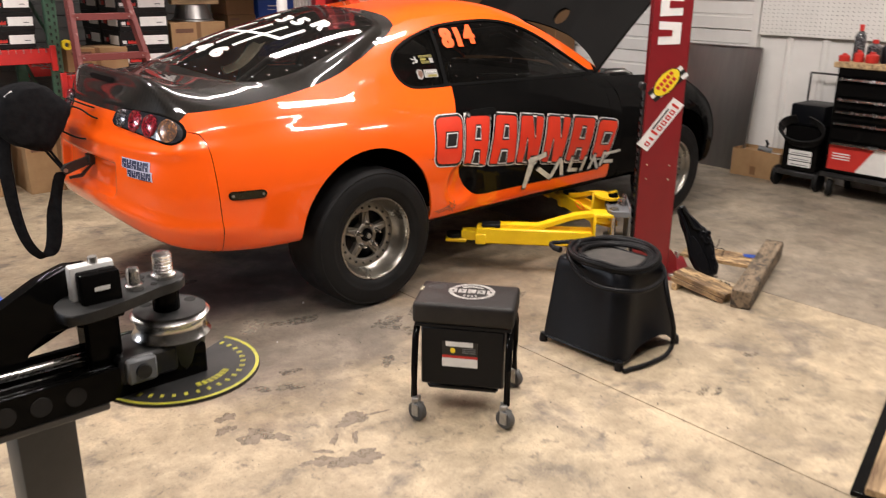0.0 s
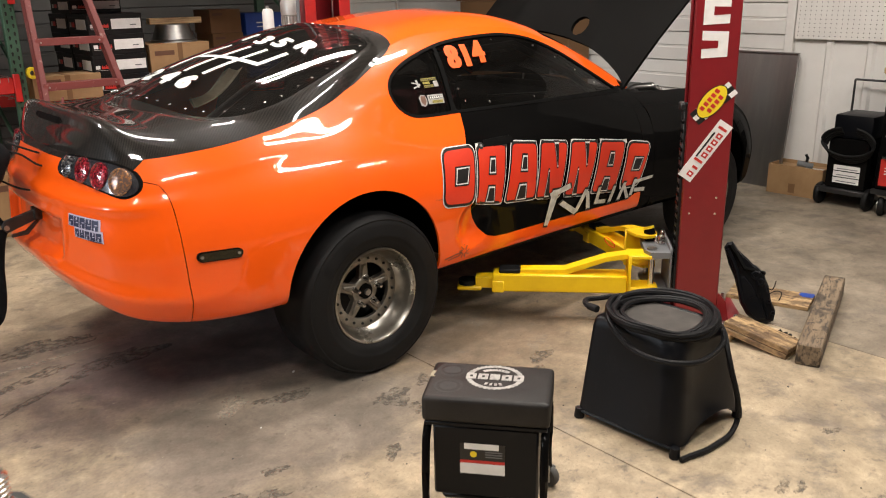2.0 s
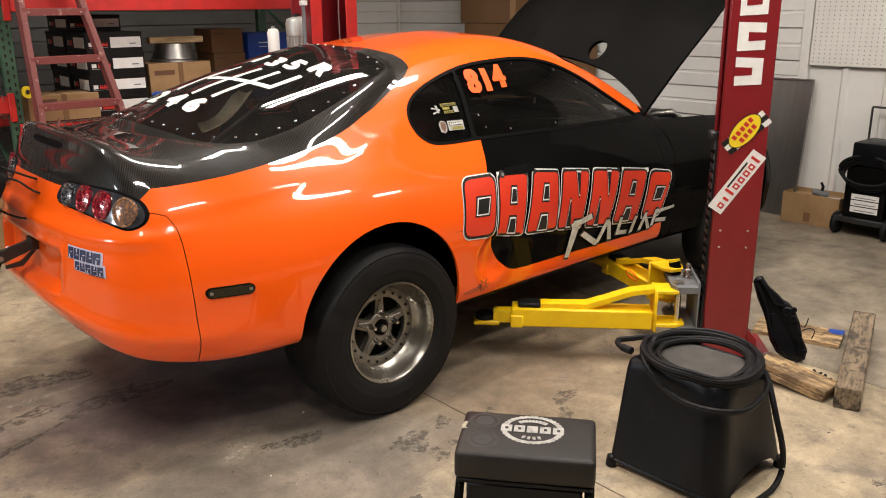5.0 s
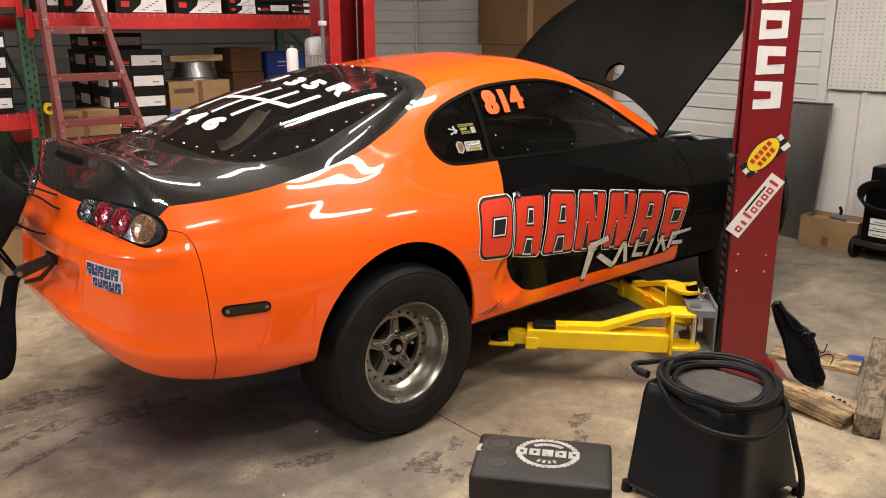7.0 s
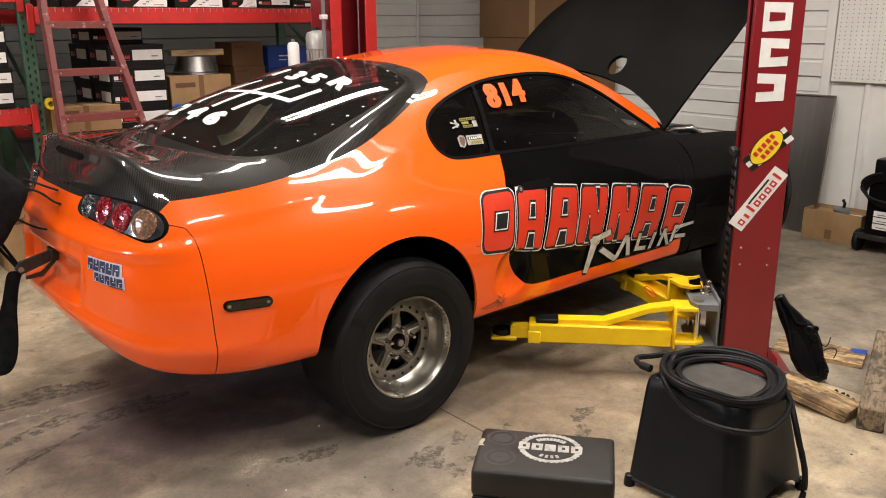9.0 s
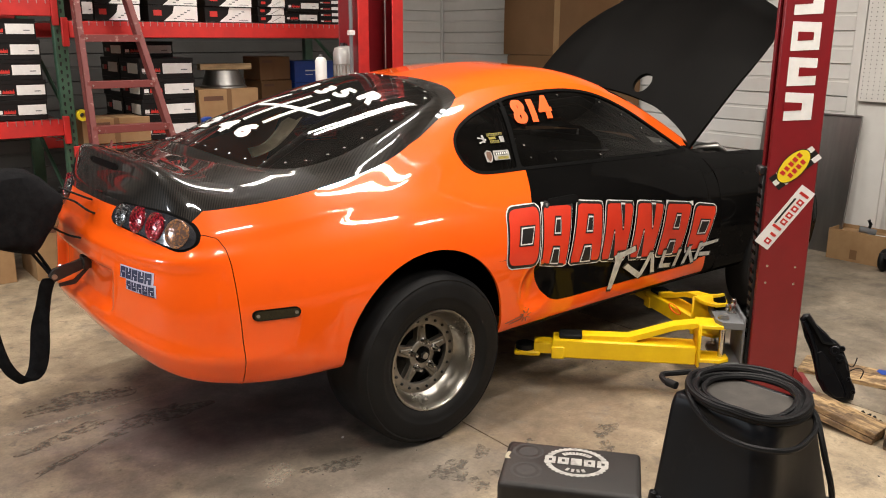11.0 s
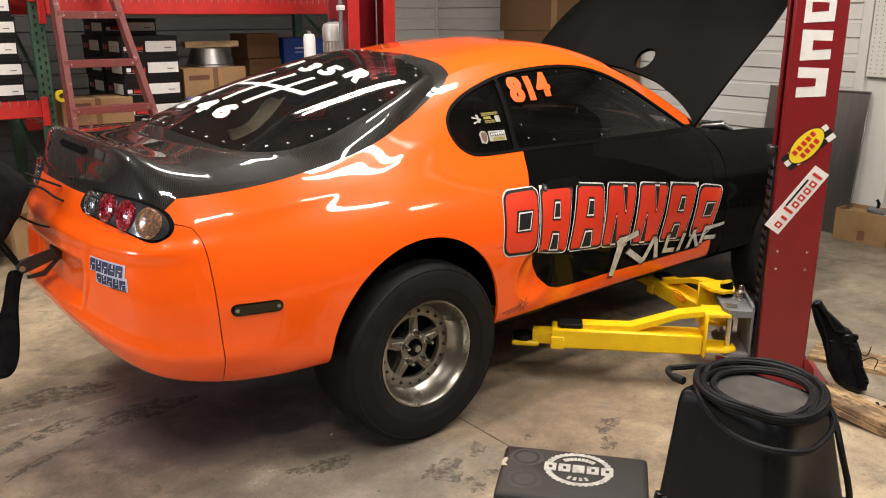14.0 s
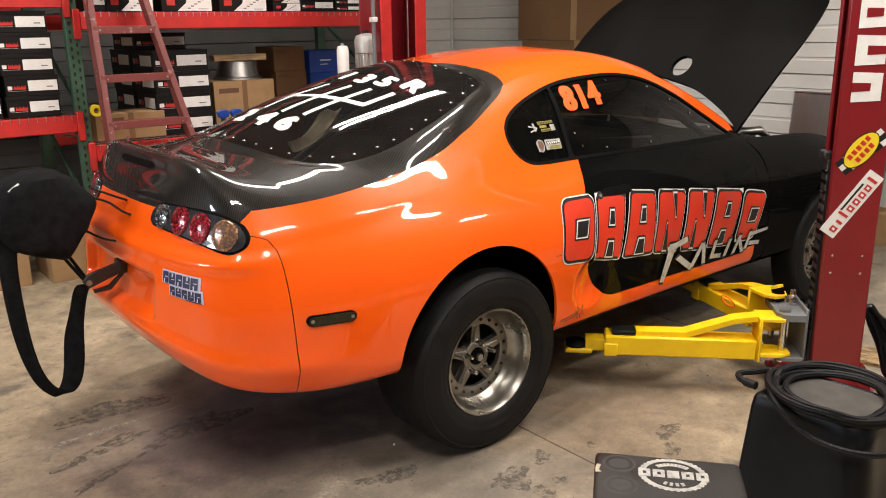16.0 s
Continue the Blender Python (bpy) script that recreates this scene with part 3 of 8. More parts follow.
WIDEST = [(-1.075, 0, 0.7), (-1.062, 0.3, 0.695), (-1.0, 0.575, 0.68), (-0.885, 0.73, 0.67), (-0.65, 0.835, 0.67), (-0.35, 0.892, 0.7), (0.0, 0.908, 0.73), (0.4, 0.885, 0.72), (0.75, 0.862, 0.7), (1.1, 0.855, 0.7), (1.5, 0.855, 0.7), (1.95, 0.865, 0.69), (2.55, 0.9, 0.66), (3.0, 0.84, 0.58), (3.36, 0.6, 0.53), (3.54, 0, 0.51)]
LOWER = [(-1.082, 0, 0.584), (-1.067, 0.3, 0.570), (-0.998, 0.577, 0.532), (-0.875, 0.727, 0.499), (-0.645, 0.828, 0.49), (-0.35, 0.882, 0.51), (0.0, 0.9, 0.51), (0.4, 0.862, 0.5), (0.75, 0.852, 0.48), (1.1, 0.848, 0.48), (1.5, 0.848, 0.48), (1.95, 0.855, 0.48), (2.55, 0.89, 0.47), (3.0, 0.83, 0.42), (3.35, 0.6, 0.38), (3.53, 0, 0.36)]
SILL = [(-1.030, 0, 0.510), (-1.016, 0.3, 0.495), (-0.958, 0.572, 0.455), (-0.832, 0.705, 0.420), (-0.62, 0.8, 0.408), (-0.35, 0.855, 0.42), (0.0, 0.872, 0.4), (0.4, 0.842, 0.372), (0.75, 0.836, 0.376), (1.1, 0.834, 0.38), (1.5, 0.834, 0.384), (1.95, 0.838, 0.385), (2.55, 0.865, 0.37), (3.0, 0.8, 0.33), (3.3, 0.57, 0.29), (3.47, 0, 0.28)]
UNDER = [(-0.88, 0, 0.503), (-0.87, 0.27, 0.485), (-0.82, 0.47, 0.442), (-0.72, 0.6, 0.405), (-0.57, 0.68, 0.395), (-0.35, 0.72, 0.39), (0.0, 0.74, 0.375), (0.4, 0.76, 0.335), (0.75, 0.76, 0.335), (1.1, 0.76, 0.335), (1.5, 0.76, 0.335), (1.95, 0.76, 0.335), (2.55, 0.76, 0.33), (3.0, 0.66, 0.3), (3.15, 0.45, 0.275), (3.25, 0, 0.27)]
ROOF_MID = [(0.398, 0, 1.416), (0.75, 0, 1.463), (1.14, 0, 1.457), (1.62, 0, 1.300), (2.08, 0, 1.04)]
ROOF_HALF = [(0.395, 0.27, 1.402), (0.75, 0.265, 1.450), (1.13, 0.275, 1.444), (1.585, 0.31, 1.288), (2.045, 0.36, 1.037)]
HATCH_MID = [(0.398, 0, 1.416), (0.15, 0, 1.384), (-0.12, 0, 1.309), (-0.40, 0, 1.208), (-0.62, 0, 1.146), (-0.75, 0, 1.128), (-0.84, 0, 1.140), (-0.895, 0, 1.160), (-0.918, 0, 1.157), (-0.938, 0, 1.112), (-0.968, 0, 1.06), (-0.985, 0, 1.02)]
HATCH_COLS = [0.0, 0.12, 0.26, 0.41, 0.55, 0.66, 0.76, 0.82, 0.85, 0.90, 0.95, 1.0]


class Shell:
    """Vertices and faces that can be cut along the zero line of a field."""

    def __init__(self, grid):
        h, w, _ = grid.shape
        self.v = [tuple(p) for p in grid.reshape(-1, 3)]
        self.f = [(i * w + j, (i + 1) * w + j, (i + 1) * w + j + 1, i * w + j + 1) for i in range(h - 1) for j in range(w - 1)]

    def cut(self, field):
        val = field(np.array(self.v))
        val = np.where(np.abs(val) < 2e-4, 2e-4, val)
        made, out = {}, []
        val = list(val)
        for face in self.f:
            s = [val[i] > 0 for i in face]
            if all(s) or not any(s):
                out.append(face)
                continue
            pos, neg = [], []
            n = len(face)
            for k in range(n):
                a, b = face[k], face[(k + 1) % n]
                (pos if s[k] else neg).append(a)
                if s[k] != s[(k + 1) % n]:
                    key = (min(a, b), max(a, b))
                    if key not in made:
                        w = val[a] / (val[a] - val[b])
                        self.v.append(tuple(np.array(self.v[a]) * (1 - w) + np.array(self.v[b]) * w))
                        val.append(0.0)
                        made[key] = len(self.v) - 1
                    pos.append(made[key]), neg.append(made[key])
            for q in (pos, neg):
                if len(q) > 2:
                    out.append(tuple(q))
        self.f = out
        return self

    def by_size(self):
        """Faces as index arrays, one for each number of corners, in rising order."""
        return [np.array([f for f in self.f if len(f) == k]) for k in sorted({len(f) for f in self.f})]

    def normals(self):
        v = np.array(self.v)
        n = np.zeros_like(v)
        for ids in self.by_size():
            p = v[ids]
            a = np.zeros((len(ids), 3))
            for k in range(1, ids.shape[1] - 1):
                a += np.cross(p[:, k] - p[:, 0], p[:, k + 1] - p[:, 0])
            for k in range(ids.shape[1]):
                np.add.at(n, ids[:, k], a)
        return n / np.maximum(np.linalg.norm(n, axis=1, keepdims=True), 1e-12)

    def centres(self):
        v = np.array(self.v)
        out, size = np.zeros((len(self.f), 3)), np.array([len(f) for f in self.f])
        for k, ids in zip(sorted(set(size)), self.by_size()):
            out[size == k] = v[ids].mean(axis=1)
        return out


def inside(poly, lift=None):
    """A field over the side view (x, z): positive inside the closed outline."""
    pts = np.asarray(poly, float)

    def field(p):
        q = p[:, [0, 2]] if lift is None else lift(p)
        a, b = pts, np.roll(pts, -1, axis=0)
        best, odd = np.full(len(q), 1e9), np.zeros(len(q), bool)
        for (ax, ay), (bx, by) in zip(a, b):
            d = np.array([bx - ax, by - ay])
            w = np.clip(((q - (ax, ay)) @ d) / max(d @ d, 1e-12), 0, 1)
            best = np.minimum(best, np.hypot(q[:, 0] - ax - w * d[0], q[:, 1] - ay - w * d[1]))
            hit = (ay > q[:, 1]) != (by > q[:, 1])
            xs = ax + (q[:, 1] - ay) * (bx - ax) / (by - ay if by != ay else 1e-12)
            odd ^= hit & (q[:, 0] < xs)
        return np.where(odd, best, -best)

    return field


def rounded(pts, n=12, closed=True):
    """A smooth closed outline through pts (Catmull-Rom)."""
    p = np.asarray(pts, float)
    out, m = [], len(p)
    for i in range(m):
        a, b, c, d = p[i - 1], p[i], p[(i + 1) % m], p[(i + 2) % m]
        for k in range(n):
            t = k / n
            out.append(0.5 * (2 * b + (c - a) * t + (2 * a - 5 * b + 4 * c - d) * t * t + (3 * b - a - 3 * c + d) * t**3))
    return out


def both(*fields):
    return lambda p: np.minimum.reduce([f(p) for f in fields])


LIP = 0.012


def panel(name, shell, keep, material, parent, label="", lift=0.0, mirror=True, lip=LIP, sides=(-1, 1)):
    """One body panel: the kept faces of the shell with a turned-in edge, on both sides of the car."""
    v, n = np.array(shell.v), shell.normals()
    faces = [f for f, k in zip(shell.f, keep) if k]
    used = sorted({i for f in faces for i in f})
    if not used:
        return []
    place = {i: j for j, i in enumerate(used)}
    base = v[used] + n[used] * lift
    nor = n[used]
    count = {}
    for f in faces:
        for k in range(len(f)):
            a, b = f[k], f[(k + 1) % len(f)]
            count.setdefault((min(a, b), max(a, b)), []).append((a, b))
    rim = [e[0] for e in count.values() if len(e) == 1]
    made = []
    for side in sides:
        vs = base * (1, side, 1)
        ns = nor * (1, side, 1)
        vs, ns = list(map(tuple, vs)), list(map(tuple, ns))
        fs = [tuple(place[i] for i in f) for f in faces]
        if lip:
            for a, b in rim:
                if abs(v[a][1]) < 1e-4 and abs(v[b][1]) < 1e-4:
                    continue
                k = len(vs)
                for i in (a, b):
                    p, q = base[place[i]], nor[place[i]]
                    vs += [tuple(p * (1, side, 1)), tuple((p - q * lip) * (1, side, 1))]
                d = np.cross(v[b] - v[a], nor[place[a]])
                d = tuple(d / max(np.linalg.norm(d), 1e-9) * (1, side, 1))
                ns += [d] * 4
                fs.append((k, k + 1, k + 3, k + 2))
        if side < 0:
            fs = [tuple(reversed(f)) for f in fs]
        me = bpy.data.meshes.new(name)
        me.from_pydata(vs, [], fs)
        me.materials.append(material)
        me.shade_smooth()
        me.normals_split_custom_set_from_vertices(ns)
        ob = new(name, me)
        ob.parent = parent
        made.append(tagged(ob, label))
    return made


def eased(g, width, axis, hold):
    """Fairs a grid along one axis by a Gaussian of so many cells; hold fades it out."""
    r = int(3 * width)
    k = np.exp(-0.5 * (np.arange(-r, r + 1) / width) ** 2)
    k /= k.sum()
    m = np.moveaxis(g, axis, 0)
    pad = np.concatenate([2 * m[:1] - m[r:0:-1], m, 2 * m[-1:] - m[-2:-r - 2:-1]])
    out = sum(w * pad[i:i + len(m)] for i, w in enumerate(k))
    return g + (np.moveaxis(out, 0, axis) - g) * hold


def body_grids(ns=250, nv=64):
    """The side from the tail's middle to the nose, and the roof and screen above it."""
    s = np.concatenate([np.linspace(0, 1.0, ns // 3)[:-1], np.linspace(1.0, 5.5, ns)])
    k12 = COLS[:12]
    rows = [spline(COLS, r, s) for r in (BELT, HIP, WIDEST, LOWER, SILL, UNDER)]
    upper = [spline(k12, r, np.minimum(s, COLS[11])) for r in (ROOF_EDGE, CANT)]
    m = s <= COLS[11] + 1e-6
    vk = [0.0, 0.055, 0.30, 0.47, 0.63, 0.83, 0.96, 1.1]
    stack = np.stack([r[m] for r in upper + rows])
    t = np.linspace(0, 1.1, nv)
    side = spline(vk, stack, t)
    fade = np.clip(t / 0.06, 0, 1)[:, None, None] * np.clip((s[m] - 0.7) / 1.3, 0, 1)[None, :, None]
    side = eased(side, 7.0, 1, fade)
    side = eased(side, 2.2, 0, np.clip((s[m] - 0.7) / 1.0, 0, 1)[None, :, None])
    x, y, z = side[..., 0], side[..., 1], side[..., 2]
    scoop = np.clip(1 - ((x - 0.565) / 0.092) ** 2 - ((z - 0.545) / 0.105) ** 2, 0, 1)
    y -= 0.034 * np.sqrt(scoop) * (x < 1.0)
    plate = np.clip((0.36 - y) / 0.022, 0, 1) * np.clip((z - 0.632) / 0.02, 0, 1) * np.clip((0.792 - z) / 0.03, 0, 1) * (x < -0.7)
    x += 0.040 * plate * plate * (3 - 2 * plate)
    ledge = np.exp(-((t[:, None] - 0.37) / 0.05) ** 2) * np.clip((-0.70 - x) / 0.2, 0, 1)
    x -= 0.013 * ledge
    y += 0.008 * ledge * np.clip(y / 0.5, 0, 1)
    lip = np.exp(-((t[:, None] - 0.80) / 0.05) ** 2) * np.clip((-0.52 - x) / 0.22, 0, 1)
    x -= 0.010 * lip * np.clip((0.9 - y) / 0.25, 0, 1)
    y += 0.009 * lip * np.clip(y / 0.5, 0, 1)
    fk = [0.30, 0.47, 0.63, 0.83, 0.96, 1.1]
    nose = spline(fk, np.stack([r[s >= COLS[11] - 0.03] for r in rows]), np.linspace(0.30, 1.1, nv * 3 // 4))
    ck = COLS[7:12]
    ss = np.linspace(ck[0], ck[-1], 80)
    mid, half = spline(ck, ROOF_MID, ss), spline(ck, ROOF_HALF, ss)
    edge, cant = spline(k12, ROOF_EDGE, ss), spline(k12, CANT, ss)
    belt = spline(COLS, BELT, ss)
    rk = [-0.53, -0.25, 0.0, 0.055, 0.30]
    roof = spline(rk, np.stack([mid, half, edge, cant, belt]), np.linspace(-0.53, 0.0, 26))
    roof[0, :, 1] = 0
    return np.swapaxes(side, 0, 1), np.swapaxes(nose, 0, 1), np.swapaxes(roof, 0, 1)


def hatch_grid(ns=190, nt=48):
    """The tailgate between its two edges: crowned across, with a lip at the back."""
    u = np.linspace(0, 1, ns)
    mid = spline(HATCH_COLS, HATCH_MID, u)
    ek = [0.0, 0.26, 0.48, 0.64, 0.80, 0.90, 0.96, 1.0]
    edge = spline(COLS[:12], ROOF_EDGE, np.interp(u, ek, COLS[7::-1]))
    edge[-1] = HATCH_LINE[0]
    g = np.zeros((ns, nt, 3))
    for j, t in enumerate(np.linspace(0, 1, nt)):
        w = 1 - (1 - t) ** (3.6 + 2.0 * np.clip((u - 0.68) / 0.14, 0, 1))
        y = edge[:, 1] * (1 - t)
        g[:, j, 0] = edge[:, 0] + (mid[:, 0] - edge[:, 0]) * (1 - (1 - t) ** 1.9)
        g[:, j, 1] = y
        g[:, j, 2] = edge[:, 2] + (mid[:, 2] - edge[:, 2]) * w
    return g
# ---- the car: assembly ----
car = thing("sports_car", "orange and black drag racing coupe with open hood", "car")
SIDE, NOSE, ROOF = body_grids()
HATCH = hatch_grid()
HALF_GLASS = [(0.292, 0.0), (0.296, 0.25), (0.303, 0.40), (0.295, 0.465), (0.262, 0.515), (0.16, 0.557), (0.035, 0.597), (-0.13, 0.622), (-0.25, 0.630), (-0.36, 0.610), (-0.44, 0.572), (-0.51, 0.505), (-0.568, 0.40), (-0.618, 0.20), (-0.632, 0.0)]
GLASS_LINE = rounded(HALF_GLASS + [(x, -y) for x, y in reversed(HALF_GLASS[1:-1])], 8)
BACKLIGHT = inside(GLASS_LINE, lambda p: p[:, [0, 1]])


def with_flat_glass(g):
    """Lays the rear window as one even sheet, bowed along and across, and lets the border round it fall away."""
    p = g.reshape(-1, 3)
    d = BACKLIGHT(p)
    even = lambda q: np.stack([np.ones(len(q)), q[:, 0], q[:, 0] ** 2, q[:, 0] ** 3, q[:, 1] ** 2], axis=1)
    fit = np.linalg.lstsq(even(p[d > 0]), p[d > 0, 2], rcond=None)[0]
    w = np.clip((d + 0.05) / 0.05, 0, 1)
    w = w * w * (3 - 2 * w)
    # Along the two sides the border bends down evenly from the glass to the gutter.
    rim = np.repeat(g[:, :1], g.shape[1], axis=1).reshape(-1, 3)
    reach = np.maximum(-BACKLIGHT(rim), 0.03)
    side = 1 - np.clip(-d / reach, 0, 1) ** 2
    k = np.clip((p[:, 0] + 0.40) / 0.15, 0, 1) * np.clip((0.30 - p[:, 0]) / 0.12, 0, 1)
    w = w * (1 - k) + side * k
    out = p.copy()
    crown = (0.010 + 0.028 * np.exp(-(((p[:, 0] + 0.34) / 0.25) ** 2))) * np.exp(-((p[:, 1] / 0.41) ** 2))
    out[:, 2] += w * (even(p) @ fit + 0.005 + crown - p[:, 2])
    return out.reshape(g.shape)


HATCH = with_flat_glass(HATCH)


def side_y(x, z):
    """How far out the flank is at (x, z)."""
    p = SIDE.reshape(-1, 3)
    d = (p[:, 0] - x) ** 2 + (p[:, 2] - z) ** 2
    k = np.argpartition(d, 9)[:9]
    a = np.c_[np.ones(9), p[k, 0] - x, p[k, 2] - z]
    return float(np.linalg.lstsq(a, p[k, 1], rcond=1e-4)[0][0])


def hatch_z(x, y):
    p = HATCH.reshape(-1, 3)
    d = (p[:, 0] - x) ** 2 + (p[:, 1] - abs(y)) ** 2
    k = np.argpartition(d, 9)[:9]
    a = np.c_[np.ones(9), p[k, 0] - x, p[k, 1] - abs(y)]
    return float(np.linalg.lstsq(a, p[k, 2], rcond=1e-4)[0][0])


def disc(cx, cz, r):
    return lambda p: r - np.hypot(p[:, 0] - cx, p[:, 2] - cz)


REAR_ARCH, FRONT_ARCH = disc(-0.022, 0.418, 0.388), disc(2.55, 0.40, 0.355)
WINDOW = rounded([(0.245, 1.15), (0.268, 1.20), (0.33, 1.243), (0.45, 1.289), (0.64, 1.336), (0.85, 1.356), (1.05, 1.357), (1.22, 1.328), (1.38, 1.262), (1.56, 1.16), (1.74, 1.06),
                  (1.80, 1.026), (1.72, 1.018), (1.24, 1.028), (0.85, 1.034), (0.59, 1.038), (0.40, 1.040), (0.315, 1.052), (0.262, 1.092)], 8)
DOOR = [(0.602, 1.045), (0.584, 0.97), (0.56, 0.90), (0.546, 0.82), (0.536, 0.735), (0.552, 0.66), (0.58, 0.58), (0.615, 0.52), (0.655, 0.475), (0.71, 0.456), (0.80, 0.452),
        (1.2, 0.452), (1.62, 0.450), (1.70, 0.452), (1.78, 0.47), (1.82, 0.55), (1.835, 0.75), (1.83, 0.95), (1.84, 1.03)]
DOOR_AREA = inside(DOOR + [(1.84, 1.2), (0.60, 1.2)])
BUMPER_LINE = [(-0.83, 0.945), (-0.800, 0.935), (-0.782, 0.90), (-0.775, 0.84), (-0.770, 0.7), (-0.762, 0.5), (-0.758, 0.2)]
BUMPER_AREA = inside([(-1.3, 0.2), (-1.3, 1.0), (-0.9, 1.0), (-0.86, 0.95)] + BUMPER_LINE)
LAMP = rounded([(0.276, 0.968), (0.290, 1.000), (0.335, 1.0125), (0.455, 1.0125), (0.575, 1.005), (0.638, 0.985), (0.668, 0.956), (0.680, 0.930), (0.676, 0.910), (0.652, 0.900), (0.58, 0.912), (0.46, 0.931), (0.345, 0.944), (0.292, 0.950)], 8)


def tail_view(p):
    """Reads outlines from behind: distance along the tail round the corner, and height."""
    return p[:, [1, 2]]


def behind(field, x):
    return lambda p: np.minimum(field(p), x - p[:, 0])


CARBON_LINE = [(-0.1, 1.1), (-0.1, 0.998), (0.29, 0.998), (0.60, 0.996), (0.638, 0.988), (0.646, 0.986), (0.650, 1.004), (0.658, 1.1)]
CARBON_AREA = behind(inside(CARBON_LINE, tail_view), -0.75)
LAMP_AREA = behind(inside(LAMP, tail_view), -0.70)
GAP = 0.0014


def offset(field, d):
    return lambda p: field(p) + d


flank = Shell(SIDE)
flank.cut(REAR_ARCH)
WIN_AREA = inside(WINDOW)
PANE_REAR = lambda p: np.minimum(WIN_AREA(p) - 0.011, 0.568 - p[:, 0] + 0.10 * (p[:, 2] - 1.18))
PANE_FRONT = lambda p: np.minimum(np.minimum(WIN_AREA(p) - 0.011, p[:, 2] - 1.050 + 0.012 * (p[:, 0] - 0.6)), p[:, 0] - 0.592 - 0.10 * (p[:, 2] - 1.18))
for fld in (WIN_AREA, PANE_REAR, PANE_FRONT):
    flank.cut(fld)
for fld in (offset(DOOR_AREA, GAP), offset(DOOR_AREA, -GAP), offset(BUMPER_AREA, GAP), offset(BUMPER_AREA, -GAP), LAMP_AREA, offset(LAMP_AREA, 0.007), CARBON_AREA):
    flank.cut(fld)
SILL_LINE = lambda p: p[:, 2] - np.interp(p[:, 0], (-0.4, 0.3, 0.4, 0.8, 1.2, 2.0), (0.40, 0.37, 0.372, 0.376, 0.38, 0.386))
ROCKER = lambda p: np.minimum(-SILL_LINE(p), p[:, 0] - 0.25)
flank.cut(ROCKER)
HATCH_EDGE = lambda p: np.minimum(np.interp(p[:, 0], (-0.02, 0.1, 0.2, 0.31, 0.355, 0.385, 0.40, 0.41), (0.678, 0.643, 0.605, 0.563, 0.542, 0.518, 0.495, 0.46)) - p[:, 1], np.minimum(p[:, 2] - 1.1, np.minimum(p[:, 0] - 0.0, 0.41 - p[:, 0])))
flank.cut(HATCH_EDGE)
FENDER = lambda p: p[:, 0] - 1.838 - 0.0 * p[:, 2]
flank.cut(FENDER)
fc = flank.centres()
arch, win = REAR_ARCH(fc) > 0, WIN_AREA(fc) > 0
pr, pf = PANE_REAR(fc) > 0, PANE_FRONT(fc) > 0
door_d, bump_d, lamp_d = DOOR_AREA(fc), BUMPER_AREA(fc), LAMP_AREA(fc)
rock, fend = ROCKER(fc) > 0, FENDER(fc) > 0
skirt = (CARBON_AREA(fc) > 0) & (lamp_d < -0.007)
border = HATCH_EDGE(fc) > 0
free = ~arch & ~win & (lamp_d < -0.007) & ~skirt & ~border
pillar = (fc[:, 2] > 1.045) & (fc[:, 0] > 1.2)
panel("rear_quarter_panel", flank, free & (bump_d < -GAP) & ~rock & ~fend & ((door_d < -GAP) | pillar) & ((fc[:, 0] < 1.5) | (fc[:, 2] < 0.47) | (fc[:, 2] > 1.045)), ORANGE, car, "glossy orange rear quarter panel")
bumpers = panel("rear_bumper", flank, free & (bump_d > GAP), ORANGE, car, "glossy orange rear bumper")
doors = panel("door", flank, free & (door_d > GAP) & ~rock & ~fend & ~pillar, BLACKPAINT, car, "gloss black door")
panel("rocker_strip", flank, rock & ~fend & ~arch, TRIM, car, "black sill strip")
panel("front_wing_rear", flank, free & ~win & (fend | ((fc[:, 0] > 1.5) & (fc[:, 2] > 0.47) & (fc[:, 2] < 1.045) & (door_d < -GAP))), BLACKPAINT, car)
trims = panel("window_trim", flank, win & ~pr & ~pf & ~arch, TRIM, car, "black window surround", lift=0.002)
panel("quarter_window", flank, pr, GLASS, car, "dark tinted quarter glass", lift=-0.004, lip=0.0)
panel("door_window", flank, pf, GLASS, car, "dark tinted side glass", lift=-0.004, lip=0.0)
panel("cabin_lining", flank, ~pr & ~pf & ~arch & ((fc[:, 0] > 0.42) | (fc[:, 2] > 0.85)) & (fc[:, 0] > 0.15) & (fc[:, 0] < 1.9) & (fc[:, 2] > 0.45), INTERIOR, car, lift=-0.022, lip=0.0)
lampshells = panel("tail_lamp", flank, lamp_d > 0, LAMPBODY, car, "smoked multi-lens tail lamp", lift=0.006, lip=0.02)
panel("lamp_gasket", flank, (lamp_d <= 0) & (lamp_d > -0.007), TRIM, car)

wing = Shell(NOSE)
wing.cut(FRONT_ARCH)
wc = wing.centres()
panel("front_wing", wing, (FRONT_ARCH(wc) < 0), BLACKPAINT, car, "gloss black front wing and nose")

top = Shell(ROOF)
EDGE_Y = lambda x: np.interp(x, ROOF[:, -1, 0], ROOF[:, -1, 1])
SCREEN = lambda p: np.minimum(p[:, 0] - (1.27 + 0.06 * (p[:, 1] / 0.5) ** 2), EDGE_Y(p[:, 0]) - 0.022 - p[:, 1])
top.cut(SCREEN)
tc_ = top.centres()
sc = SCREEN(tc_) > 0
CORNER = lambda p: np.interp(p[:, 1], (0.0, 0.20, 0.32, 0.40, 0.45, 0.485, 0.51, 0.53), (0.400, 0.402, 0.408, 0.412, 0.411, 0.405, 0.397, 0.386)) - p[:, 0]
top.cut(CORNER)
tc_ = top.centres()
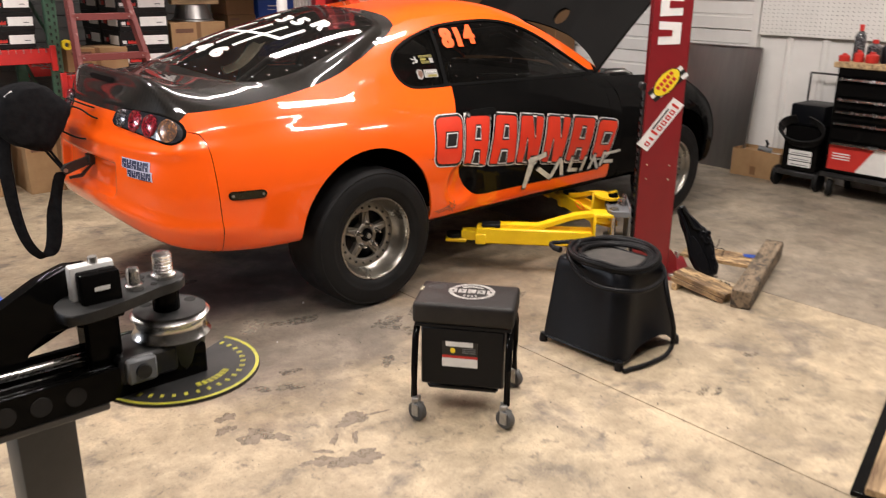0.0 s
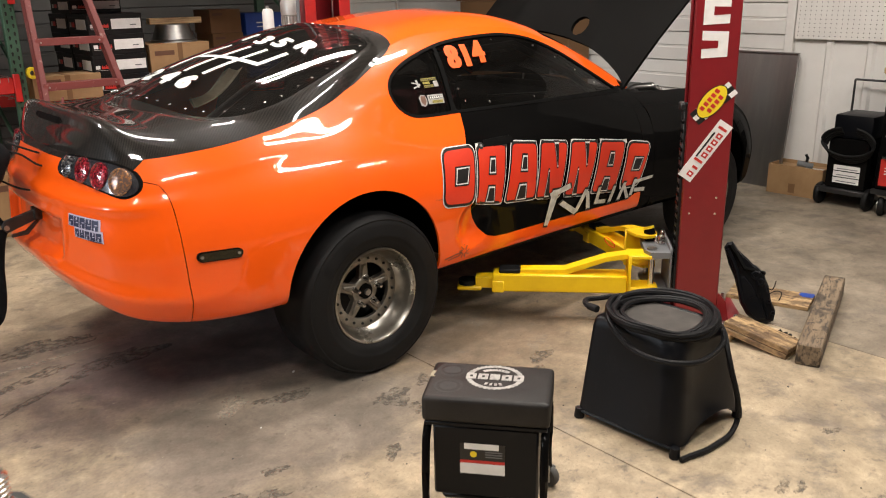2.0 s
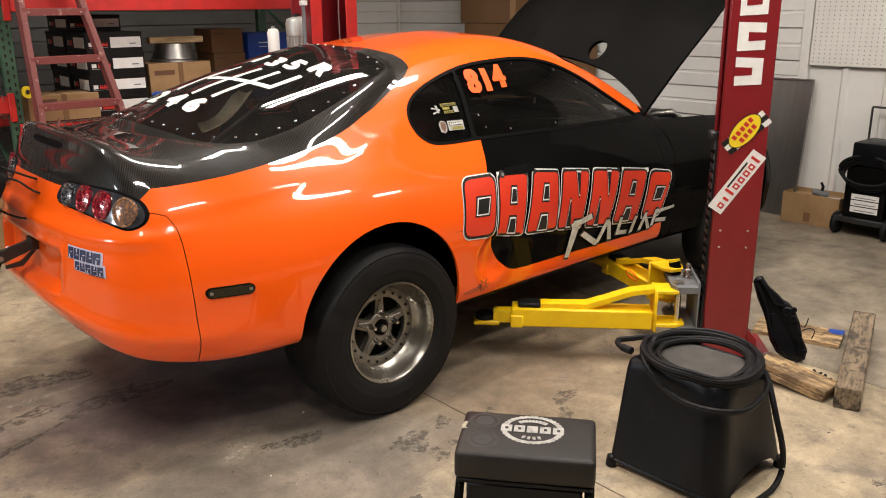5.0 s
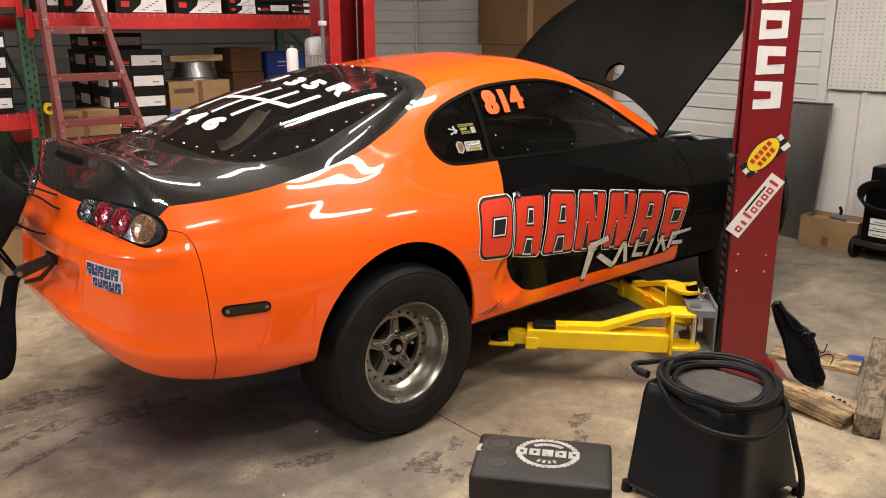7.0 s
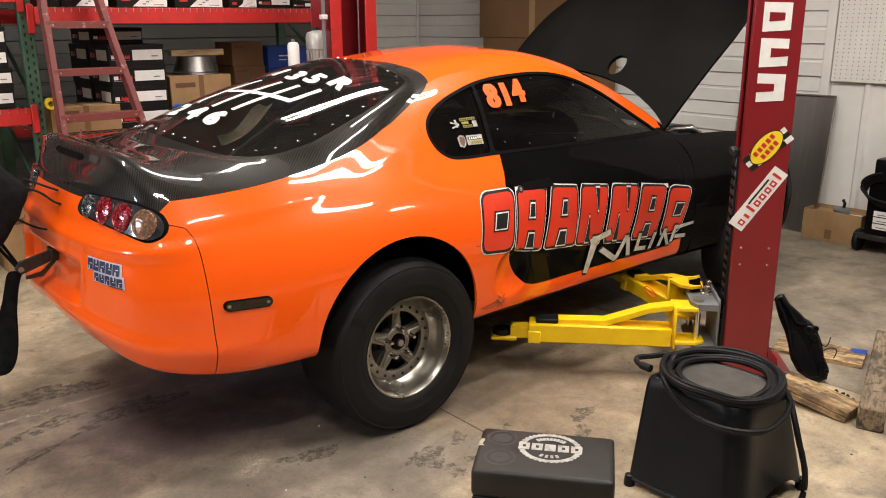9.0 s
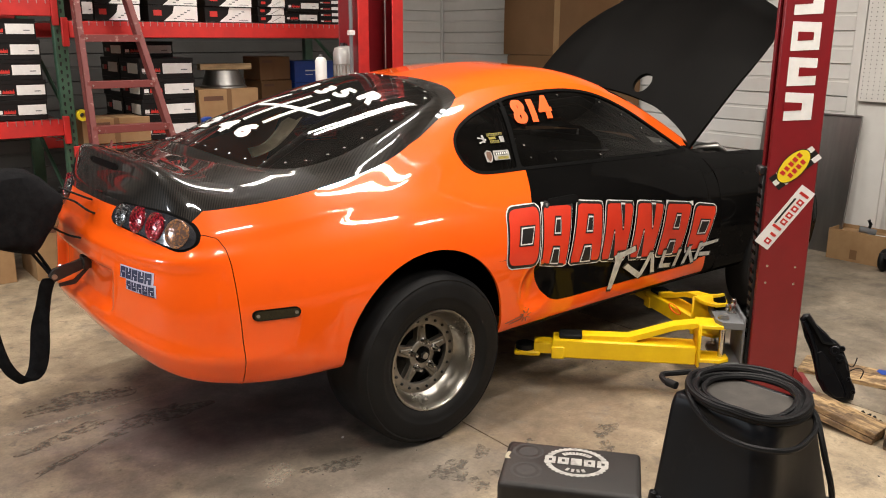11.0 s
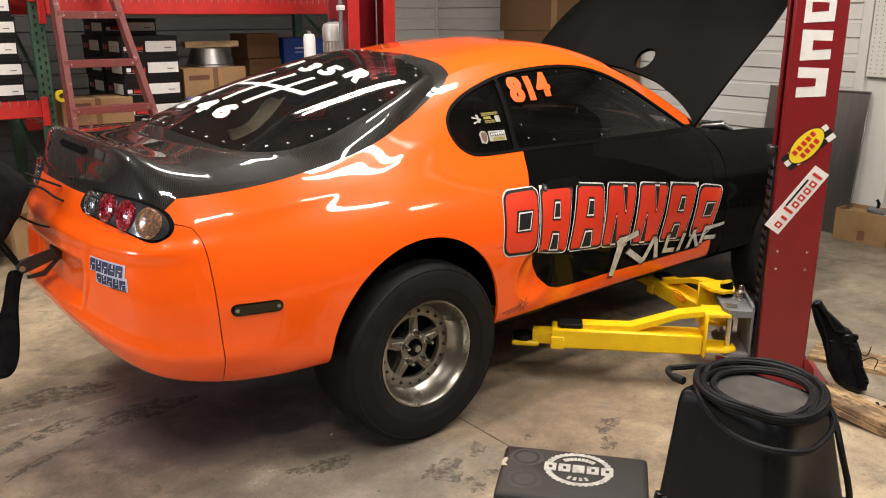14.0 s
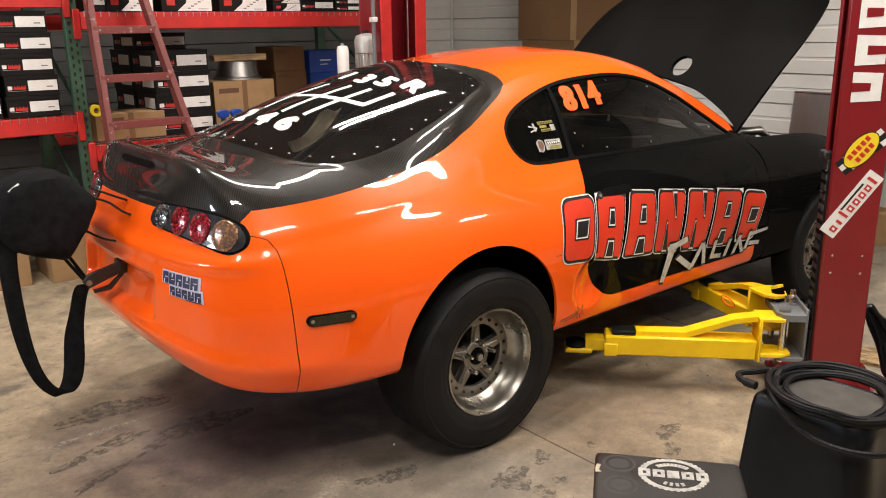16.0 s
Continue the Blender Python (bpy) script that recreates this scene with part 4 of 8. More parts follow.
sc, crn = SCREEN(tc_) > 0, CORNER(tc_) > 0
panel("roof", top, ~sc & ~crn, ORANGE, car, "glossy orange roof")
panel("headliner", top, ~sc, INTERIOR, car, lift=-0.022, lip=0.0)
panel("windscreen", top, sc, GLASS, car, "tinted windscreen", lift=-0.003, lip=0.0)

gate = Shell(HATCH)
gate.cut(BACKLIGHT)
gc = gate.centres()
gl = BACKLIGHT(gc) > 0
hatches = panel("hatch", gate, ~gl, CARBON, car, "lacquered carbon fibre hatch and spoiler")
for o, ob in zip(hatches, panel("spoiler_skirt", flank, skirt, CARBON, car)):
    ob.parent = o
panel("hatch_lining", gate, ~gl, INTERIOR, car, lift=-0.02, lip=0.0)
for o, ob in zip(hatches, panel("hatch_corner", top, crn, CARBON, car)):
    ob.parent = o
for o, ob in zip(hatches, panel("hatch_border", flank, border, CARBON, car)):
    ob.parent = o
backs = panel("rear_window", gate, gl, REARGLASS, car, "dark tinted rear window", lift=0.001, lip=0.004)


def on_hatch(x, y, lift=0.003):
    return Vector((x, y, hatch_z(x, y) + lift))


# Rivets round the rear window.
rivet_me = mesh_of(lathe([(0.0001, 0.003), (0.004, 0.0025), (0.006, 0.0), (0.006, -0.002)], 10), "rivet", POLISH)
ring = np.array(GLASS_LINE)
step = np.r_[0, np.cumsum(np.hypot(*np.diff(np.vstack([ring, ring[:1]]), axis=0).T))]
for s_ in np.arange(0.03, step[-1], 0.082):
    k = int(np.searchsorted(step, s_)) - 1
    a = ring[k] * 0.956
    o = new("rivet", rivet_me)
    o.parent = backs[0] if a[1] < 0 else backs[1]
    o.location = on_hatch(a[0], a[1], 0.002)


def glyphs(text, size, offset_=0.0, shear=0.0, cuts=2):
    """Flat letters of the built-in font as triangles (x, y)."""
    cu = bpy.data.curves.new("text", "FONT")
    cu.body, cu.size, cu.offset, cu.shear, cu.align_x, cu.align_y = text, size, offset_, shear, "CENTER", "CENTER"
    ob = bpy.data.objects.new("text", cu)
    scene.collection.objects.link(ob)
    bpy.context.view_layer.update()
    me = bpy.data.meshes.new_from_object(ob.evaluated_get(bpy.context.evaluated_depsgraph_get()))
    bpy.data.objects.remove(ob)
    bpy.data.curves.remove(cu)
    bm = bmesh.new()
    bm.from_mesh(me)
    bpy.data.meshes.remove(me)
    bmesh.ops.triangulate(bm, faces=bm.faces)
    bmesh.ops.subdivide_edges(bm, edges=bm.edges, cuts=cuts, use_grid_fill=True)
    return bm


# Shift pattern on the rear window: up the glass is forward.
def glass_print(name, bm, cx, cy, sx, sy, up=0.0):
    for v in bm.verts:
        x, y = cx + v.co.y * sx, cy - v.co.x * sy
        v.co = on_hatch(x, y, 0.006 + up)
    return part(name, bm, WHITE, backs[0], smooth=False)


for row, spots in (("135R", ((-0.006, 0.025), (-0.014, -0.118), (0.010, -0.230), (0.054, -0.357))), ("246", ((-0.462, 0.072), (-0.462, -0.082), (-0.442, -0.212)))):
    for ch, (cx, y) in zip(row, spots):
        for k, (ox, oy) in enumerate(((-0.005, -0.009), (0.005, -0.003), (-0.005, 0.003), (0.005, 0.009))):
            glass_print("digit_" + ch, glyphs(ch, 0.116, 0.001), cx + ox, y + oy, 1.04, 1.36, 0.0006 * k)


def glass_bar(a, b, w=0.022):
    a, b = Vector(a), Vector(b)
    d = (b - a).normalized()
    n = Vector((-d.y, d.x)) * w / 2
    bm = bmesh.new()
    row = []
    for i in range(9):
        c = a.lerp(b, i / 8)
        row.append((bm.verts.new(on_hatch(*(c + n), 0.0045)), bm.verts.new(on_hatch(*(c - n), 0.0045))))
    for p, q in zip(row, row[1:]):
        bm.faces.new((p[0], q[0], q[1], p[1]))
    part("pattern_bar", bm, WHITE, backs[0], smooth=False)


for a, b in (((-0.108, 0.006), (-0.388, 0.050)), ((-0.088, -0.130), (-0.393, -0.098)), ((-0.066, -0.238), (-0.364, -0.212))):
    glass_bar(a, b, 0.024)
glass_bar((-0.032, -0.348), (-0.178, -0.335), 0.026)
glass_bar((-0.262, 0.010), (-0.170, -0.342), 0.026)


# ---- lamps, markers, exhaust-side details ----
def surface_prism(outline, cx, cz, depth, lift, name, material, parent, side=-1):
    """A small raised piece that lies on the flank."""
    bm = bmesh.new()
    a, b = [], []
    for x, z in outline:
        y = side_y(cx + x, cz + z)
        a.append(bm.verts.new((cx + x, side * (y + lift), cz + z)))
        b.append(bm.verts.new((cx + x, side * (y + lift - depth), cz + z)))
    bm.faces.new(a)
    for k in range(len(a)):
        q = (k + 1) % len(a)
        bm.faces.new((a[k], a[q], b[q], b[k]))
    return part(name, bm, material, parent)


def pill(w, h, n=8):
    pts = []
    for c, s0 in ((w / 2 - h / 2, -90), (-(w / 2 - h / 2), 90)):
        for k in range(n + 1):
            t = radians(s0 + 180 * k / n)
            pts.append((c + h / 2 * math.cos(t), h / 2 * math.sin(t)))
    return pts


for side in (-1, 1):
    mk = surface_prism(pill(0.158, 0.037), -0.655, 0.672, 0.016, 0.007, "side_marker", TRIM, car, side)
    surface_prism(pill(0.148, 0.030), -0.655, 0.672, 0.01, 0.0095, "marker_lens", MARKER, mk, side)
    for dx in (-0.063, 0.063):
        surface_prism([(0.006 * math.cos(t), 0.006 * math.sin(t)) for t in np.linspace(0, 6.28, 9)[:-1]], -0.655 + dx, 0.672, 0.004, 0.011, "marker_screw", STEEL, mk, side)


def tail_point(y, z):
    p = SIDE.reshape(-1, 3)
    p = p[p[:, 0] < -0.6]
    d = (p[:, 1] - y) ** 2 + (p[:, 2] - z) ** 2
    k = int(np.argmin(d))
    return Vector(p[k])


LENSES = [(0.342, 0.977, 0.032, LAMPCLEAR, "clear reverse lens"), (0.436, 0.969, 0.037, LAMPRED, "red brake lens"), (0.537, 0.961, 0.039, LAMPRED, "red tail lens"), (0.628, 0.948, 0.039, LAMPAMBER, "pale amber turn lens")]
for i, side in enumerate((-1, 1)):
    for y, z, r, ma, lb in LENSES:
        c = tail_point(y, z)
        a, b = tail_point(y - 0.03, z), tail_point(min(y + 0.03, 0.69), z)
        t = (b - a).normalized()
        n = Vector((-t.y, t.x, 0)).normalized()
        n = n if n.x < 0 else -n
        n = Vector((n.x, n.y, 0.30)).normalized()
        c = c + n * 0.006
        m = Matrix.Translation((c.x, side * c.y, c.z)) @ Vector((n.x, side * n.y, n.z)).to_track_quat("Z", "Y").to_matrix().to_4x4() @ Matrix.Diagonal((1.0, 1.14, 1.0, 1.0))
        ln = part("lamp_lens", lathe([(r * 1.12, -0.012), (r * 1.12, 0.004), (r, 0.006), (r * 0.9, 0.001), (r * 0.5, 0.0055), (0.0005, 0.007)], 28, m), ma, lampshells[i], lb)

# ---- numbers and lettering shapes ----
number = tagged(new("race_number"), "orange race number 814 on the side glass")
number.parent = car
for ch, cx, cz in (("8", 0.672, 1.268), ("1", 0.752, 1.270), ("4", 0.832, 1.280)):
    # Bold by three passes set a little apart.
    for k, (ox, oz) in enumerate(((-0.008, 0), (0.0, 0), (0.008, 0))):
        bm = glyphs(ch, 0.134, 0.0028, cuts=2)
        for v in bm.verts:
            x, z = cx + ox + v.co.x * 0.98 + 0.10 * v.co.y, cz + oz + v.co.y * 0.98 + 0.05 * v.co.x
            v.co = Vector((x, -(side_y(x, z) + 0.006 + 0.0006 * k), z))
        part("digit_" + ch, bm, ORANGEPRINT, number, smooth=False)


def quad_print(name, quad, material, parent, lift, n=5, k=5):
    """A four-cornered print laid on the flank as a small fine grid."""
    a, b, c, d = (np.asarray(q, float) for q in quad)
    bm = bmesh.new()
    rows = []
    for i in range(n + 1):
        row = []
        for j in range(k + 1):
            u, v = i / n, j / k
            x, z = (a * (1 - u) + b * u) * (1 - v) + (d * (1 - u) + c * u) * v
            row.append(bm.verts.new((x, -(side_y(x, z) + lift), z)))
        rows.append(row)
    for p, q in zip(rows, rows[1:]):
        for j in range(k):
            bm.faces.new((p[j], p[j + 1], q[j + 1], q[j]))
    return part(name, bm, material, parent)


def flank_print(name, outline, material, parent=car, lift=0.003, label=""):
    """A flat printed shape that follows the flank."""
    xs, zs = [p[0] for p in outline], [p[1] for p in outline]
    pick = (SIDE[:, :, 0].max(axis=1) > min(xs) - 0.08) & (SIDE[:, :, 0].min(axis=1) < max(xs) + 0.08)
    sub = Shell(SIDE[np.where(pick)[0].min():np.where(pick)[0].max() + 1])
    c = sub.centres()
    ok = (c[:, 2] > min(zs) - 0.06) & (c[:, 2] < max(zs) + 0.06) & (c[:, 0] > min(xs) - 0.06) & (c[:, 0] < max(xs) + 0.06)
    sub.f = [f for f, k in zip(sub.f, ok) if k]
    fld = inside(outline)
    sub.cut(fld)
    return panel(name, sub, fld(sub.centres()) > 0, material, parent, label, lift=lift, lip=0.0, sides=(-1,))
# ---- wheels ----
def make_wheel(name, label, R, W, rim, m, parent):
    """A racing wheel, its axle along z and its face to +z."""
    w = new(name)
    w.parent, w.matrix_basis = parent, m
    tagged(w, label)
    h = W / 2
    prof = [(rim * 0.93, -h * 0.85), (rim * 1.06, -h * 0.97), (R * 0.78, -h * 1.0), (R * 0.92, -h * 0.97), (R * 0.975, -h * 0.86), (R * 0.995, -h * 0.72), (R, -h * 0.4), (R, 0), (R, h * 0.4),
            (R * 0.995, h * 0.72), (R * 0.975, h * 0.86), (R * 0.945, h * 0.925), (R * 0.938, h * 0.955), (R * 0.930, h * 0.957), (R * 0.922, h * 0.948), (R * 0.90, h * 0.968), (R * 0.86, h * 0.992), (R * 0.76, h * 1.0), (R * 0.735, h * 1.008), (R * 0.728, h * 0.998), (R * 0.68, h * 0.98), (rim * 1.06, h * 0.94), (rim * 1.0, h * 0.86), (rim * 0.94, h * 0.80)]
    part("tyre", lathe(prof, 72), RUBBER, w, "black slick tyre")
    rp = [(rim * 0.97, h * 0.80), (rim * 1.01, h * 0.86), (rim * 1.005, h * 0.905), (rim * 0.975, h * 0.91), (rim * 0.95, h * 0.86), (rim * 0.915, h * 0.72), (rim * 0.90, h * 0.52), (rim * 0.84, h * 0.42), (rim * 0.80, h * 0.33), (rim * 0.775, h * 0.31),
          (rim * 0.615, h * 0.31), (rim * 0.605, h * 0.20), (rim * 0.88, h * 0.1), (rim * 0.9, -h * 0.8)]
    part("rim", lathe(rp, 64), RIMPOLISH, w, "polished alloy rim")
    part("bolt_ring", lathe([(rim * 0.80, h * 0.30), (rim * 0.80, h * 0.322), (rim * 0.785, h * 0.335), (rim * 0.625, h * 0.335), (rim * 0.605, h * 0.32), (rim * 0.605, h * 0.20)], 64), ALLOY, w, "dull cast ring with round studs")
    bolt = mesh_of(lathe([(0.0062, 0.0), (0.0062, 0.004), (0.0045, 0.007), (0.0004, 0.008)], 10), "rim_bolt", DARKSTEEL)
    for k in range(20):
        o = new("rim_bolt", bolt)
        o.parent = w
        t = 2 * math.pi * (k + 0.5) / 20
        o.location = (rim * 0.70 * math.cos(t), rim * 0.70 * math.sin(t), h * 0.335)
    for k in range(5):
        t = 2 * math.pi * k / 5 + 0.3
        mm = pose(0, 0, h * 0.12, rz=math.degrees(t))
        bm = bmesh.new()
        bm_prism(bm, [(0.03, -0.036), (rim * 0.34, -0.022), (rim * 0.58, -0.013), (rim * 0.66, -0.030), (rim * 0.66, 0.030), (rim * 0.58, 0.013), (rim * 0.34, 0.022), (0.03, 0.036)], h * 0.18, mm, 0.005)
        bm_prism(bm, [(0.045, -0.020), (rim * 0.56, -0.006), (rim * 0.56, 0.006), (0.045, 0.020)], h * 0.05, mm @ pose(0, 0, h * 0.18), 0.004)
        part("spoke", bm, ALLOY, w, "grey cast spoke")
    part("hub", lathe([(0.062, h * 0.05), (0.062, h * 0.33), (0.056, h * 0.36), (0.036, h * 0.36), (0.034, h * 0.26), (0.0005, h * 0.26)], 30), ALLOY, w)
    part("hub_cap", lathe([(0.032, h * 0.26), (0.032, h * 0.40), (0.026, h * 0.42), (0.0005, h * 0.42)], 24), BLACKPAINT, w)
    part("hub_nut", cyl((0, 0, h * 0.41), (0, 0, h * 0.50), 0.015, n=6), STEEL, w)
    for k in range(5):
        t = 2 * math.pi * k / 5 + 0.3
        m_ = pose(0.059 * math.cos(t), 0.059 * math.sin(t), h * 0.33)
        part("lug_nut", lathe([(0.014, 0.0), (0.014, 0.006), (0.0105, 0.008), (0.0105, 0.026), (0.0085, 0.030), (0.0085, 0.040), (0.0065, 0.045), (0.0004, 0.047)], 14, m_), POLISH, w, "long chrome lug nut")
    part("brake_disc", lathe([(0.05, -h * 0.25), (rim * 0.72, -h * 0.25), (rim * 0.72, -h * 0.18), (0.05, -h * 0.18)], 40), DARKSTEEL, w)
    part("wheel_back", lathe([(0.0005, -h * 0.5), (rim * 0.9, -h * 0.5), (rim * 0.9, -h * 0.55)], 30), INTERIOR, w)
    return w


for sd in (-1, 1):
    rx = 90 if sd < 0 else -90
    make_wheel("rear_wheel", "wide drag slick on five-spoke alloy wheel", 0.352, 0.304, 0.207, pose(0, sd * 0.738, 0.350, rx), car)
    make_wheel("front_wheel", "skinny front tyre on alloy wheel", 0.315, 0.15, 0.195, pose(2.55, sd * 0.79, 0.335, rx), car)

# Dark liners inside the arches, floor pan, cabin.
for sd in (-1, 1):
    for cx, cz, r in ((-0.022, 0.418, 0.42), (2.55, 0.40, 0.385)):
        bm = bmesh.new()
        row = []
        for k in range(25):
            t = radians(2 + 176 * k / 24)
            row.append([bm.verts.new((cx + r * math.cos(t), sd * y, cz + r * math.sin(t))) for y in (0.40, 0.832)])
        for a, b in zip(row, row[1:]):
            bm.faces.new((a[0], b[0], b[1], a[1]))
        bm.faces.new([a[0] for a in row])
        part("wheel_liner", bm, TRIM, car)
bm = box((-0.75, -0.62, 0.36), (2.1, 0.62, 0.42), 0.02)
part("floor_pan", bm, INTERIOR, car)
part("rear_tub", box((-0.62, -0.42, 0.42), (0.35, 0.42, 0.80), 0.05), INTERIOR, car)
part("rear_axle", cyl((0, -0.7, 0.35), (0, 0.7, 0.35), 0.05), DARKSTEEL, car)
for y in (-0.36, 0.36):
    st = part("racing_seat", box((0.75, y - 0.22, 0.42), (1.2, y + 0.22, 0.58), 0.06, seg=3), FABRIC, car)
    part("seat_back", box((-0.09, -0.22, 0), (0.09, 0.22, 0.66), 0.06, pose(0.72, y, 0.52, 0, -14, 0), seg=3), FABRIC, st)
part("dashboard", box((1.55, -0.66, 0.80), (1.95, 0.66, 0.98), 0.06, seg=3), INTERIOR, car)
part("steering_wheel", tube([(1.42 - 0.05 * math.sin(t), 0.36 + 0.17 * math.cos(t), 0.93 + 0.16 * math.sin(t)) for t in np.linspace(0, 2 * math.pi, 25)[:-1]], 0.014, 8, True), INTERIOR, car)
for y in (-1, 1):
    part("roll_bar", tube([(0.62, y * 0.60, 0.42), (0.62, y * 0.60, 1.0), (0.62, y * 0.53, 1.24), (0.62, y * 0.40, 1.335), (0.62, 0, 1.36)], 0.02, 10), DARKSTEEL, car)
    part("roll_bar", tube([(0.62, y * 0.45, 1.30), (0.2, y * 0.46, 1.10), (-0.3, y * 0.48, 0.80)], 0.02, 10), DARKSTEEL, car)
    part("roll_bar", tube([(0.62, y * 0.53, 1.27), (1.15, y * 0.53, 1.30), (1.5, y * 0.58, 1.14), (1.8, y * 0.63, 0.95), (1.8, y * 0.63, 0.45)], 0.02, 10), DARKSTEEL, car)
    part("roll_bar", tube([(0.62, y * 0.60, 0.80), (1.2, y * 0.66, 0.62), (1.8, y * 0.63, 0.50)], 0.02, 10), DARKSTEEL, car)
part("roll_bar", tube([(0.62, -0.58, 0.95), (0.62, 0.58, 0.95)], 0.02, 10), STEEL, car)
part("engine_bay", box((2.05, -0.62, 0.42), (3.3, 0.62, 0.60), 0.03), INTERIOR, car)
part("firewall", box((2.0, -0.66, 0.42), (2.05, 0.66, 1.0), 0.01), INTERIOR, car)
part("engine", box((2.2, -0.18, 0.55), (2.95, 0.16, 0.92), 0.04, seg=2), DARKSTEEL, car, "dark engine block")
part("intake_pipe", tube([(2.15, -0.40, 0.90), (2.22, -0.50, 0.985), (2.30, -0.56, 0.99), (2.38, -0.56, 0.95), (2.45, -0.50, 0.8)], 0.024, 14), GALV, car, "bare metal intake pipe")

# ---- the open hood ----
def hood_mesh():
    """Lifted off its catches and leaning on one rear corner: its own plane, crowned, with a round hole."""
    L, half = 1.15, 0.71
    nu, nw = 44, 48
    hx, hy, hr = 0.285, -0.165, 0.062
    g = np.zeros((nu + 1, nw + 1, 3))
    for i in range(nu + 1):
        u = i / nu
        for j in range(nw + 1):
            w = -1 + 2 * j / nw
            wid = half * (1 - 0.06 * u - 0.30 * max(0, u - 0.45) ** 2 + 0.035 * math.sin(math.pi * u))
            x0 = 0.20 * (1 - w * w) ** 0.8 * (1 - u) ** 2 - 0.13 * u * u * w * w
            z = 0.05 * (1 - w**4) + 0.05 * math.sin(math.pi * min(1, u * 1.1)) + 0.014 * math.exp(-((abs(w) - 0.5) / 0.14) ** 2) * (1 - u)
            g[i, j] = (x0 + u * L, w * wid, z)
    s = Shell(g)
    hole = lambda p: hr - np.hypot((p[:, 0] - hx) / 1.05, p[:, 1] - hy)
    s.cut(hole)
    return s, hole(s.centres()) < 0


hood_shell, keep = hood_mesh()
corner_r, corner_l = Vector((1.882, -0.672, 1.045)), Vector((1.97, 0.72, 1.20))
across = (corner_l - corner_r).normalized()
rise = Vector((0.757, 0, 0.684)).normalized()
rise = (rise - across * (rise.dot(across) + 0.03)).normalized()
across = (across - rise * across.dot(rise)).normalized()
HOOD_POSE = Matrix.Translation((corner_r + corner_l) / 2) @ Matrix((rise, across, rise.cross(across))).transposed().to_4x4()
hood_shell.v = [tuple(HOOD_POSE @ Vector(p)) for p in hood_shell.v]
panel("hood", hood_shell, keep, HOODBLACK, car, "satin black hood propped open with a round hole", lip=0.022, sides=(1,))
part("hood_prop", tube([(2.35, 0.55, 0.95), (2.42, 0.52, 1.62)], 0.008, 8), STEEL, car)
# ---- prints on the flank ----
def grown(poly, d):
    """An outline pushed outwards by d."""
    p = np.asarray(poly, float)
    c = p.mean(axis=0)
    out = []
    for q in p:
        v = q - c
        out.append(tuple(q + v / max(np.hypot(*v), 1e-6) * d * 1.35))
    return out


def softened(poly, r):
    """Cuts the corners of an outline by r, in two facets each."""
    p = [np.asarray(q, float) for q in poly]
    out = []
    for k, q in enumerate(p):
        u, v = p[k - 1] - q, p[(k + 1) % len(p)] - q
        u, v = u / np.hypot(*u), v / np.hypot(*v)
        out += [tuple(q + u * r), tuple(q + (u + v) * r * 0.28), tuple(q + v * r)]
    return out


# Seven slanted blocks of the team's lettering (top left, top right, bottom right, bottom left).
BLOCKS = [((0.405, 0.898), (0.592, 0.893), (0.550, 0.655), (0.372, 0.675)), ((0.622, 0.886), (0.800, 0.873), (0.735, 0.625), (0.582, 0.652)), ((0.850, 0.872), (1.006, 0.852), (0.968, 0.603), (0.768, 0.620)),
          ((1.046, 0.850), (1.226, 0.827), (1.150, 0.578), (0.985, 0.600)), ((1.266, 0.825), (1.456, 0.800), (1.362, 0.552), (1.196, 0.572)), ((1.490, 0.796), (1.678, 0.772), (1.590, 0.532), (1.410, 0.550)),
          ((1.716, 0.762), (1.890, 0.735), (1.800, 0.530), (1.648, 0.535))]
lettering = tagged(new("door_lettering"), "orange-red team lettering with white outline")
lettering.parent = car
# Cut-outs of each block, as shares of its width and height.
OPEN = ((0.40, 0.34), (0.80, 0.34), (0.74, 0.62), (0.36, 0.62))
EYE_SLOT, FOOT_SLOT = ((0.44, 0.22), (0.60, 0.22), (0.62, 0.46), (0.40, 0.46)), ((0.40, 0.74), (0.62, 0.74), (0.66, 1.0), (0.34, 1.0))
HEAD_WEDGE, FOOT_WEDGE = ((0.50, 0.0), (0.66, 0.0), (0.70, 0.42), (0.66, 0.42)), ((0.33, 0.52), (0.37, 0.52), (0.52, 1.0), (0.32, 1.0))
CUTS = ((OPEN,), (EYE_SLOT, FOOT_SLOT), (EYE_SLOT, FOOT_SLOT), (HEAD_WEDGE, FOOT_WEDGE), (HEAD_WEDGE, FOOT_WEDGE), (EYE_SLOT, FOOT_SLOT), (OPEN,))
for (a, b, c, d), cuts in zip(BLOCKS, CUTS):
    poly = softened([a, b, c, d], 0.030 if cuts == (OPEN,) else 0.012)
    flank_print("block_outline", grown(poly, 0.014), WHITE, lettering, 0.0022)
    flank_print("block_edge", grown(poly, 0.0095), BLACKPRINT, lettering, 0.0034)
    flank_print("block_face", poly, REDORANGE, lettering, 0.0046)
    a0, b0, c0, d0 = (np.array(q) for q in (a, b, c, d))
    for cut in cuts:
        slot = [tuple((a0 * (1 - u) + b0 * u) * (1 - v) + (d0 * (1 - u) + c0 * u) * v) for u, v in cut]
        quad_print("block_slot", grown(slot, 0.011), BLACKPRINT, lettering, 0.0062)
        quad_print("block_slot_line", grown(slot, 0.004), WHITE, lettering, 0.0074)
        quad_print("block_slot_centre", grown(slot, -0.002), BLACKPRINT, lettering, 0.0086)
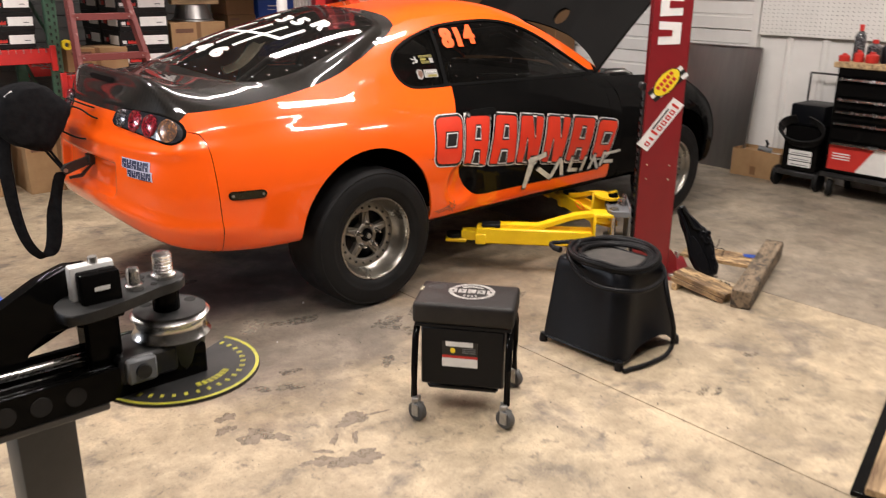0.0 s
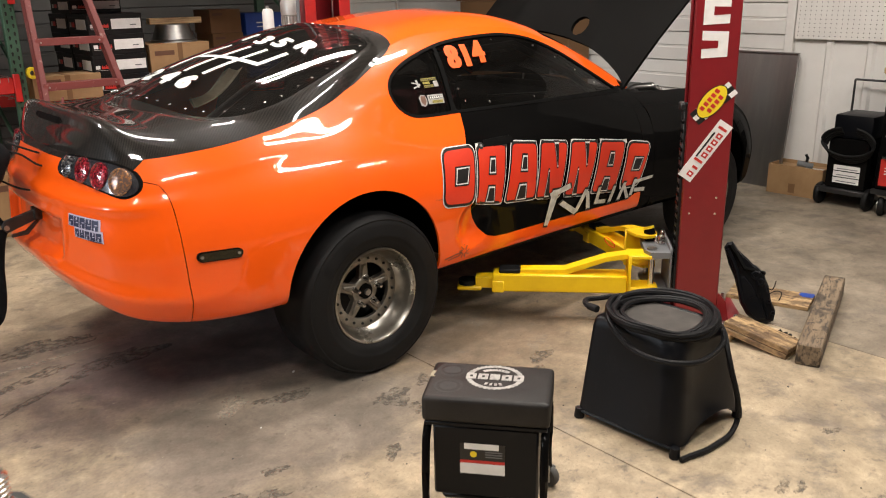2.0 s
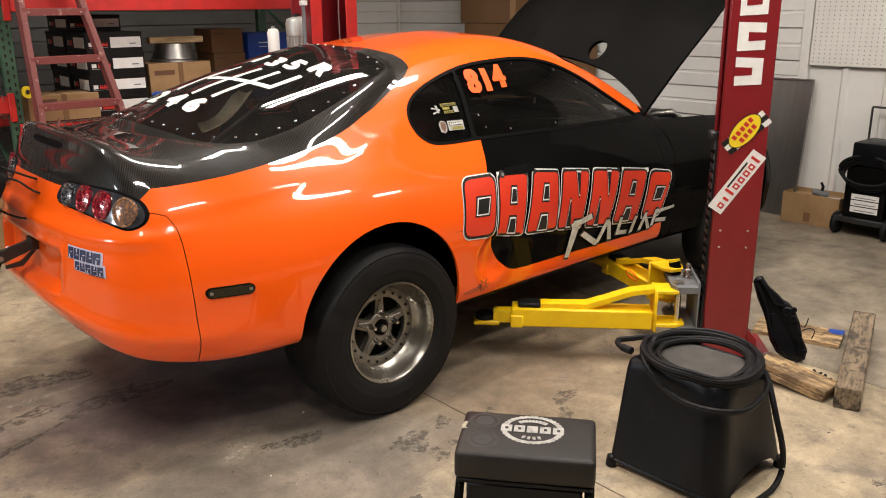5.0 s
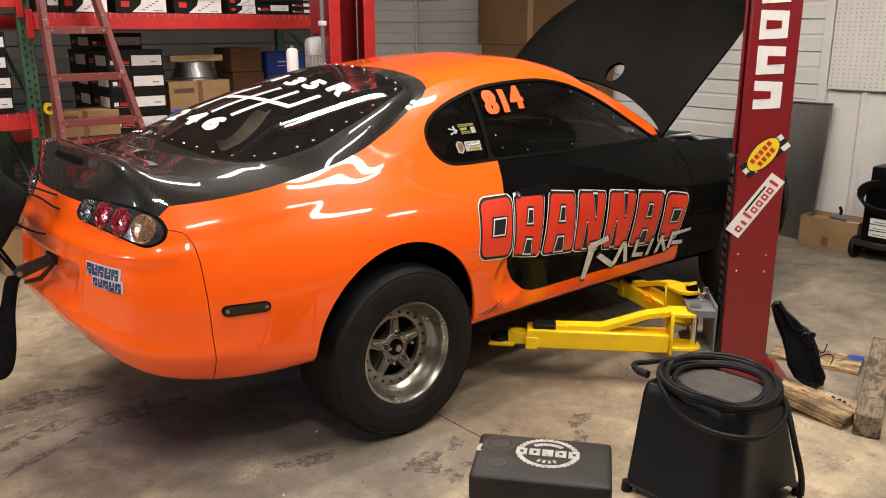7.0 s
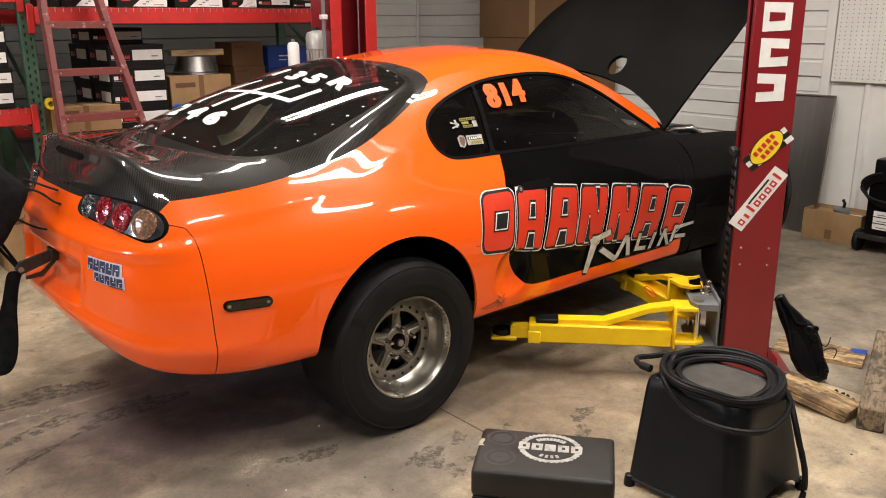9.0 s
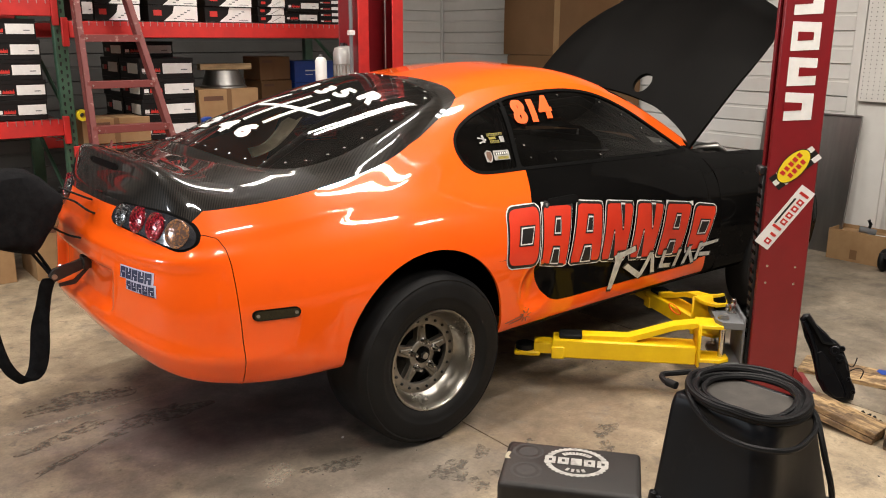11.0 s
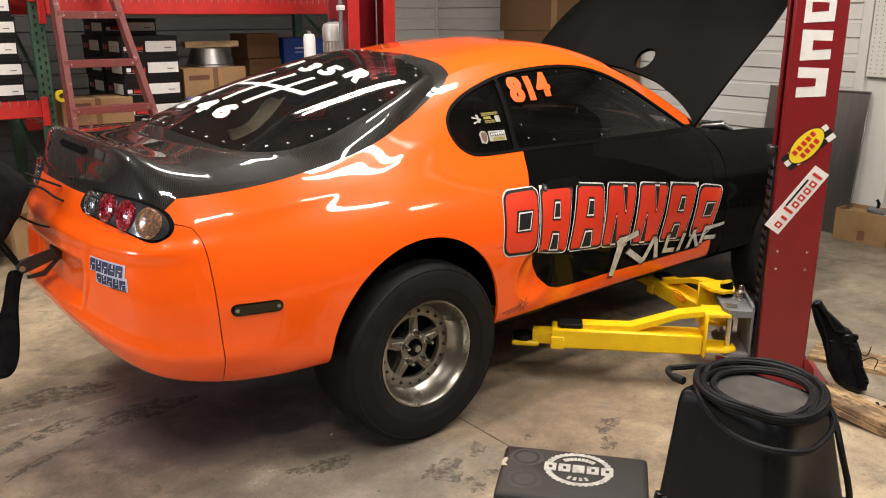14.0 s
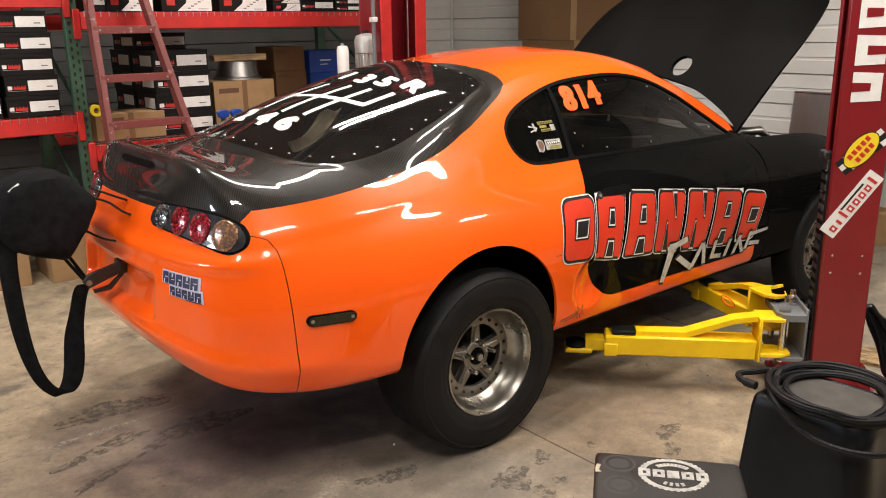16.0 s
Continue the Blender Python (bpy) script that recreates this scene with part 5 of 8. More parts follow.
STROKES = [((1.045, 0.440), (1.075, 0.435), (1.150, 0.610), (1.095, 0.612)), ((1.075, 0.600), (1.225, 0.628), (1.235, 0.600), (1.085, 0.575)), ((1.150, 0.530), (1.270, 0.455), (1.300, 0.470), (1.180, 0.545)),
           ((1.270, 0.470), (1.300, 0.470), (1.375, 0.570), (1.345, 0.575)), ((1.365, 0.468), (1.395, 0.466), (1.380, 0.560), (1.355, 0.565)), ((1.430, 0.480), (1.515, 0.470), (1.520, 0.490), (1.440, 0.500)),
           ((1.430, 0.485), (1.455, 0.485), (1.480, 0.565), (1.455, 0.566)), ((1.540, 0.470), (1.565, 0.470), (1.605, 0.550), (1.580, 0.552)), ((1.615, 0.470), (1.640, 0.470), (1.690, 0.555), (1.665, 0.556)),
           ((1.655, 0.545), (1.680, 0.545), (1.720, 0.465), (1.695, 0.463)), ((1.720, 0.475), (1.745, 0.475), (1.780, 0.560), (1.755, 0.560)), ((1.760, 0.490), (1.850, 0.480), (1.855, 0.500), (1.765, 0.510)), ((1.755, 0.535), (1.915, 0.545), (1.915, 0.560), (1.760, 0.555))]
for poly in STROKES:
    quad_print("stroke_outline", grown(poly, 0.008), BLACKPRINT, lettering, 0.0098)
    quad_print("stroke", poly, SILVERPRINT, lettering, 0.0110)

# Seam of the side skirt, small art, door handle recess and lock.
flank_print("skirt_seam", [(0.31, 0.706), (0.43, 0.702), (0.55, 0.692), (0.55, 0.688), (0.43, 0.698), (0.31, 0.702)], BLACKPRINT, car, 0.001)
sketch = tagged(new("small_print"), "thin dark sketch lines near the sill")
sketch.parent = car
for cx, cz, L_, a0 in ((0.448, 0.4185, 0.105, 8.0), (0.455, 0.4065, 0.07, 7.0)) + tuple((0.517 + 0.023 * math.cos(0.698 * k), 0.425 + 0.021 * math.sin(0.698 * k), 0.022, 40.0 * k + 14) for k in range(9)):
    c_, s_ = math.cos(radians(a0)), math.sin(radians(a0))
    surface_prism([(u * c_ - v * s_, u * s_ + v * c_) for u, v in ((-L_ / 2, -0.0016), (L_ / 2, -0.0016), (L_ / 2, 0.0016), (-L_ / 2, 0.0016))], cx, cz, 0.002, 0.003, "sketch_line", BROWNPRINT, sketch)
surface_prism(pill(0.20, 0.036), 0.76, 0.896, 0.01, 0.004, "door_handle", TRIM, doors[0])
surface_prism([(0.016 * math.cos(t), 0.016 * math.sin(t)) for t in np.linspace(0, 6.28, 13)[:-1]], 0.645, 0.893, 0.01, 0.006, "door_lock", DARKSTEEL, doors[0])
surface_prism([(0.007 * math.cos(t), 0.007 * math.sin(t)) for t in np.linspace(0, 6.28, 13)[:-1]], 0.645, 0.893, 0.004, 0.009, "lock_barrel", STEEL, doors[0])

# Stickers on the quarter window: plain patches.
sticker = tagged(new("window_sticker"), "small yellow and white stickers on the glass")
sticker.parent = car
for poly, ma in (([(0.440, 1.196), (0.528, 1.197), (0.528, 1.186), (0.440, 1.185)], STICKERYELLOW), ([(0.446, 1.182), (0.486, 1.182), (0.486, 1.172), (0.446, 1.172)], STICKERYELLOW), ([(0.448, 1.168), (0.500, 1.168), (0.500, 1.157), (0.448, 1.157)], STICKERYELLOW),
                 ([(0.505, 1.182), (0.530, 1.182), (0.530, 1.158), (0.505, 1.158)], GREYWHITE), ([(0.384, 1.186), (0.43, 1.176), (0.43, 1.172), (0.384, 1.180)], GREYWHITE), ([(0.386, 1.164), (0.43, 1.174), (0.43, 1.170), (0.388, 1.158)], GREYWHITE), ([(0.408, 1.192), (0.420, 1.192), (0.422, 1.162), (0.410, 1.162)], GREYWHITE),
                 ([(0.392, 1.124), (0.418, 1.134), (0.438, 1.120), (0.434, 1.092), (0.412, 1.080), (0.394, 1.094)], GREYWHITE), ([(0.444, 1.128), (0.534, 1.126), (0.530, 1.088), (0.440, 1.090)], GREYWHITE)):
    (quad_print("patch", poly, ma, sticker, 0.003, 3, 3) if len(poly) == 4 else flank_print("patch", poly, ma, sticker, 0.003))
for poly, ma in (([(0.450, 1.122), (0.524, 1.120), (0.524, 1.108), (0.450, 1.110)], BLACKPRINT), ([(0.462, 1.104), (0.524, 1.103), (0.522, 1.092), (0.460, 1.093)], STICKERYELLOW), ([(0.397, 1.120), (0.416, 1.128), (0.432, 1.117), (0.429, 1.095), (0.412, 1.085), (0.399, 1.096)], BROWNPRINT)):
    (quad_print("patch", poly, ma, sticker, 0.005, 3, 3) if len(poly) == 4 else flank_print("patch", poly, ma, sticker, 0.005))
for k in range(9):
    quad_print("patch", [(0.444 + 0.0095 * k, 1.1945), (0.449 + 0.0095 * k, 1.1945), (0.449 + 0.0095 * k, 1.1875), (0.444 + 0.0095 * k, 1.1875)], BLACKPRINT, sticker, 0.0045, 1, 1)
for k in range(5):
    quad_print("patch", [(0.452 + 0.009 * k, 1.166), (0.4565 + 0.009 * k, 1.166), (0.4565 + 0.009 * k, 1.159), (0.452 + 0.009 * k, 1.159)], BLACKPRINT, sticker, 0.0045, 1, 1)
for k in range(6):
    quad_print("patch", [(0.454 + 0.012 * k, 1.1195), (0.461 + 0.012 * k, 1.1195), (0.461 + 0.012 * k, 1.1115), (0.454 + 0.012 * k, 1.1115)], WHITE, sticker, 0.0065, 1, 1)

# Sticker on the tail: dark blue bars on a pale backing.
tail_sticker = tagged(new("bumper_sticker"), "small dark blue and white sticker on the bumper")
tail_sticker.parent = car
def tail_x(y, z):
    p = SIDE.reshape(-1, 3)
    p = p[(p[:, 0] < -0.6) & (p[:, 1] < 0.75)]
    k = np.argpartition((p[:, 1] - y) ** 2 + (p[:, 2] - z) ** 2, 9)[:9]
    return float(np.linalg.lstsq(np.c_[np.ones(9), p[k, 1] - y, p[k, 2] - z], p[k, 0], rcond=1e-4)[0][0])


def tail_quad(name, quad, material, lift):
    """A four-cornered print on the tail, corners as (outboard, height)."""
    a, b, c, d = (np.asarray(q, float) for q in quad)
    bm = bmesh.new()
    rows = []
    for u in np.linspace(0, 1, 4):
        rows.append([])
        for v in np.linspace(0, 1, 4):
            y, z = (a * (1 - u) + b * u) * (1 - v) + (d * (1 - u) + c * u) * v
            rows[-1].append(bm.verts.new((tail_x(y, z) - lift, -y, z)))
    for p, q in zip(rows, rows[1:]):
        for k in range(3):
            bm.faces.new((p[k], p[k + 1], q[k + 1], q[k]))
    return part(name, bm, material, tail_sticker)


tail_quad("backing", [(0.411, 0.822), (0.588, 0.817), (0.592, 0.774), (0.415, 0.777)], LILAC, 0.002)
tail_quad("backing", [(0.452, 0.779), (0.602, 0.776), (0.608, 0.734), (0.456, 0.742)], LILAC, 0.0022)
for row, z0, z1, y0, w in ((5, 0.780, 0.817, 0.416, 0.0335), (5, 0.744, 0.773, 0.458, 0.0285)):
    for k in range(row):
        y, dz = y0 + k * w, -0.001 * k
        tail_quad("bar", [(y, z1 + dz), (y + w - 0.004, z1 + dz), (y + w - 0.001, z0 + dz), (y + 0.003, z0 + dz)], BLUEPRINT, 0.0035)
        u, h = (0.30, 0.42, 0.36, 0.50, 0.40)[k], (z1 - z0) * 0.36
        c = (z1 - h / 2 if k % 2 else z0 + h / 2) + dz
        tail_quad("bar_gap", [(y + w * u, c + h / 2), (y + w * (u + 0.16), c + h / 2), (y + w * (u + 0.20), c - h / 2), (y + w * (u + 0.04), c - h / 2)], LILAC, 0.0048)
        tail_quad("bar_gap", [(y + w * 0.45, c + h * (-0.95 if k % 2 else 1.15)), (y + w * 0.86, c + h * (-0.95 if k % 2 else 1.15)), (y + w * 0.86, c + h * (-1.15 if k % 2 else 0.95)), (y + w * 0.45, c + h * (-1.15 if k % 2 else 0.95))], LILAC, 0.0048)
tail_quad("bar", [(0.535, 0.741), (0.602, 0.738), (0.604, 0.735), (0.537, 0.738)], BLUEPRINT, 0.0035)

# Vent slot in the back of the spoiler lip: a dark recess with a rim.
def lip_point(y, z, out=0.0):
    p = HATCH.reshape(-1, 3)
    p = p[p[:, 0] < -0.90]
    k = int(np.argmin((p[:, 1] - abs(y)) ** 2 + (p[:, 2] - z) ** 2))
    return Vector((p[k, 0] - out, y, z))


bm = bmesh.new()
rows = []
for y in np.linspace(-0.165, 0.165, 13):
    e = 0.010 * max(0.0, 1 - ((0.165 - abs(y)) / 0.012)) if abs(y) > 0.153 else 0.0
    rows.append((bm.verts.new(lip_point(y, 1.131 - e, 0.004)), bm.verts.new(lip_point(y, 1.108 + e, 0.004))))
for a, b in zip(rows, rows[1:]):
    bm.faces.new((a[0], b[0], b[1], a[1]))
part("vent_slot", bm, TRIM, hatches[0], "dark vent slot", smooth=False)

# Loose harness webbing below the rear window, small rods in the cabin, and screws round the side glass.
bm = bmesh.new()
rows = []
for k in range(9):
    f = k / 8
    a = Vector((-0.413, -0.160, 1.150)).lerp(Vector((-0.191, -0.038, 1.235)), f)
    b = Vector((-0.433, -0.281, 1.128)).lerp(Vector((-0.118, -0.097, 1.258)), f)
    sag = Vector((0, 0, -0.03 * math.sin(3.1 * f)))
    rows.append([bm.verts.new(p) for p in (a + sag, a.lerp(b, 0.35) + sag + Vector((0, 0, 0.012)), a.lerp(b, 0.7) + sag - Vector((0, 0, 0.008)), b + sag, a.lerp(b, 0.5) + sag - Vector((0, 0, 0.02)))])
for p, q in zip(rows, rows[1:]):
    for k in range(5):
        bm.faces.new((p[k], p[(k + 1) % 5], q[(k + 1) % 5], q[k]))
bm.faces.new(rows[0]), bm.faces.new(rows[-1])
part("harness_webbing", bm, CLOTH, car, "beige harness webbing under the rear window")
part("shift_lever", tube([(1.08, -0.10, 0.80), (1.10, -0.12, 1.02), (1.105, -0.125, 1.08)], lambda f: 0.010 if f < 0.8 else 0.016, 10), STEEL, car)
part("cabin_rod", tube([(1.20, -0.30, 1.02), (1.62, -0.34, 1.00)], 0.006, 8), STEEL, car)
part("gauge_pod", lathe([(0.0005, 0.0), (0.045, 0.0), (0.048, 0.02), (0.03, 0.06), (0.0005, 0.062)], 20, pose(1.30, -0.25, 1.235, 0, -90, 0)), INTERIOR, car)
for x, z in ((0.636, 1.137), (0.655, 1.084), (0.959, 1.333), (1.221, 1.292), (1.343, 1.228), (1.465, 1.158), (1.600, 1.082), (0.80, 1.066), (1.10, 1.062)):
    surface_prism([(0.0045 * math.cos(t), 0.0045 * math.sin(t)) for t in np.linspace(0, 6.28, 9)[:-1]], x, z, 0.006, 0.001, "glass_screw", POLISH, car)
# ---- lift ----
def lift_post(label):
    """A channel column turned about 45 degrees, open towards the car, on a bolted foot."""
    m = Matrix(((0.674, 0.739, 0, 1.326), (-0.739, 0.674, 0, -1.449), (0, 0, 1, 0), (0, 0, 0, 1)))
    p = thing("lift_post", label, "vehicle lift", "lift posts", m)
    part("column_face", box((0, 0, 0.02), (0.195, 0.012, 3.4), 0.004), REDPOST, p)
    part("column_web", box((0.183, 0.012, 0.02), (0.195, 0.118, 3.4), 0.003), REDPOST, p)
    part("column_face", box((0, 0.118, 0.02), (0.195, 0.13, 3.4), 0.004), REDPOST, p)
    part("column_lip", box((0, 0.012, 0.02), (0.012, 0.030, 3.4), 0.003), REDPOST, p)
    part("column_lip", box((0, 0.100, 0.02), (0.012, 0.118, 3.4), 0.003), REDPOST, p)
    part("foot_plate", box((-0.10, -0.03, 0), (0.34, 0.36, 0.02), 0.004), REDPOST, p)
    part("gusset", prism([(0.195, 0.02), (0.255, 0.02), (0.235, 0.13), (0.205, 0.17), (0.195, 0.17)], 0.012, pose(0, 0.012, 0, 90)), REDPOST, p)
    for x, y in ((-0.06, 0.02), (0.29, 0.02), (0.29, 0.32), (-0.06, 0.32)):
        part("anchor_bolt", bm_cyl(cyl((x, y, 0.02), (x, y, 0.032), 0.018, n=6), (x, y, 0.03), (x, y, 0.06), 0.009, n=10), STEEL, p)
    return p


def far_lift_post(label):
    """The opposite column: its open side with two lips, the web and the slide's cables within."""
    p = thing("lift_post", label, "vehicle lift", "lift posts", pose(1.18, 1.45, 0))
    for x0, x1 in ((0.0, 0.085), (0.275, 0.365)):
        part("column_lip", box((x0, 0, 0.02), (x1, 0.012, 3.4), 0.004), REDBEAM, p)
    for x0 in (0.0, 0.353):
        part("column_face", box((x0, 0.012, 0.02), (x0 + 0.012, 0.238, 3.4), 0.003), REDPOST, p)
    part("column_web", box((0.0, 0.238, 0.02), (0.365, 0.25, 3.4), 0.004), REDPOST, p)
    for x in (0.105, 0.255):
        part("lift_cable", cyl((x, 0.06, 0.05), (x, 0.06, 3.38), 0.006, n=10), STEEL, p)
    part("foot_plate", box((-0.06, -0.06, 0), (0.43, 0.33, 0.02), 0.004), REDPOST, p)
    for x, y in ((-0.03, -0.03), (0.40, -0.03), (0.40, 0.30), (-0.03, 0.30)):
        part("anchor_bolt", bm_cyl(cyl((x, y, 0.02), (x, y, 0.032), 0.018, n=6), (x, y, 0.03), (x, y, 0.06), 0.009, n=10), STEEL, p)
    return p


post = lift_post("dark red two-post lift column with decals")
far_lift_post("red lift column beside the storage rack")
part("shim", box((0.20, -0.028, 0.021), (0.30, 0.02, 0.035), 0.003), STEEL, post)


def on_post(name, poly, material, parent, lift=0.001, label=""):
    """A flat print on the column's face: (across, height)."""
    return part(name, prism([(x, z) for x, z in poly], 0.0012, pose(0, -lift, 0, 90)), material, parent, label, smooth=False)


def turned(poly, cx, cz, a):
    c, s = math.cos(radians(a)), math.sin(radians(a))
    return [(cx + x * c - z * s, cz + x * s + z * c) for x, z in poly]


# Upright block lettering of the maker, plain shapes.
name_print = tagged(new("column_lettering"), "white block lettering")
name_print.parent = post
for k in range(6):
    z = 1.262 + 0.140 * k
    on_post("letter_block", [(0.036, z), (0.146, z + 0.006), (0.146, z + 0.112), (0.036, z + 0.116)], WHITE, name_print)
    x0, x1 = ((0.034, 0.104), (0.078, 0.148), (0.060, 0.120))[k % 3]
    on_post("letter_gap", [(x0, z + 0.040), (x1, z + 0.044), (x1, z + 0.074), (x0, z + 0.076)], REDPOST, name_print, 0.0022)
oval = tagged(new("oval_sticker"), "yellow oval sticker over a chequered flag strip")
oval.parent = post
for i in range(6):
    for j in range(3):
        cx, cz = -0.105 + 0.035 * i + 0.0175, -0.033 + 0.022 * j
        if abs(cx) > 0.03:
            on_post("flag_check", turned([(cx - 0.0175, cz - 0.011), (cx + 0.0175, cz - 0.011), (cx + 0.0175, cz + 0.011), (cx - 0.0175, cz + 0.011)], 0.098, 1.075, 42), WHITE if (i + j) % 2 else BLACKPRINT, oval)
ell = [(0.086 * math.cos(t), 0.047 * math.sin(t)) for t in np.linspace(0, 2 * math.pi, 33)[:-1]]
on_post("oval_edge", turned(ell, 0.098, 1.075, 52), BLACKPRINT, oval, 0.0024)
on_post("oval_face", turned([(x * 0.95, z * 0.92) for x, z in ell], 0.098, 1.075, 52), YELLOWPRINT, oval, 0.0036)
for dz, n in ((0.014, 5), (-0.016, 4)):
    for k in range(n):
        x = (k - (n - 1) / 2) * 0.024
        on_post("oval_mark", turned([(x - 0.008, dz - 0.010), (x + 0.008, dz - 0.010), (x + 0.008, dz + 0.010), (x - 0.008, dz + 0.010)], 0.098, 1.075, 52), REDPRINT, oval, 0.0048)
strip = tagged(new("strip_sticker"), "white strip sticker with red marks")
strip.parent = post
on_post("strip_face", turned([(-0.150, -0.034), (0.150, -0.034), (0.150, 0.034), (-0.150, 0.034)], 0.085, 0.855, 56), WHITE, strip)
for k in range(8):
    x = -0.118 + 0.034 * k
    w = 0.006 if k in (1, 2, 7) else 0.012
    on_post("strip_mark", turned([(x - w, -0.022), (x + w, -0.022), (x + w, 0.004 if k not in (2, 7) else 0.020), (x - w, 0.004 if k not in (2, 7) else 0.020)], 0.085, 0.855, 56), REDPRINT, strip, 0.0024)
    if w > 0.01:
        on_post("strip_mark_gap", turned([(x - 0.005, -0.014), (x + 0.005, -0.014), (x + 0.005, -0.003), (x - 0.005, -0.003)], 0.085, 0.855, 56), WHITE, strip, 0.0036)
on_post("strip_line", turned([(-0.04, 0.014), (0.09, 0.014), (0.09, 0.022), (-0.04, 0.022)], 0.085, 0.855, 56), BLACKPRINT, strip, 0.0024)
for u in (0.035, 0.150):
    for z in (0.565, 0.640):
        part("rivet", cyl((u, 0, z), (u, -0.003, z), 0.005, n=10), POLISH, post)

# Carriage: black slide with ribs, grey bracket, pins.
carriage = part("carriage", box((-0.012, 0.035, 0.12), (0.03, 0.098, 1.06), 0.004), DARKSTEEL, post, "black ribbed slide with a grey steel bracket")
for k in range(17):
    part("rib", box((-0.019, 0.02, 0.30 + 0.042 * k), (-0.012, 0.075, 0.318 + 0.042 * k), 0.003), BLACKPAINT, carriage)
part("slide_cap", box((-0.03, 0.03, 1.03), (0.0, 0.10, 1.065), 0.006), DARKSTEEL, carriage)
part("bracket_plate", box((-0.034, 0.02, 0.165), (-0.022, 0.27, 0.392), 0.004), GREYPAINT, carriage)
for z, th in ((0.160, 0.014), (0.340, 0.029)):
    part("bracket_shelf", prism([(-0.034, 0.006), (-0.034, 0.29), (-0.125, 0.30), (-0.148, 0.26), (-0.148, 0.05), (-0.125, 0.006)], th, pose(0, 0, z)), GREYPAINT, carriage)
for y in (0.06, 0.25):
    part("pin", cyl((-0.112, y, 0.14), (-0.112, y, 0.375), 0.014, n=18), POLISH, carriage)
    part("pin_head", cyl((-0.112, y, 0.367), (-0.112, y, 0.379), 0.024, n=18), STEEL, carriage)
for x, y, r, hh in ((-0.060, 0.155, 0.014, 0.040), (-0.048, 0.195, 0.012, 0.055), (-0.078, 0.185, 0.010, 0.030)):
    part("lock_bolt", lathe([(r * 1.5, 0.0), (r * 1.5, 0.010), (r, 0.012), (r, hh), (r * 0.7, hh + 0.005), (0.0004, hh + 0.005)], 12, pose(x, y, 0.366)), POLISH, carriage, "bright steel lock bolt")
part("lock_knob", cyl((-0.100, 0.205, 0.368), (-0.112, 0.215, 0.425), 0.030, 0.026, n=18), BLACKPAINT, carriage)
part("lock_knob_rim", cyl((-0.112, 0.215, 0.425), (-0.115, 0.218, 0.436), 0.027, n=18), YELLOWPRINT, carriage)


def lift_arm(label, a, b, z0, z1, reach):
    """A box arm from its pin a to b, with its drawn-out inner tube, a strap on top and a pad."""
    a, b = Vector((*a, 0)), Vector((*b, 0))
    d = (b - a).normalized()
    L = (b - a).length
    m = Matrix.Translation(a) @ pose(0, 0, 0, rz=math.degrees(math.atan2(d.y, d.x)))
    arm = part("lift_arm", box((0.10, -0.055, z0), (L, 0.055, z1), 0.006), YELLOW, post, label, m=post.matrix_basis.inverted() @ m)
    part("tube_collar", box((L - 0.055, -0.060, z0 - 0.004), (L + 0.004, 0.060, z0 + 0.055), 0.004), YELLOW, arm)
    part("inner_tube", box((L * 0.55, -0.040, z0 + 0.012), (L + reach, 0.040, z1 - 0.022), 0.004), YELLOW, arm)
    part("pad_plate", box((L + reach - 0.03, -0.05, z0 + 0.0), (L + reach + 0.09, 0.05, z0 + 0.022), 0.006), YELLOW, arm)
    part("pad", cyl((L + reach + 0.04, 0, z0 + 0.022), (L + reach + 0.04, 0, z0 + 0.045), 0.045, n=24), RUBBER, arm)
    part("end_plate", box((0.085, -0.065, z0 - 0.008), (0.10, 0.065, z1 + 0.105), 0.006), YELLOW, arm)
    part("lug", prism([(0.10, -0.06), (0.10, 0.06), (0.0, 0.06), (-0.045, 0.03), (-0.045, -0.03), (0.0, -0.06)], 0.016, pose(0, 0, z0 + 0.016), 0.002), YELLOW, arm)
    part("lug", prism([(0.10, -0.06), (0.10, 0.06), (0.0, 0.06), (-0.045, 0.03), (-0.045, -0.03), (0.0, -0.06)], 0.016, pose(0, 0, z1 + 0.088), 0.002), YELLOW, arm)
    part("strap", prism([(0.10, z1 + 0.105), (0.20, z1 + 0.09), (0.40, z1 + 0.022), (L * 0.82, z1 + 0.020), (L * 0.82, z1), (0.38, z1 + 0.002), (0.20, z1 + 0.066), (0.10, z1 + 0.083)], 0.07, Matrix(((1, 0, 0, 0), (0, 0, -1, 0.035), (0, 1, 0, 0), (0, 0, 0, 1)))), YELLOW, arm)
    part("rubber_stop", box((L * 0.82, -0.04, z1), (L * 0.96, 0.04, z1 + 0.022), 0.006), RUBBER, arm)
    return arm


lift_arm("yellow steel lift arm reaching under the sill", (1.285, -1.315), (0.775, -0.775), 0.160, 0.248, 0.085)
arm = lift_arm("yellow steel lift arm reaching forward under the car", (1.400, -1.215), (1.60, -0.72), 0.222, 0.300, 0.20)
part("release_ring", tube([(0.22 + 0.05 * math.cos(t), 0.075 + 0.012 * math.sin(t), 0.30 + 0.025 * math.sin(t)) for t in np.linspace(0, 2 * math.pi, 17)[:-1]], 0.003, 6, True), ORANGEPRINT, arm)

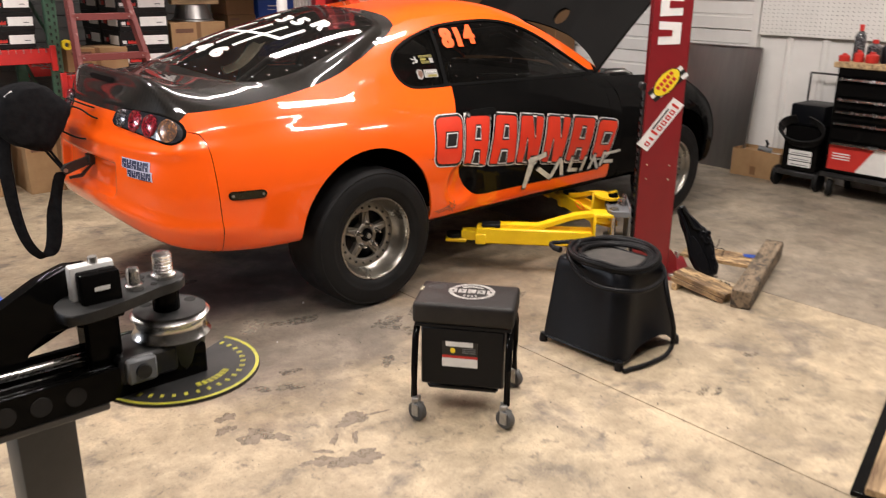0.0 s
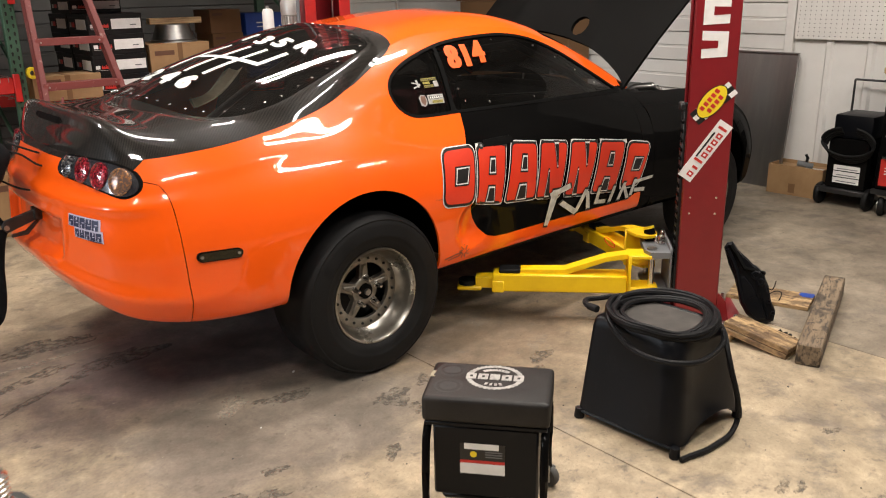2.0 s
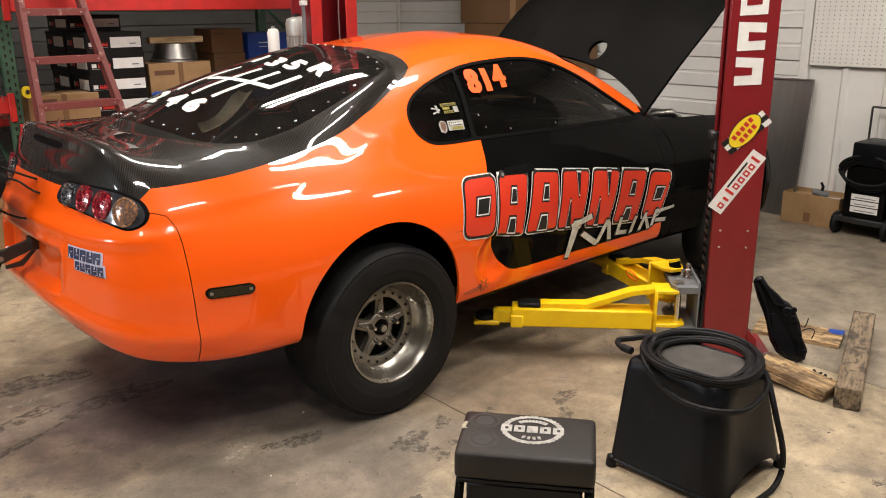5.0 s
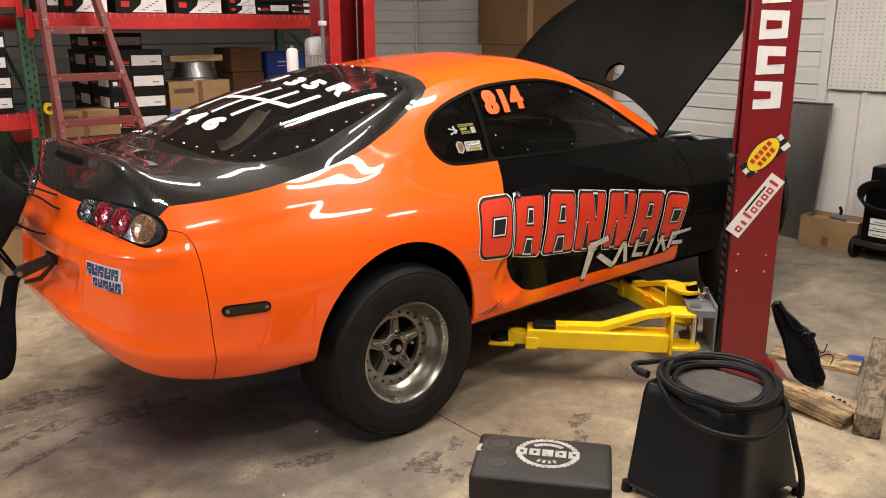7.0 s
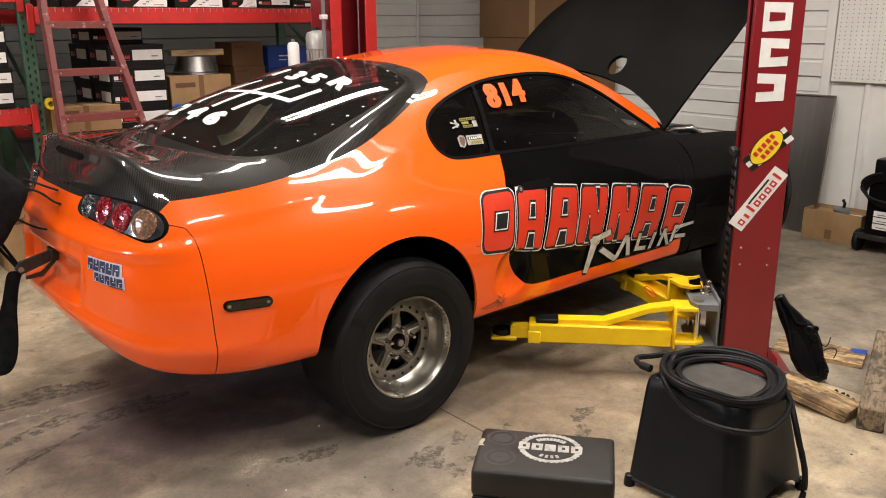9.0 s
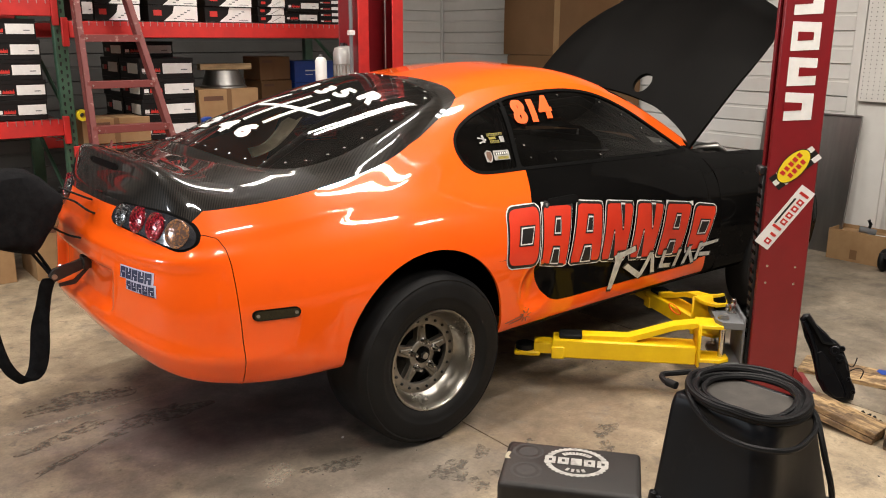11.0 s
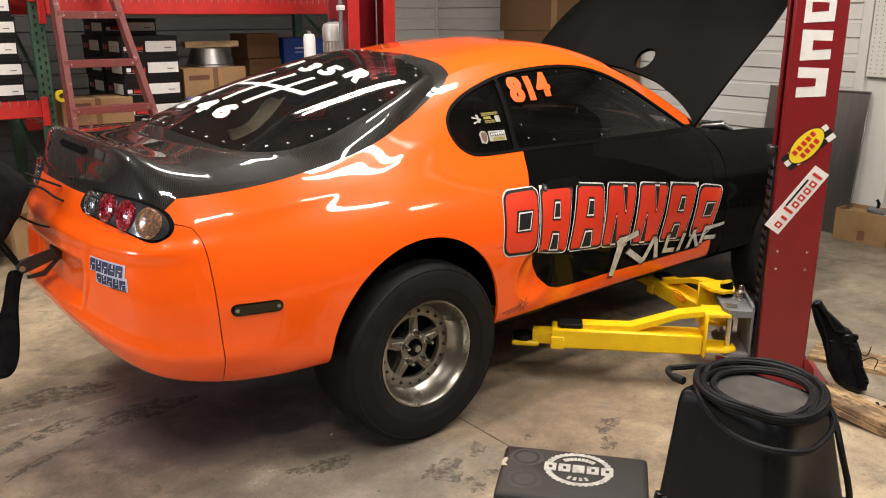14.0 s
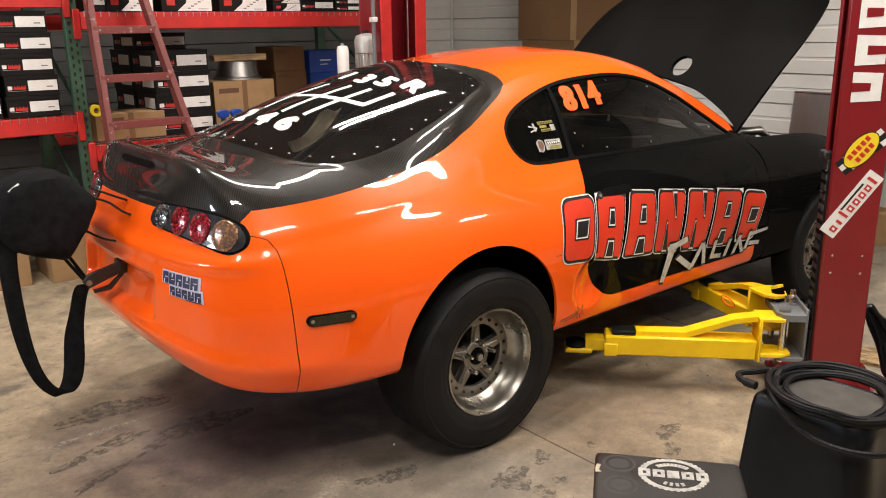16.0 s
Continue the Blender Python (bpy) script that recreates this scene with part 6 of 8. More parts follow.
# Power unit on the far column.
unit = thing("power_unit", "silver electric hydraulic motor on the lift column", "motor", m=pose(-0.02, 0, 0.018))
part("mount", box((1.00, 1.50, 1.20), (1.34, 1.56, 1.26), 0.004), STEEL, unit)
part("motor_body", lathe([(0.0005, 1.20), (0.060, 1.20), (0.066, 1.24), (0.066, 1.39), (0.078, 1.395), (0.080, 1.47), (0.070, 1.50), (0.03, 1.515), (0.0005, 1.517)], 36, pose(1.185, 1.60, 0)), CASTGREY, unit)
for k in range(20):
    t = 2 * math.pi * k / 20
    part("fin", box((0.064, -0.003, 1.26), (0.078, 0.003, 1.39), 0.001, pose(1.185, 1.60, 0, rz=math.degrees(t))), CASTGREY, unit)
part("cap", bm_cyl(cyl((1.17, 1.60, 1.51), (1.17, 1.60, 1.535), 0.018, n=12), (1.205, 1.60, 1.51), (1.205, 1.60, 1.53), 0.012, n=12), DARKSTEEL, unit)
part("reservoir", lathe([(0.0005, 1.22), (0.036, 1.22), (0.038, 1.25), (0.038, 1.42), (0.030, 1.44), (0.0005, 1.445)], 28, pose(0.985, 1.58, 0)), WHITE, unit)
part("reservoir_cap", cyl((0.985, 1.58, 1.44), (0.985, 1.58, 1.46), 0.012, n=10), STEEL, unit)
part("pipe", tube([(1.155, 1.47, 0.1), (1.155, 1.47, 2.6)], 0.013, 10), GREYPAINT, unit)
part("pipe_clip", box((1.135, 1.45, 1.585), (1.176, 1.49, 1.615), 0.003), WHITE, unit)

# ---- storage rack ----
rack = thing("storage_rack", "red and green steel pallet rack loaded with boxes", "rack")
for x in (-0.40, 1.95, -2.85):
    for y in (2.50, 3.46):
        u = part("upright", box((x - 0.040, y, 0), (x + 0.040, y + 0.055, 3.3), 0.004), GREENUP, rack, "green steel upright with punched slots")
        if y < 3 and x < 0 and x > -1:
            for k in range(40):
                for sx in (-0.017, 0.017):
                    z = 0.30 + 0.0508 * k + (0.0254 if sx > 0 else 0)
                    part("slot", prism([(-0.006, -0.004), (-0.003, -0.016), (0.003, -0.016), (0.006, -0.004), (0.007, 0.006), (0, 0.011), (-0.007, 0.006)], 0.0015, pose(x + sx, y - 0.0004, z, 90)), INTERIOR, u, smooth=False)
    for z in (0.4, 1.1, 1.9, 2.7):
        part("brace", tube([(x, 2.55, z), (x, 3.46, z + 0.55)], 0.014, 6), GREENUP, rack)
for x0, x1, zs in ((-0.355, 1.905, (0.865, 1.685, 2.55)), (-2.805, -0.445, (1.065, 1.815, 2.6))):
    for z in zs:
        for y in (2.478, 3.475):
            part("beam", box((x0, y, z - 0.105), (x1, y + 0.045, z), 0.005), REDBEAM, rack, "red steel shelf beam")
        part("beam_step", box((x0, 2.523, z - 0.045), (x1, 2.545, z - 0.018), 0.002), REDBEAM, rack)
        for xe in (x0, x1):
            xs = -0.040 if xe == x0 else 0.0
            part("end_connector", box((xe + xs, 2.470, z - 0.16), (xe + xs + 0.04, 2.500, z + 0.02), 0.004), REDBEAM, rack)
        bm = bmesh.new()
        for k in range(int((x1 - x0) / 0.05)):
            xx = x0 + 0.03 + 0.05 * k
            bm_box(bm, (xx - 0.0025, 2.474, z + 0.001), (xx + 0.0025, 3.50, z + 0.006))
            bm_box(bm, (xx - 0.0025, 2.474, z - 0.028), (xx + 0.0025, 2.478, z + 0.001))
        for yy in (2.60, 2.85, 3.10, 3.35):
            bm_box(bm, (x0, yy - 0.003, z - 0.005), (x1, yy + 0.003, z + 0.001))
        tagged(part("wire_deck", bm, STEEL, rack, smooth=False), kind="stuff")

GROUP = "boxes on the storage rack"


def carton(x, y, z, w, d, h, material=BOXBLACK, label="black carton with a white label on the rack", turn=0.0, kind=None, name="carton", side=False):
    """A closed carton with its front at -y: body, lid flap, and the printed patches of its kind."""
    c = thing(name, label, "box", GROUP, pose(x, y, z, rz=turn))
    part("body", box((0, 0, 0), (w, d, h), 0.003), material, c)
    if kind in ("black", "black_logo"):
        part("lid_edge", box((-0.002, -0.002, h * 0.82), (w + 0.002, d + 0.002, h + 0.0015), 0.002), material, c)
        part("label_patch", box((w * 0.42, -0.0032, h * 0.26), (w * 0.97, -0.002, h * 0.76), 0), WHITE, c, "white label")
        part("label_line", box((w * 0.76, -0.0042, h * 0.42), (w * 0.88, -0.0032, h * 0.47), 0), GREYPAINT, c)
        part("logo_mark", box((w * 0.04, -0.0032, h * 0.34), (w * 0.12, -0.002, h * 0.52), 0), WHITE, c)
        part("logo_mark", prism([(w * 0.14, h * 0.34), (w * 0.37, h * 0.34)] + [(w * (0.375 - 0.011 * q), h * (0.56 if q % 6 == 1 else (0.50 if q % 3 else 0.40))) for q in range(21)], 0.0012, pose(0, -0.002, 0, 90)), REDPRINT, c, smooth=False)
        part("logo_line", box((w * 0.04, -0.0032, h * 0.27), (w * 0.37, -0.002, h * 0.29), 0), GREYWHITE, c)
        if side:
            part("side_label", box((-0.0032, d * 0.08, h * 0.26), (-0.002, d * 0.58, h * 0.76), 0), WHITE, c, "white label")
            part("side_mark", box((-0.0032, d * 0.66, h * 0.36), (-0.002, d * 0.80, h * 0.60), 0), REDPRINT, c)
            part("side_mark", box((-0.0032, d * 0.82, h * 0.36), (-0.002, d * 0.90, h * 0.60), 0), GREYWHITE, c)
    elif kind == "white":
        part("print_field", prism([(w * 0.30, h * 0.02), (w * 0.99, h * 0.02), (w * 0.99, h * 0.97), (w * 0.52, h * 0.97), (w * 0.48, h * 0.5)], 0.0012, pose(0, -0.001, 0, 90)), WHITE, c, "white printed field")
        part("logo_mark", box((w * 0.10, -0.0030, h * 0.35), (w * 0.26, -0.0018, h * 0.70), 0), REDPRINT, c)
        for k in range(5):
            part("sketch_line", box((w * (0.50 + 0.07 * k), -0.0034, h * (0.15 + 0.13 * k)), (w * (0.56 + 0.07 * k), -0.0024, h * (0.22 + 0.13 * k)), 0), GREYPAINT, c)
        part("text_line", box((w * 0.72, -0.0034, h * 0.12), (w * 0.92, -0.0024, h * 0.16), 0), GREYPAINT, c)
    elif kind == "kraft":
        part("tape", box((w * 0.46, -0.0012, 0.002), (w * 0.54, 0.0, h), 0), KRAFT, c)
        part("tape_top", box((w * 0.46, 0, h), (w * 0.54, d, h + 0.001), 0), KRAFT, c)
        part("stamp", box((w * 0.08, -0.0014, h * 0.75), (w * 0.40, -0.0002, h * 0.85), 0), BROWNPRINT, c)
    return c


rng = random.Random(3)
# Left bay: a tall stack, and more behind it.
for k in range(5):
    carton(-0.825 - 0.004 * k + 0.010 * (k % 2), 2.50 + rng.uniform(0, 0.01), 1.071 + 0.1245 * k, 0.30, 0.42, 0.1235, kind="black", turn=rng.uniform(-1, 1))
    carton(-1.15 + rng.uniform(-0.005, 0.005), 2.51, 1.071 + 0.1245 * k, 0.30, 0.42, 0.1235, kind="black", turn=rng.uniform(-1, 1))
# Right bay, lower shelf.
SH = 0.872
for k in range(4):
    carton(0.125 + rng.uniform(-0.006, 0.006), 2.62, SH + 0.142 * k, 0.39, 0.40, 0.141, kind="black", turn=rng.uniform(-1.2, 1.2), side=True)
    carton(0.120 + rng.uniform(-0.006, 0.006), 3.04, SH + 0.142 * k, 0.39, 0.40, 0.141, kind="black", turn=rng.uniform(-1.2, 1.2), side=True)
carton(0.105, 2.88, SH + 0.569, 0.37, 0.40, 0.112, kind="black", turn=2, side=True)
carton(-0.30, 2.60, SH, 0.46, 0.30, 0.172, CARD, "open brown cardboard box on the rack", kind="kraft", name="cardboard_box")
carton(0.556, 2.66, SH, 0.478, 0.38, 0.338, CARD, "brown cardboard box on the rack", kind="kraft", name="cardboard_box")
for k in range(3):
    carton(1.21 - 0.01 * (k == 2), 2.95, SH + 0.188 * k, 0.275, 0.3, 0.186, KRAFT, "small brown carton on the rack", kind="kraft", name="cardboard_box")
for k in range(3):
    b = carton(1.50, 2.92, SH + 0.176 * k, 0.37, 0.3, 0.174, BLUE, "blue carton with small print on the rack", name="blue_carton")
    part("text_line", box((0.10, -0.0014, 0.09), (0.20, -0.0002, 0.10), 0), WHITE, b)
    part("text_line", box((0.10, -0.0014, 0.06), (0.17, -0.0002, 0.066), 0), WHITE, b)
tin = thing("metal_pan", "dull silver metal bellhousing shape on a box", "metal pan", GROUP, pose(0.835, 2.85, SH + 0.340))
part("shell", lathe([(0.178, 0.0), (0.176, 0.012), (0.160, 0.020), (0.126, 0.128), (0.118, 0.133), (0.110, 0.128), (0.110, 0.0)], 36), GALV, tin)
lumber = thing("wood_offcut", "short pine offcut lying on the metal pan", "wood", GROUP, pose(0.64, 2.80, SH + 0.474, 0, 0, -6))
part("board", box((0, 0, 0), (0.40, 0.09, 0.045), 0.003), WOOD, lumber)
for x in (0.50, 0.60):
    cl = thing("clamp", "blue plastic spring clamp", "clamp", "blue clamps", pose(x, 2.47, SH + 0.004))
    part("stem", box((0.02, 0.015, 0), (0.05, 0.04, 0.10), 0.006), DARKSTEEL, cl)
    part("jaw", prism([(0, 0.10), (0.03, 0.088), (0.075, 0.10), (0.085, 0.13), (0.065, 0.15), (0.02, 0.152), (-0.008, 0.135)], 0.035, pose(0, 0.045, 0, 90), 0.006), BLUE, cl)
tape = thing("tape_roll", "yellow tape roll end beside the upright", "tape roll", m=pose(-0.315, 2.545, SH + 0.172))
part("roll", lathe([(0.018, 0.0), (0.036, 0.0), (0.038, 0.004), (0.038, 0.045), (0.036, 0.049), (0.018, 0.049), (0.018, 0.0)], 28, pose(0, 0, 0.038, 90)), YELLOWPRINT, tape)
# Right bay, upper shelf: white and black printed cartons.
SU = 1.692
x = -0.30
for w, h, kd, n in ((0.12, 0.15, "black", 1), (0.30, 0.105, "white", 3), (0.03, 0.20, "kraft", 1), (0.35, 0.105, "white", 3), (0.03, 0.20, "kraft", 1), (0.36, 0.105, "white", 3), (0.03, 0.24, "kraft", 1), (0.22, 0.055, "white", 3), (0.28, 0.085, "black", 3), (0.26, 0.045, "black", 5)):
    for k in range(n):
        carton(x + rng.uniform(-0.004, 0.004), 2.52 + (0.14 if kd == "kraft" else rng.uniform(0, 0.02)), SU + k * (h + 0.0015), w, 0.36, h, CARD if kd == "kraft" else BOXBLACK,
               "brown cardboard divider carton" if kd == "kraft" else ("black and white printed carton on the rack" if kd == "white" else "black carton with a white label on the rack"), kind=kd if kd != "kraft" else None)
    x += w + 0.012
for k in range(3):
    carton(-0.86 + 0.004 * k, 2.54, 1.822 + 0.1245 * k, 0.36, 0.4, 0.1235, kind="black")
# Floor boxes below the rack.
carton(-0.70, 2.535, 0, 0.48, 0.42, 0.42, CARD, "brown cardboard box on the floor under the rack", kind="kraft", name="cardboard_box")
carton(-1.26, 2.60, 0, 0.45, 0.42, 0.36, CARD, "brown cardboard box on the floor under the rack", kind="kraft", name="cardboard_box")
# Added sheet over the white wall; its grey holds the rack's shade.
back = structure("wall_rack", box((-2.9, 4.54, 0), (3.25, 4.58, 3.3)), REARWALL, "ribbed metal wall behind the rack, coloured grey for the rack's shade")
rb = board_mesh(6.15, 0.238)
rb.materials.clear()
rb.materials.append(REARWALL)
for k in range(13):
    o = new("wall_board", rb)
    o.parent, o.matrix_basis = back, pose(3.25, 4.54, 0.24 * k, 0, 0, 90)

# ---- step ladder ----
lad = thing("step_ladder", "worn red fibreglass step ladder leaning on the rack", "ladder")


def rail(side, z):
    x = (-0.345 - 0.021 * (1.749 - z)) if side == 0 else (-0.011 + 0.185 * (1.75 - z))
    return Vector((x, 2.13 + 0.20 * (z - 0.9), z))


for sd in (0, 1):
    a, b = rail(sd, 0.0), rail(sd, 2.25)
    d = (b - a).normalized()
    m = Matrix.Translation(a) @ Matrix((Vector((1, 0, -d.x / d.z)).normalized(), d.cross(Vector((1, 0, -d.x / d.z)).normalized()), d)).transposed().to_4x4()
    bm = box((-0.020, -0.038, 0), (-0.014, 0.038, (b - a).length), 0.001, m)
    for yy in (-0.038, 0.032):
        bm_box(bm, (-0.020, yy, 0), (0.018, yy + 0.006, (b - a).length), 0.001, m)
    part("side_rail", bm, LADDER, lad)
    part("rear_leg", tube([rail(sd, 0.05) + Vector((0.03, 0.16, 0)), rail(sd, 2.2) + Vector((0.02, 0.05, 0))], 0.016, 8), LADDER, lad)
for z in (0.23, 0.50, 0.77, 1.04, 1.315, 1.60, 1.87):
    a, b = rail(0, z), rail(1, z)
    bm = box((a.x - 0.006, a.y - 0.04, z - 0.006), (b.x + 0.006, a.y + 0.042, z), 0.002)
    bm_box(bm, (a.x - 0.006, a.y - 0.044, z - 0.045), (b.x + 0.006, a.y - 0.038, z), 0.002)
    st = part("step", bm, LADDER, lad)
    for xx in (a.x + 0.03, b.x - 0.03):
        part("rivet", cyl((xx, a.y - 0.0435, z - 0.024), (xx, a.y - 0.048, z - 0.024), 0.006, n=8), STEEL, st)
part("brace", tube([rail(0, 0.62) + Vector((0.02, -0.03, 0)), rail(0, 0.95) + Vector((0.10, -0.03, 0))], 0.008, 6), LADDER, lad)
part("top_cap", box((rail(0, 2.25).x - 0.03, rail(0, 2.25).y - 0.07, 2.25), (rail(1, 2.25).x + 0.06, rail(0, 2.25).y + 0.12, 2.30), 0.01), LADDER, lad)

# ---- tall cardboard against the front wall ----
for nm, z0, z1, y0, y1 in (("cardboard_carton", 0.0, 1.425, 1.62, 3.10), ("cardboard_carton", 1.427, 2.55, 1.66, 3.16)):
    c = thing(nm, "tall flat brown carton against the white wall", "box", "tall cartons by the wall", pose(4.06, y0, z0))
    part("body", box((0, 0, 0), (0.30, y1 - y0, z1 - z0), 0.004), KRAFT, c)
    part("tape", box((-0.001, (y1 - y0) * 0.48, 0), (0.0, (y1 - y0) * 0.53, z1 - z0), 0), CARD, c)
# ---- things on the floor round the post ----
stool = thing("step_stool", "black moulded plastic step stool with open sides", "stool")
FOOT = [(0.320, -1.700), (0.340, -2.130), (0.775, -2.122), (0.755, -1.680)]
TOP = [(0.392, -1.705), (0.405, -2.062), (0.705, -2.055), (0.692, -1.715)]
TOPZ = 0.402


def taper(i, f):
    return Vector((*FOOT[i % 4], 0)).lerp(Vector((*TOP[i % 4], TOPZ)), f)


def stool_ring(f, r0, inset, z=None):
    """The outline at the share f of the height: straight sides between rounded posts, one of them broad."""
    pts, c = [], [taper(i, f) for i in range(4)]
    mid = sum(c, Vector()) / 4
    for i in range(4):
        a, b = (c[i - 1] - c[i]).normalized(), (c[(i + 1) % 4] - c[i]).normalized()
        p = c[i] + (mid - c[i]).normalized() * inset * 1.4
        r, rn = (r0 * (0.9 if k == 1 else 0.28) for k in (i, (i + 1) % 4))
        for k in range(9):
            u = k / 8
            q = (p + a * r) * (1 - u) ** 2 + p * 2 * u * (1 - u) + (p + b * r) * u**2
            pts.append(q)
        for k in range(1, 6):
            nxt = c[(i + 1) % 4] + (mid - c[(i + 1) % 4]).normalized() * inset * 1.4
            pts.append((p + b * r).lerp(nxt - b * rn, k / 6))
    return [Vector((p.x, p.y, p.z if z is None else z)) for p in pts]


bm = bmesh.new()
rows = []
for f, r, inset, z in ((0.065, 0.075, 0.004, None), (0.07, 0.075, 0.0, None), (0.30, 0.075, 0.0, None), (0.55, 0.075, 0.0, None), (0.80, 0.075, 0.0, None), (0.90, 0.078, 0.0, None), (0.965, 0.080, 0.002, None), (0.99, 0.082, 0.006, None), (1.0, 0.085, 0.014, TOPZ), (1.0, 0.080, 0.024, TOPZ - 0.002), (1.0, 0.080, 0.028, TOPZ - 0.005), (1.0, 0.05, 0.15, TOPZ - 0.005)):
    rows.append([bm.verts.new(p) for p in stool_ring(f, r, inset, z)])
# Arched openings low in two opposite sides, and panels pressed in between the posts.
for side in range(4):
    for k in range(5):
        n = side * 14 + 9 + k
        arch = math.sin(math.pi * (k + 1) / 6) ** 0.6
        for row in rows[:2]:
            row[n].co.z += (0.055 if side in (1, 3) else 0.0) * arch
        for row, press in zip(rows[2:6], (0.010, 0.012, 0.012, 0.006)):
            m = Vector((0.55, -1.91, row[n].co.z)) - row[n].co
            row[n].co += m.normalized() * press * arch
for a, b in zip(rows, rows[1:]):
    for k in range(len(a)):
        q = (k + 1) % len(a)
        bm.faces.new((a[k], a[q], b[q], b[k]))
bm.faces.new(rows[-1])
part("shell", bm, PLASTIC, stool, "black moulded tapered shell", angle=50)
for i in range(4):
    out = (taper(i, 0) - Vector((0.55, -1.91, 0))).normalized()
    part("foot", lathe([(0.0005, 0.0), (0.018, 0.0), (0.020, 0.004), (0.019, 0.016), (0.016, 0.040), (0.0005, 0.044)], 18, Matrix.Translation(taper(i, 0) - out * 0.012)), PLASTIC, stool)
    if i in (0, 2):
        part("lower_rim", tube([taper(i, 0.075).lerp(taper(i + 1, 0.075), u) for u in (0.04, 0.5, 0.96)], 0.006, 8), PLASTIC, stool)
part("tread", prism([(p.x, p.y) for p in stool_ring(1.0, 0.075, 0.030)], 0.003, pose(0, 0, TOPZ - 0.0045), 0.0008), TREAD, stool, "grey-brown worn tread pad")

# Coiled hose on the stool.
hose = thing("coiled_hose", "black braided hose coiled on the step stool", "hose")
pts = [(0.417, -1.700, 0.418), (0.425, -1.645, 0.418), (0.455, -1.618, 0.420), (0.500, -1.640, 0.421), (0.560, -1.672, 0.421)]
wob = random.Random(8)
ph = [wob.uniform(-1, 1) for _ in range(10)]
# Laps on the tread, from the outer ring inwards and out again, each resting on the last.
RADII = (0.198, 0.190, 0.176, 0.150, 0.160, 0.184, 0.200)
for k in range(2, 6 * 40):
    turn = k / 40
    lap, f = int(turn), turn - int(turn)
    f2 = f * f * (3 - 2 * f)
    t = radians(95) - 2 * math.pi * turn
    r = RADII[lap] * (1 - f2) + RADII[lap + 1] * f2
    cx = 0.556 + 0.010 * (ph[lap] * (1 - f2) + ph[lap + 1] * f2)
    cy = -1.896 + 0.010 * (ph[lap + 2] * (1 - f2) + ph[lap + 3] * f2)
    dx, dy = r * 1.02 * math.cos(t), r * math.sin(t)
    over = max(0.0, -(dx * 0.35 + dy * 0.94) - 0.12)
    pts.append((cx + dx, cy + dy, TOPZ + 0.014 + (0.016 if lap in (1, 5) else 0.002) + 0.004 * math.sin(2 * t + lap) - 0.35 * over))
# The last lap slips off the front of the stool, then the end runs down to the floor.
pts += [(0.66, -1.75, 0.424), (0.56, -1.700, 0.424), (0.44, -1.735, 0.422), (0.375, -1.80, 0.402), (0.352, -1.88, 0.362), (0.338, -1.99, 0.345), (0.358, -2.072, 0.345), (0.42, -2.118, 0.338), (0.54, -2.118, 0.328), (0.645, -2.098, 0.338), (0.715, -2.03, 0.372), (0.735, -1.96, 0.395), (0.725, -2.02, 0.372),
        (0.672, -2.090, 0.350), (0.632, -2.145, 0.260), (0.648, -2.176, 0.130), (0.648, -2.176, 0.040), (0.600, -2.180, 0.014), (0.53, -2.182, 0.013), (0.45, -2.178, 0.013), (0.39, -2.165, 0.013), (0.335, -2.155, 0.013)]
allp = [Vector(p) for p in pts]
kn = np.cumsum([0] + [max((b - a).length, 0.004) for a, b in zip(allp, allp[1:])])
kn = kn / kn[-1]
path = spline(kn, np.array([tuple(p) for p in allp]), np.linspace(0, 1, 760))
bm = tube([tuple(p) for p in path], 0.0103, 16)
bm.verts.ensure_lookup_table()
# Grooves run along the cover of the hose.
for k, v in enumerate(bm.verts):
    if k % 2 and k // 16 < len(path):
        v.co = v.co.lerp(Vector(path[k // 16]), 0.14)
part("tube", bm, HOSE, hose, angle=25)
part("end_cap", cyl(tuple(path[0] + (path[0] - path[4]) * 0.1), tuple(path[3]), 0.014, n=12), RUBBER, hose)

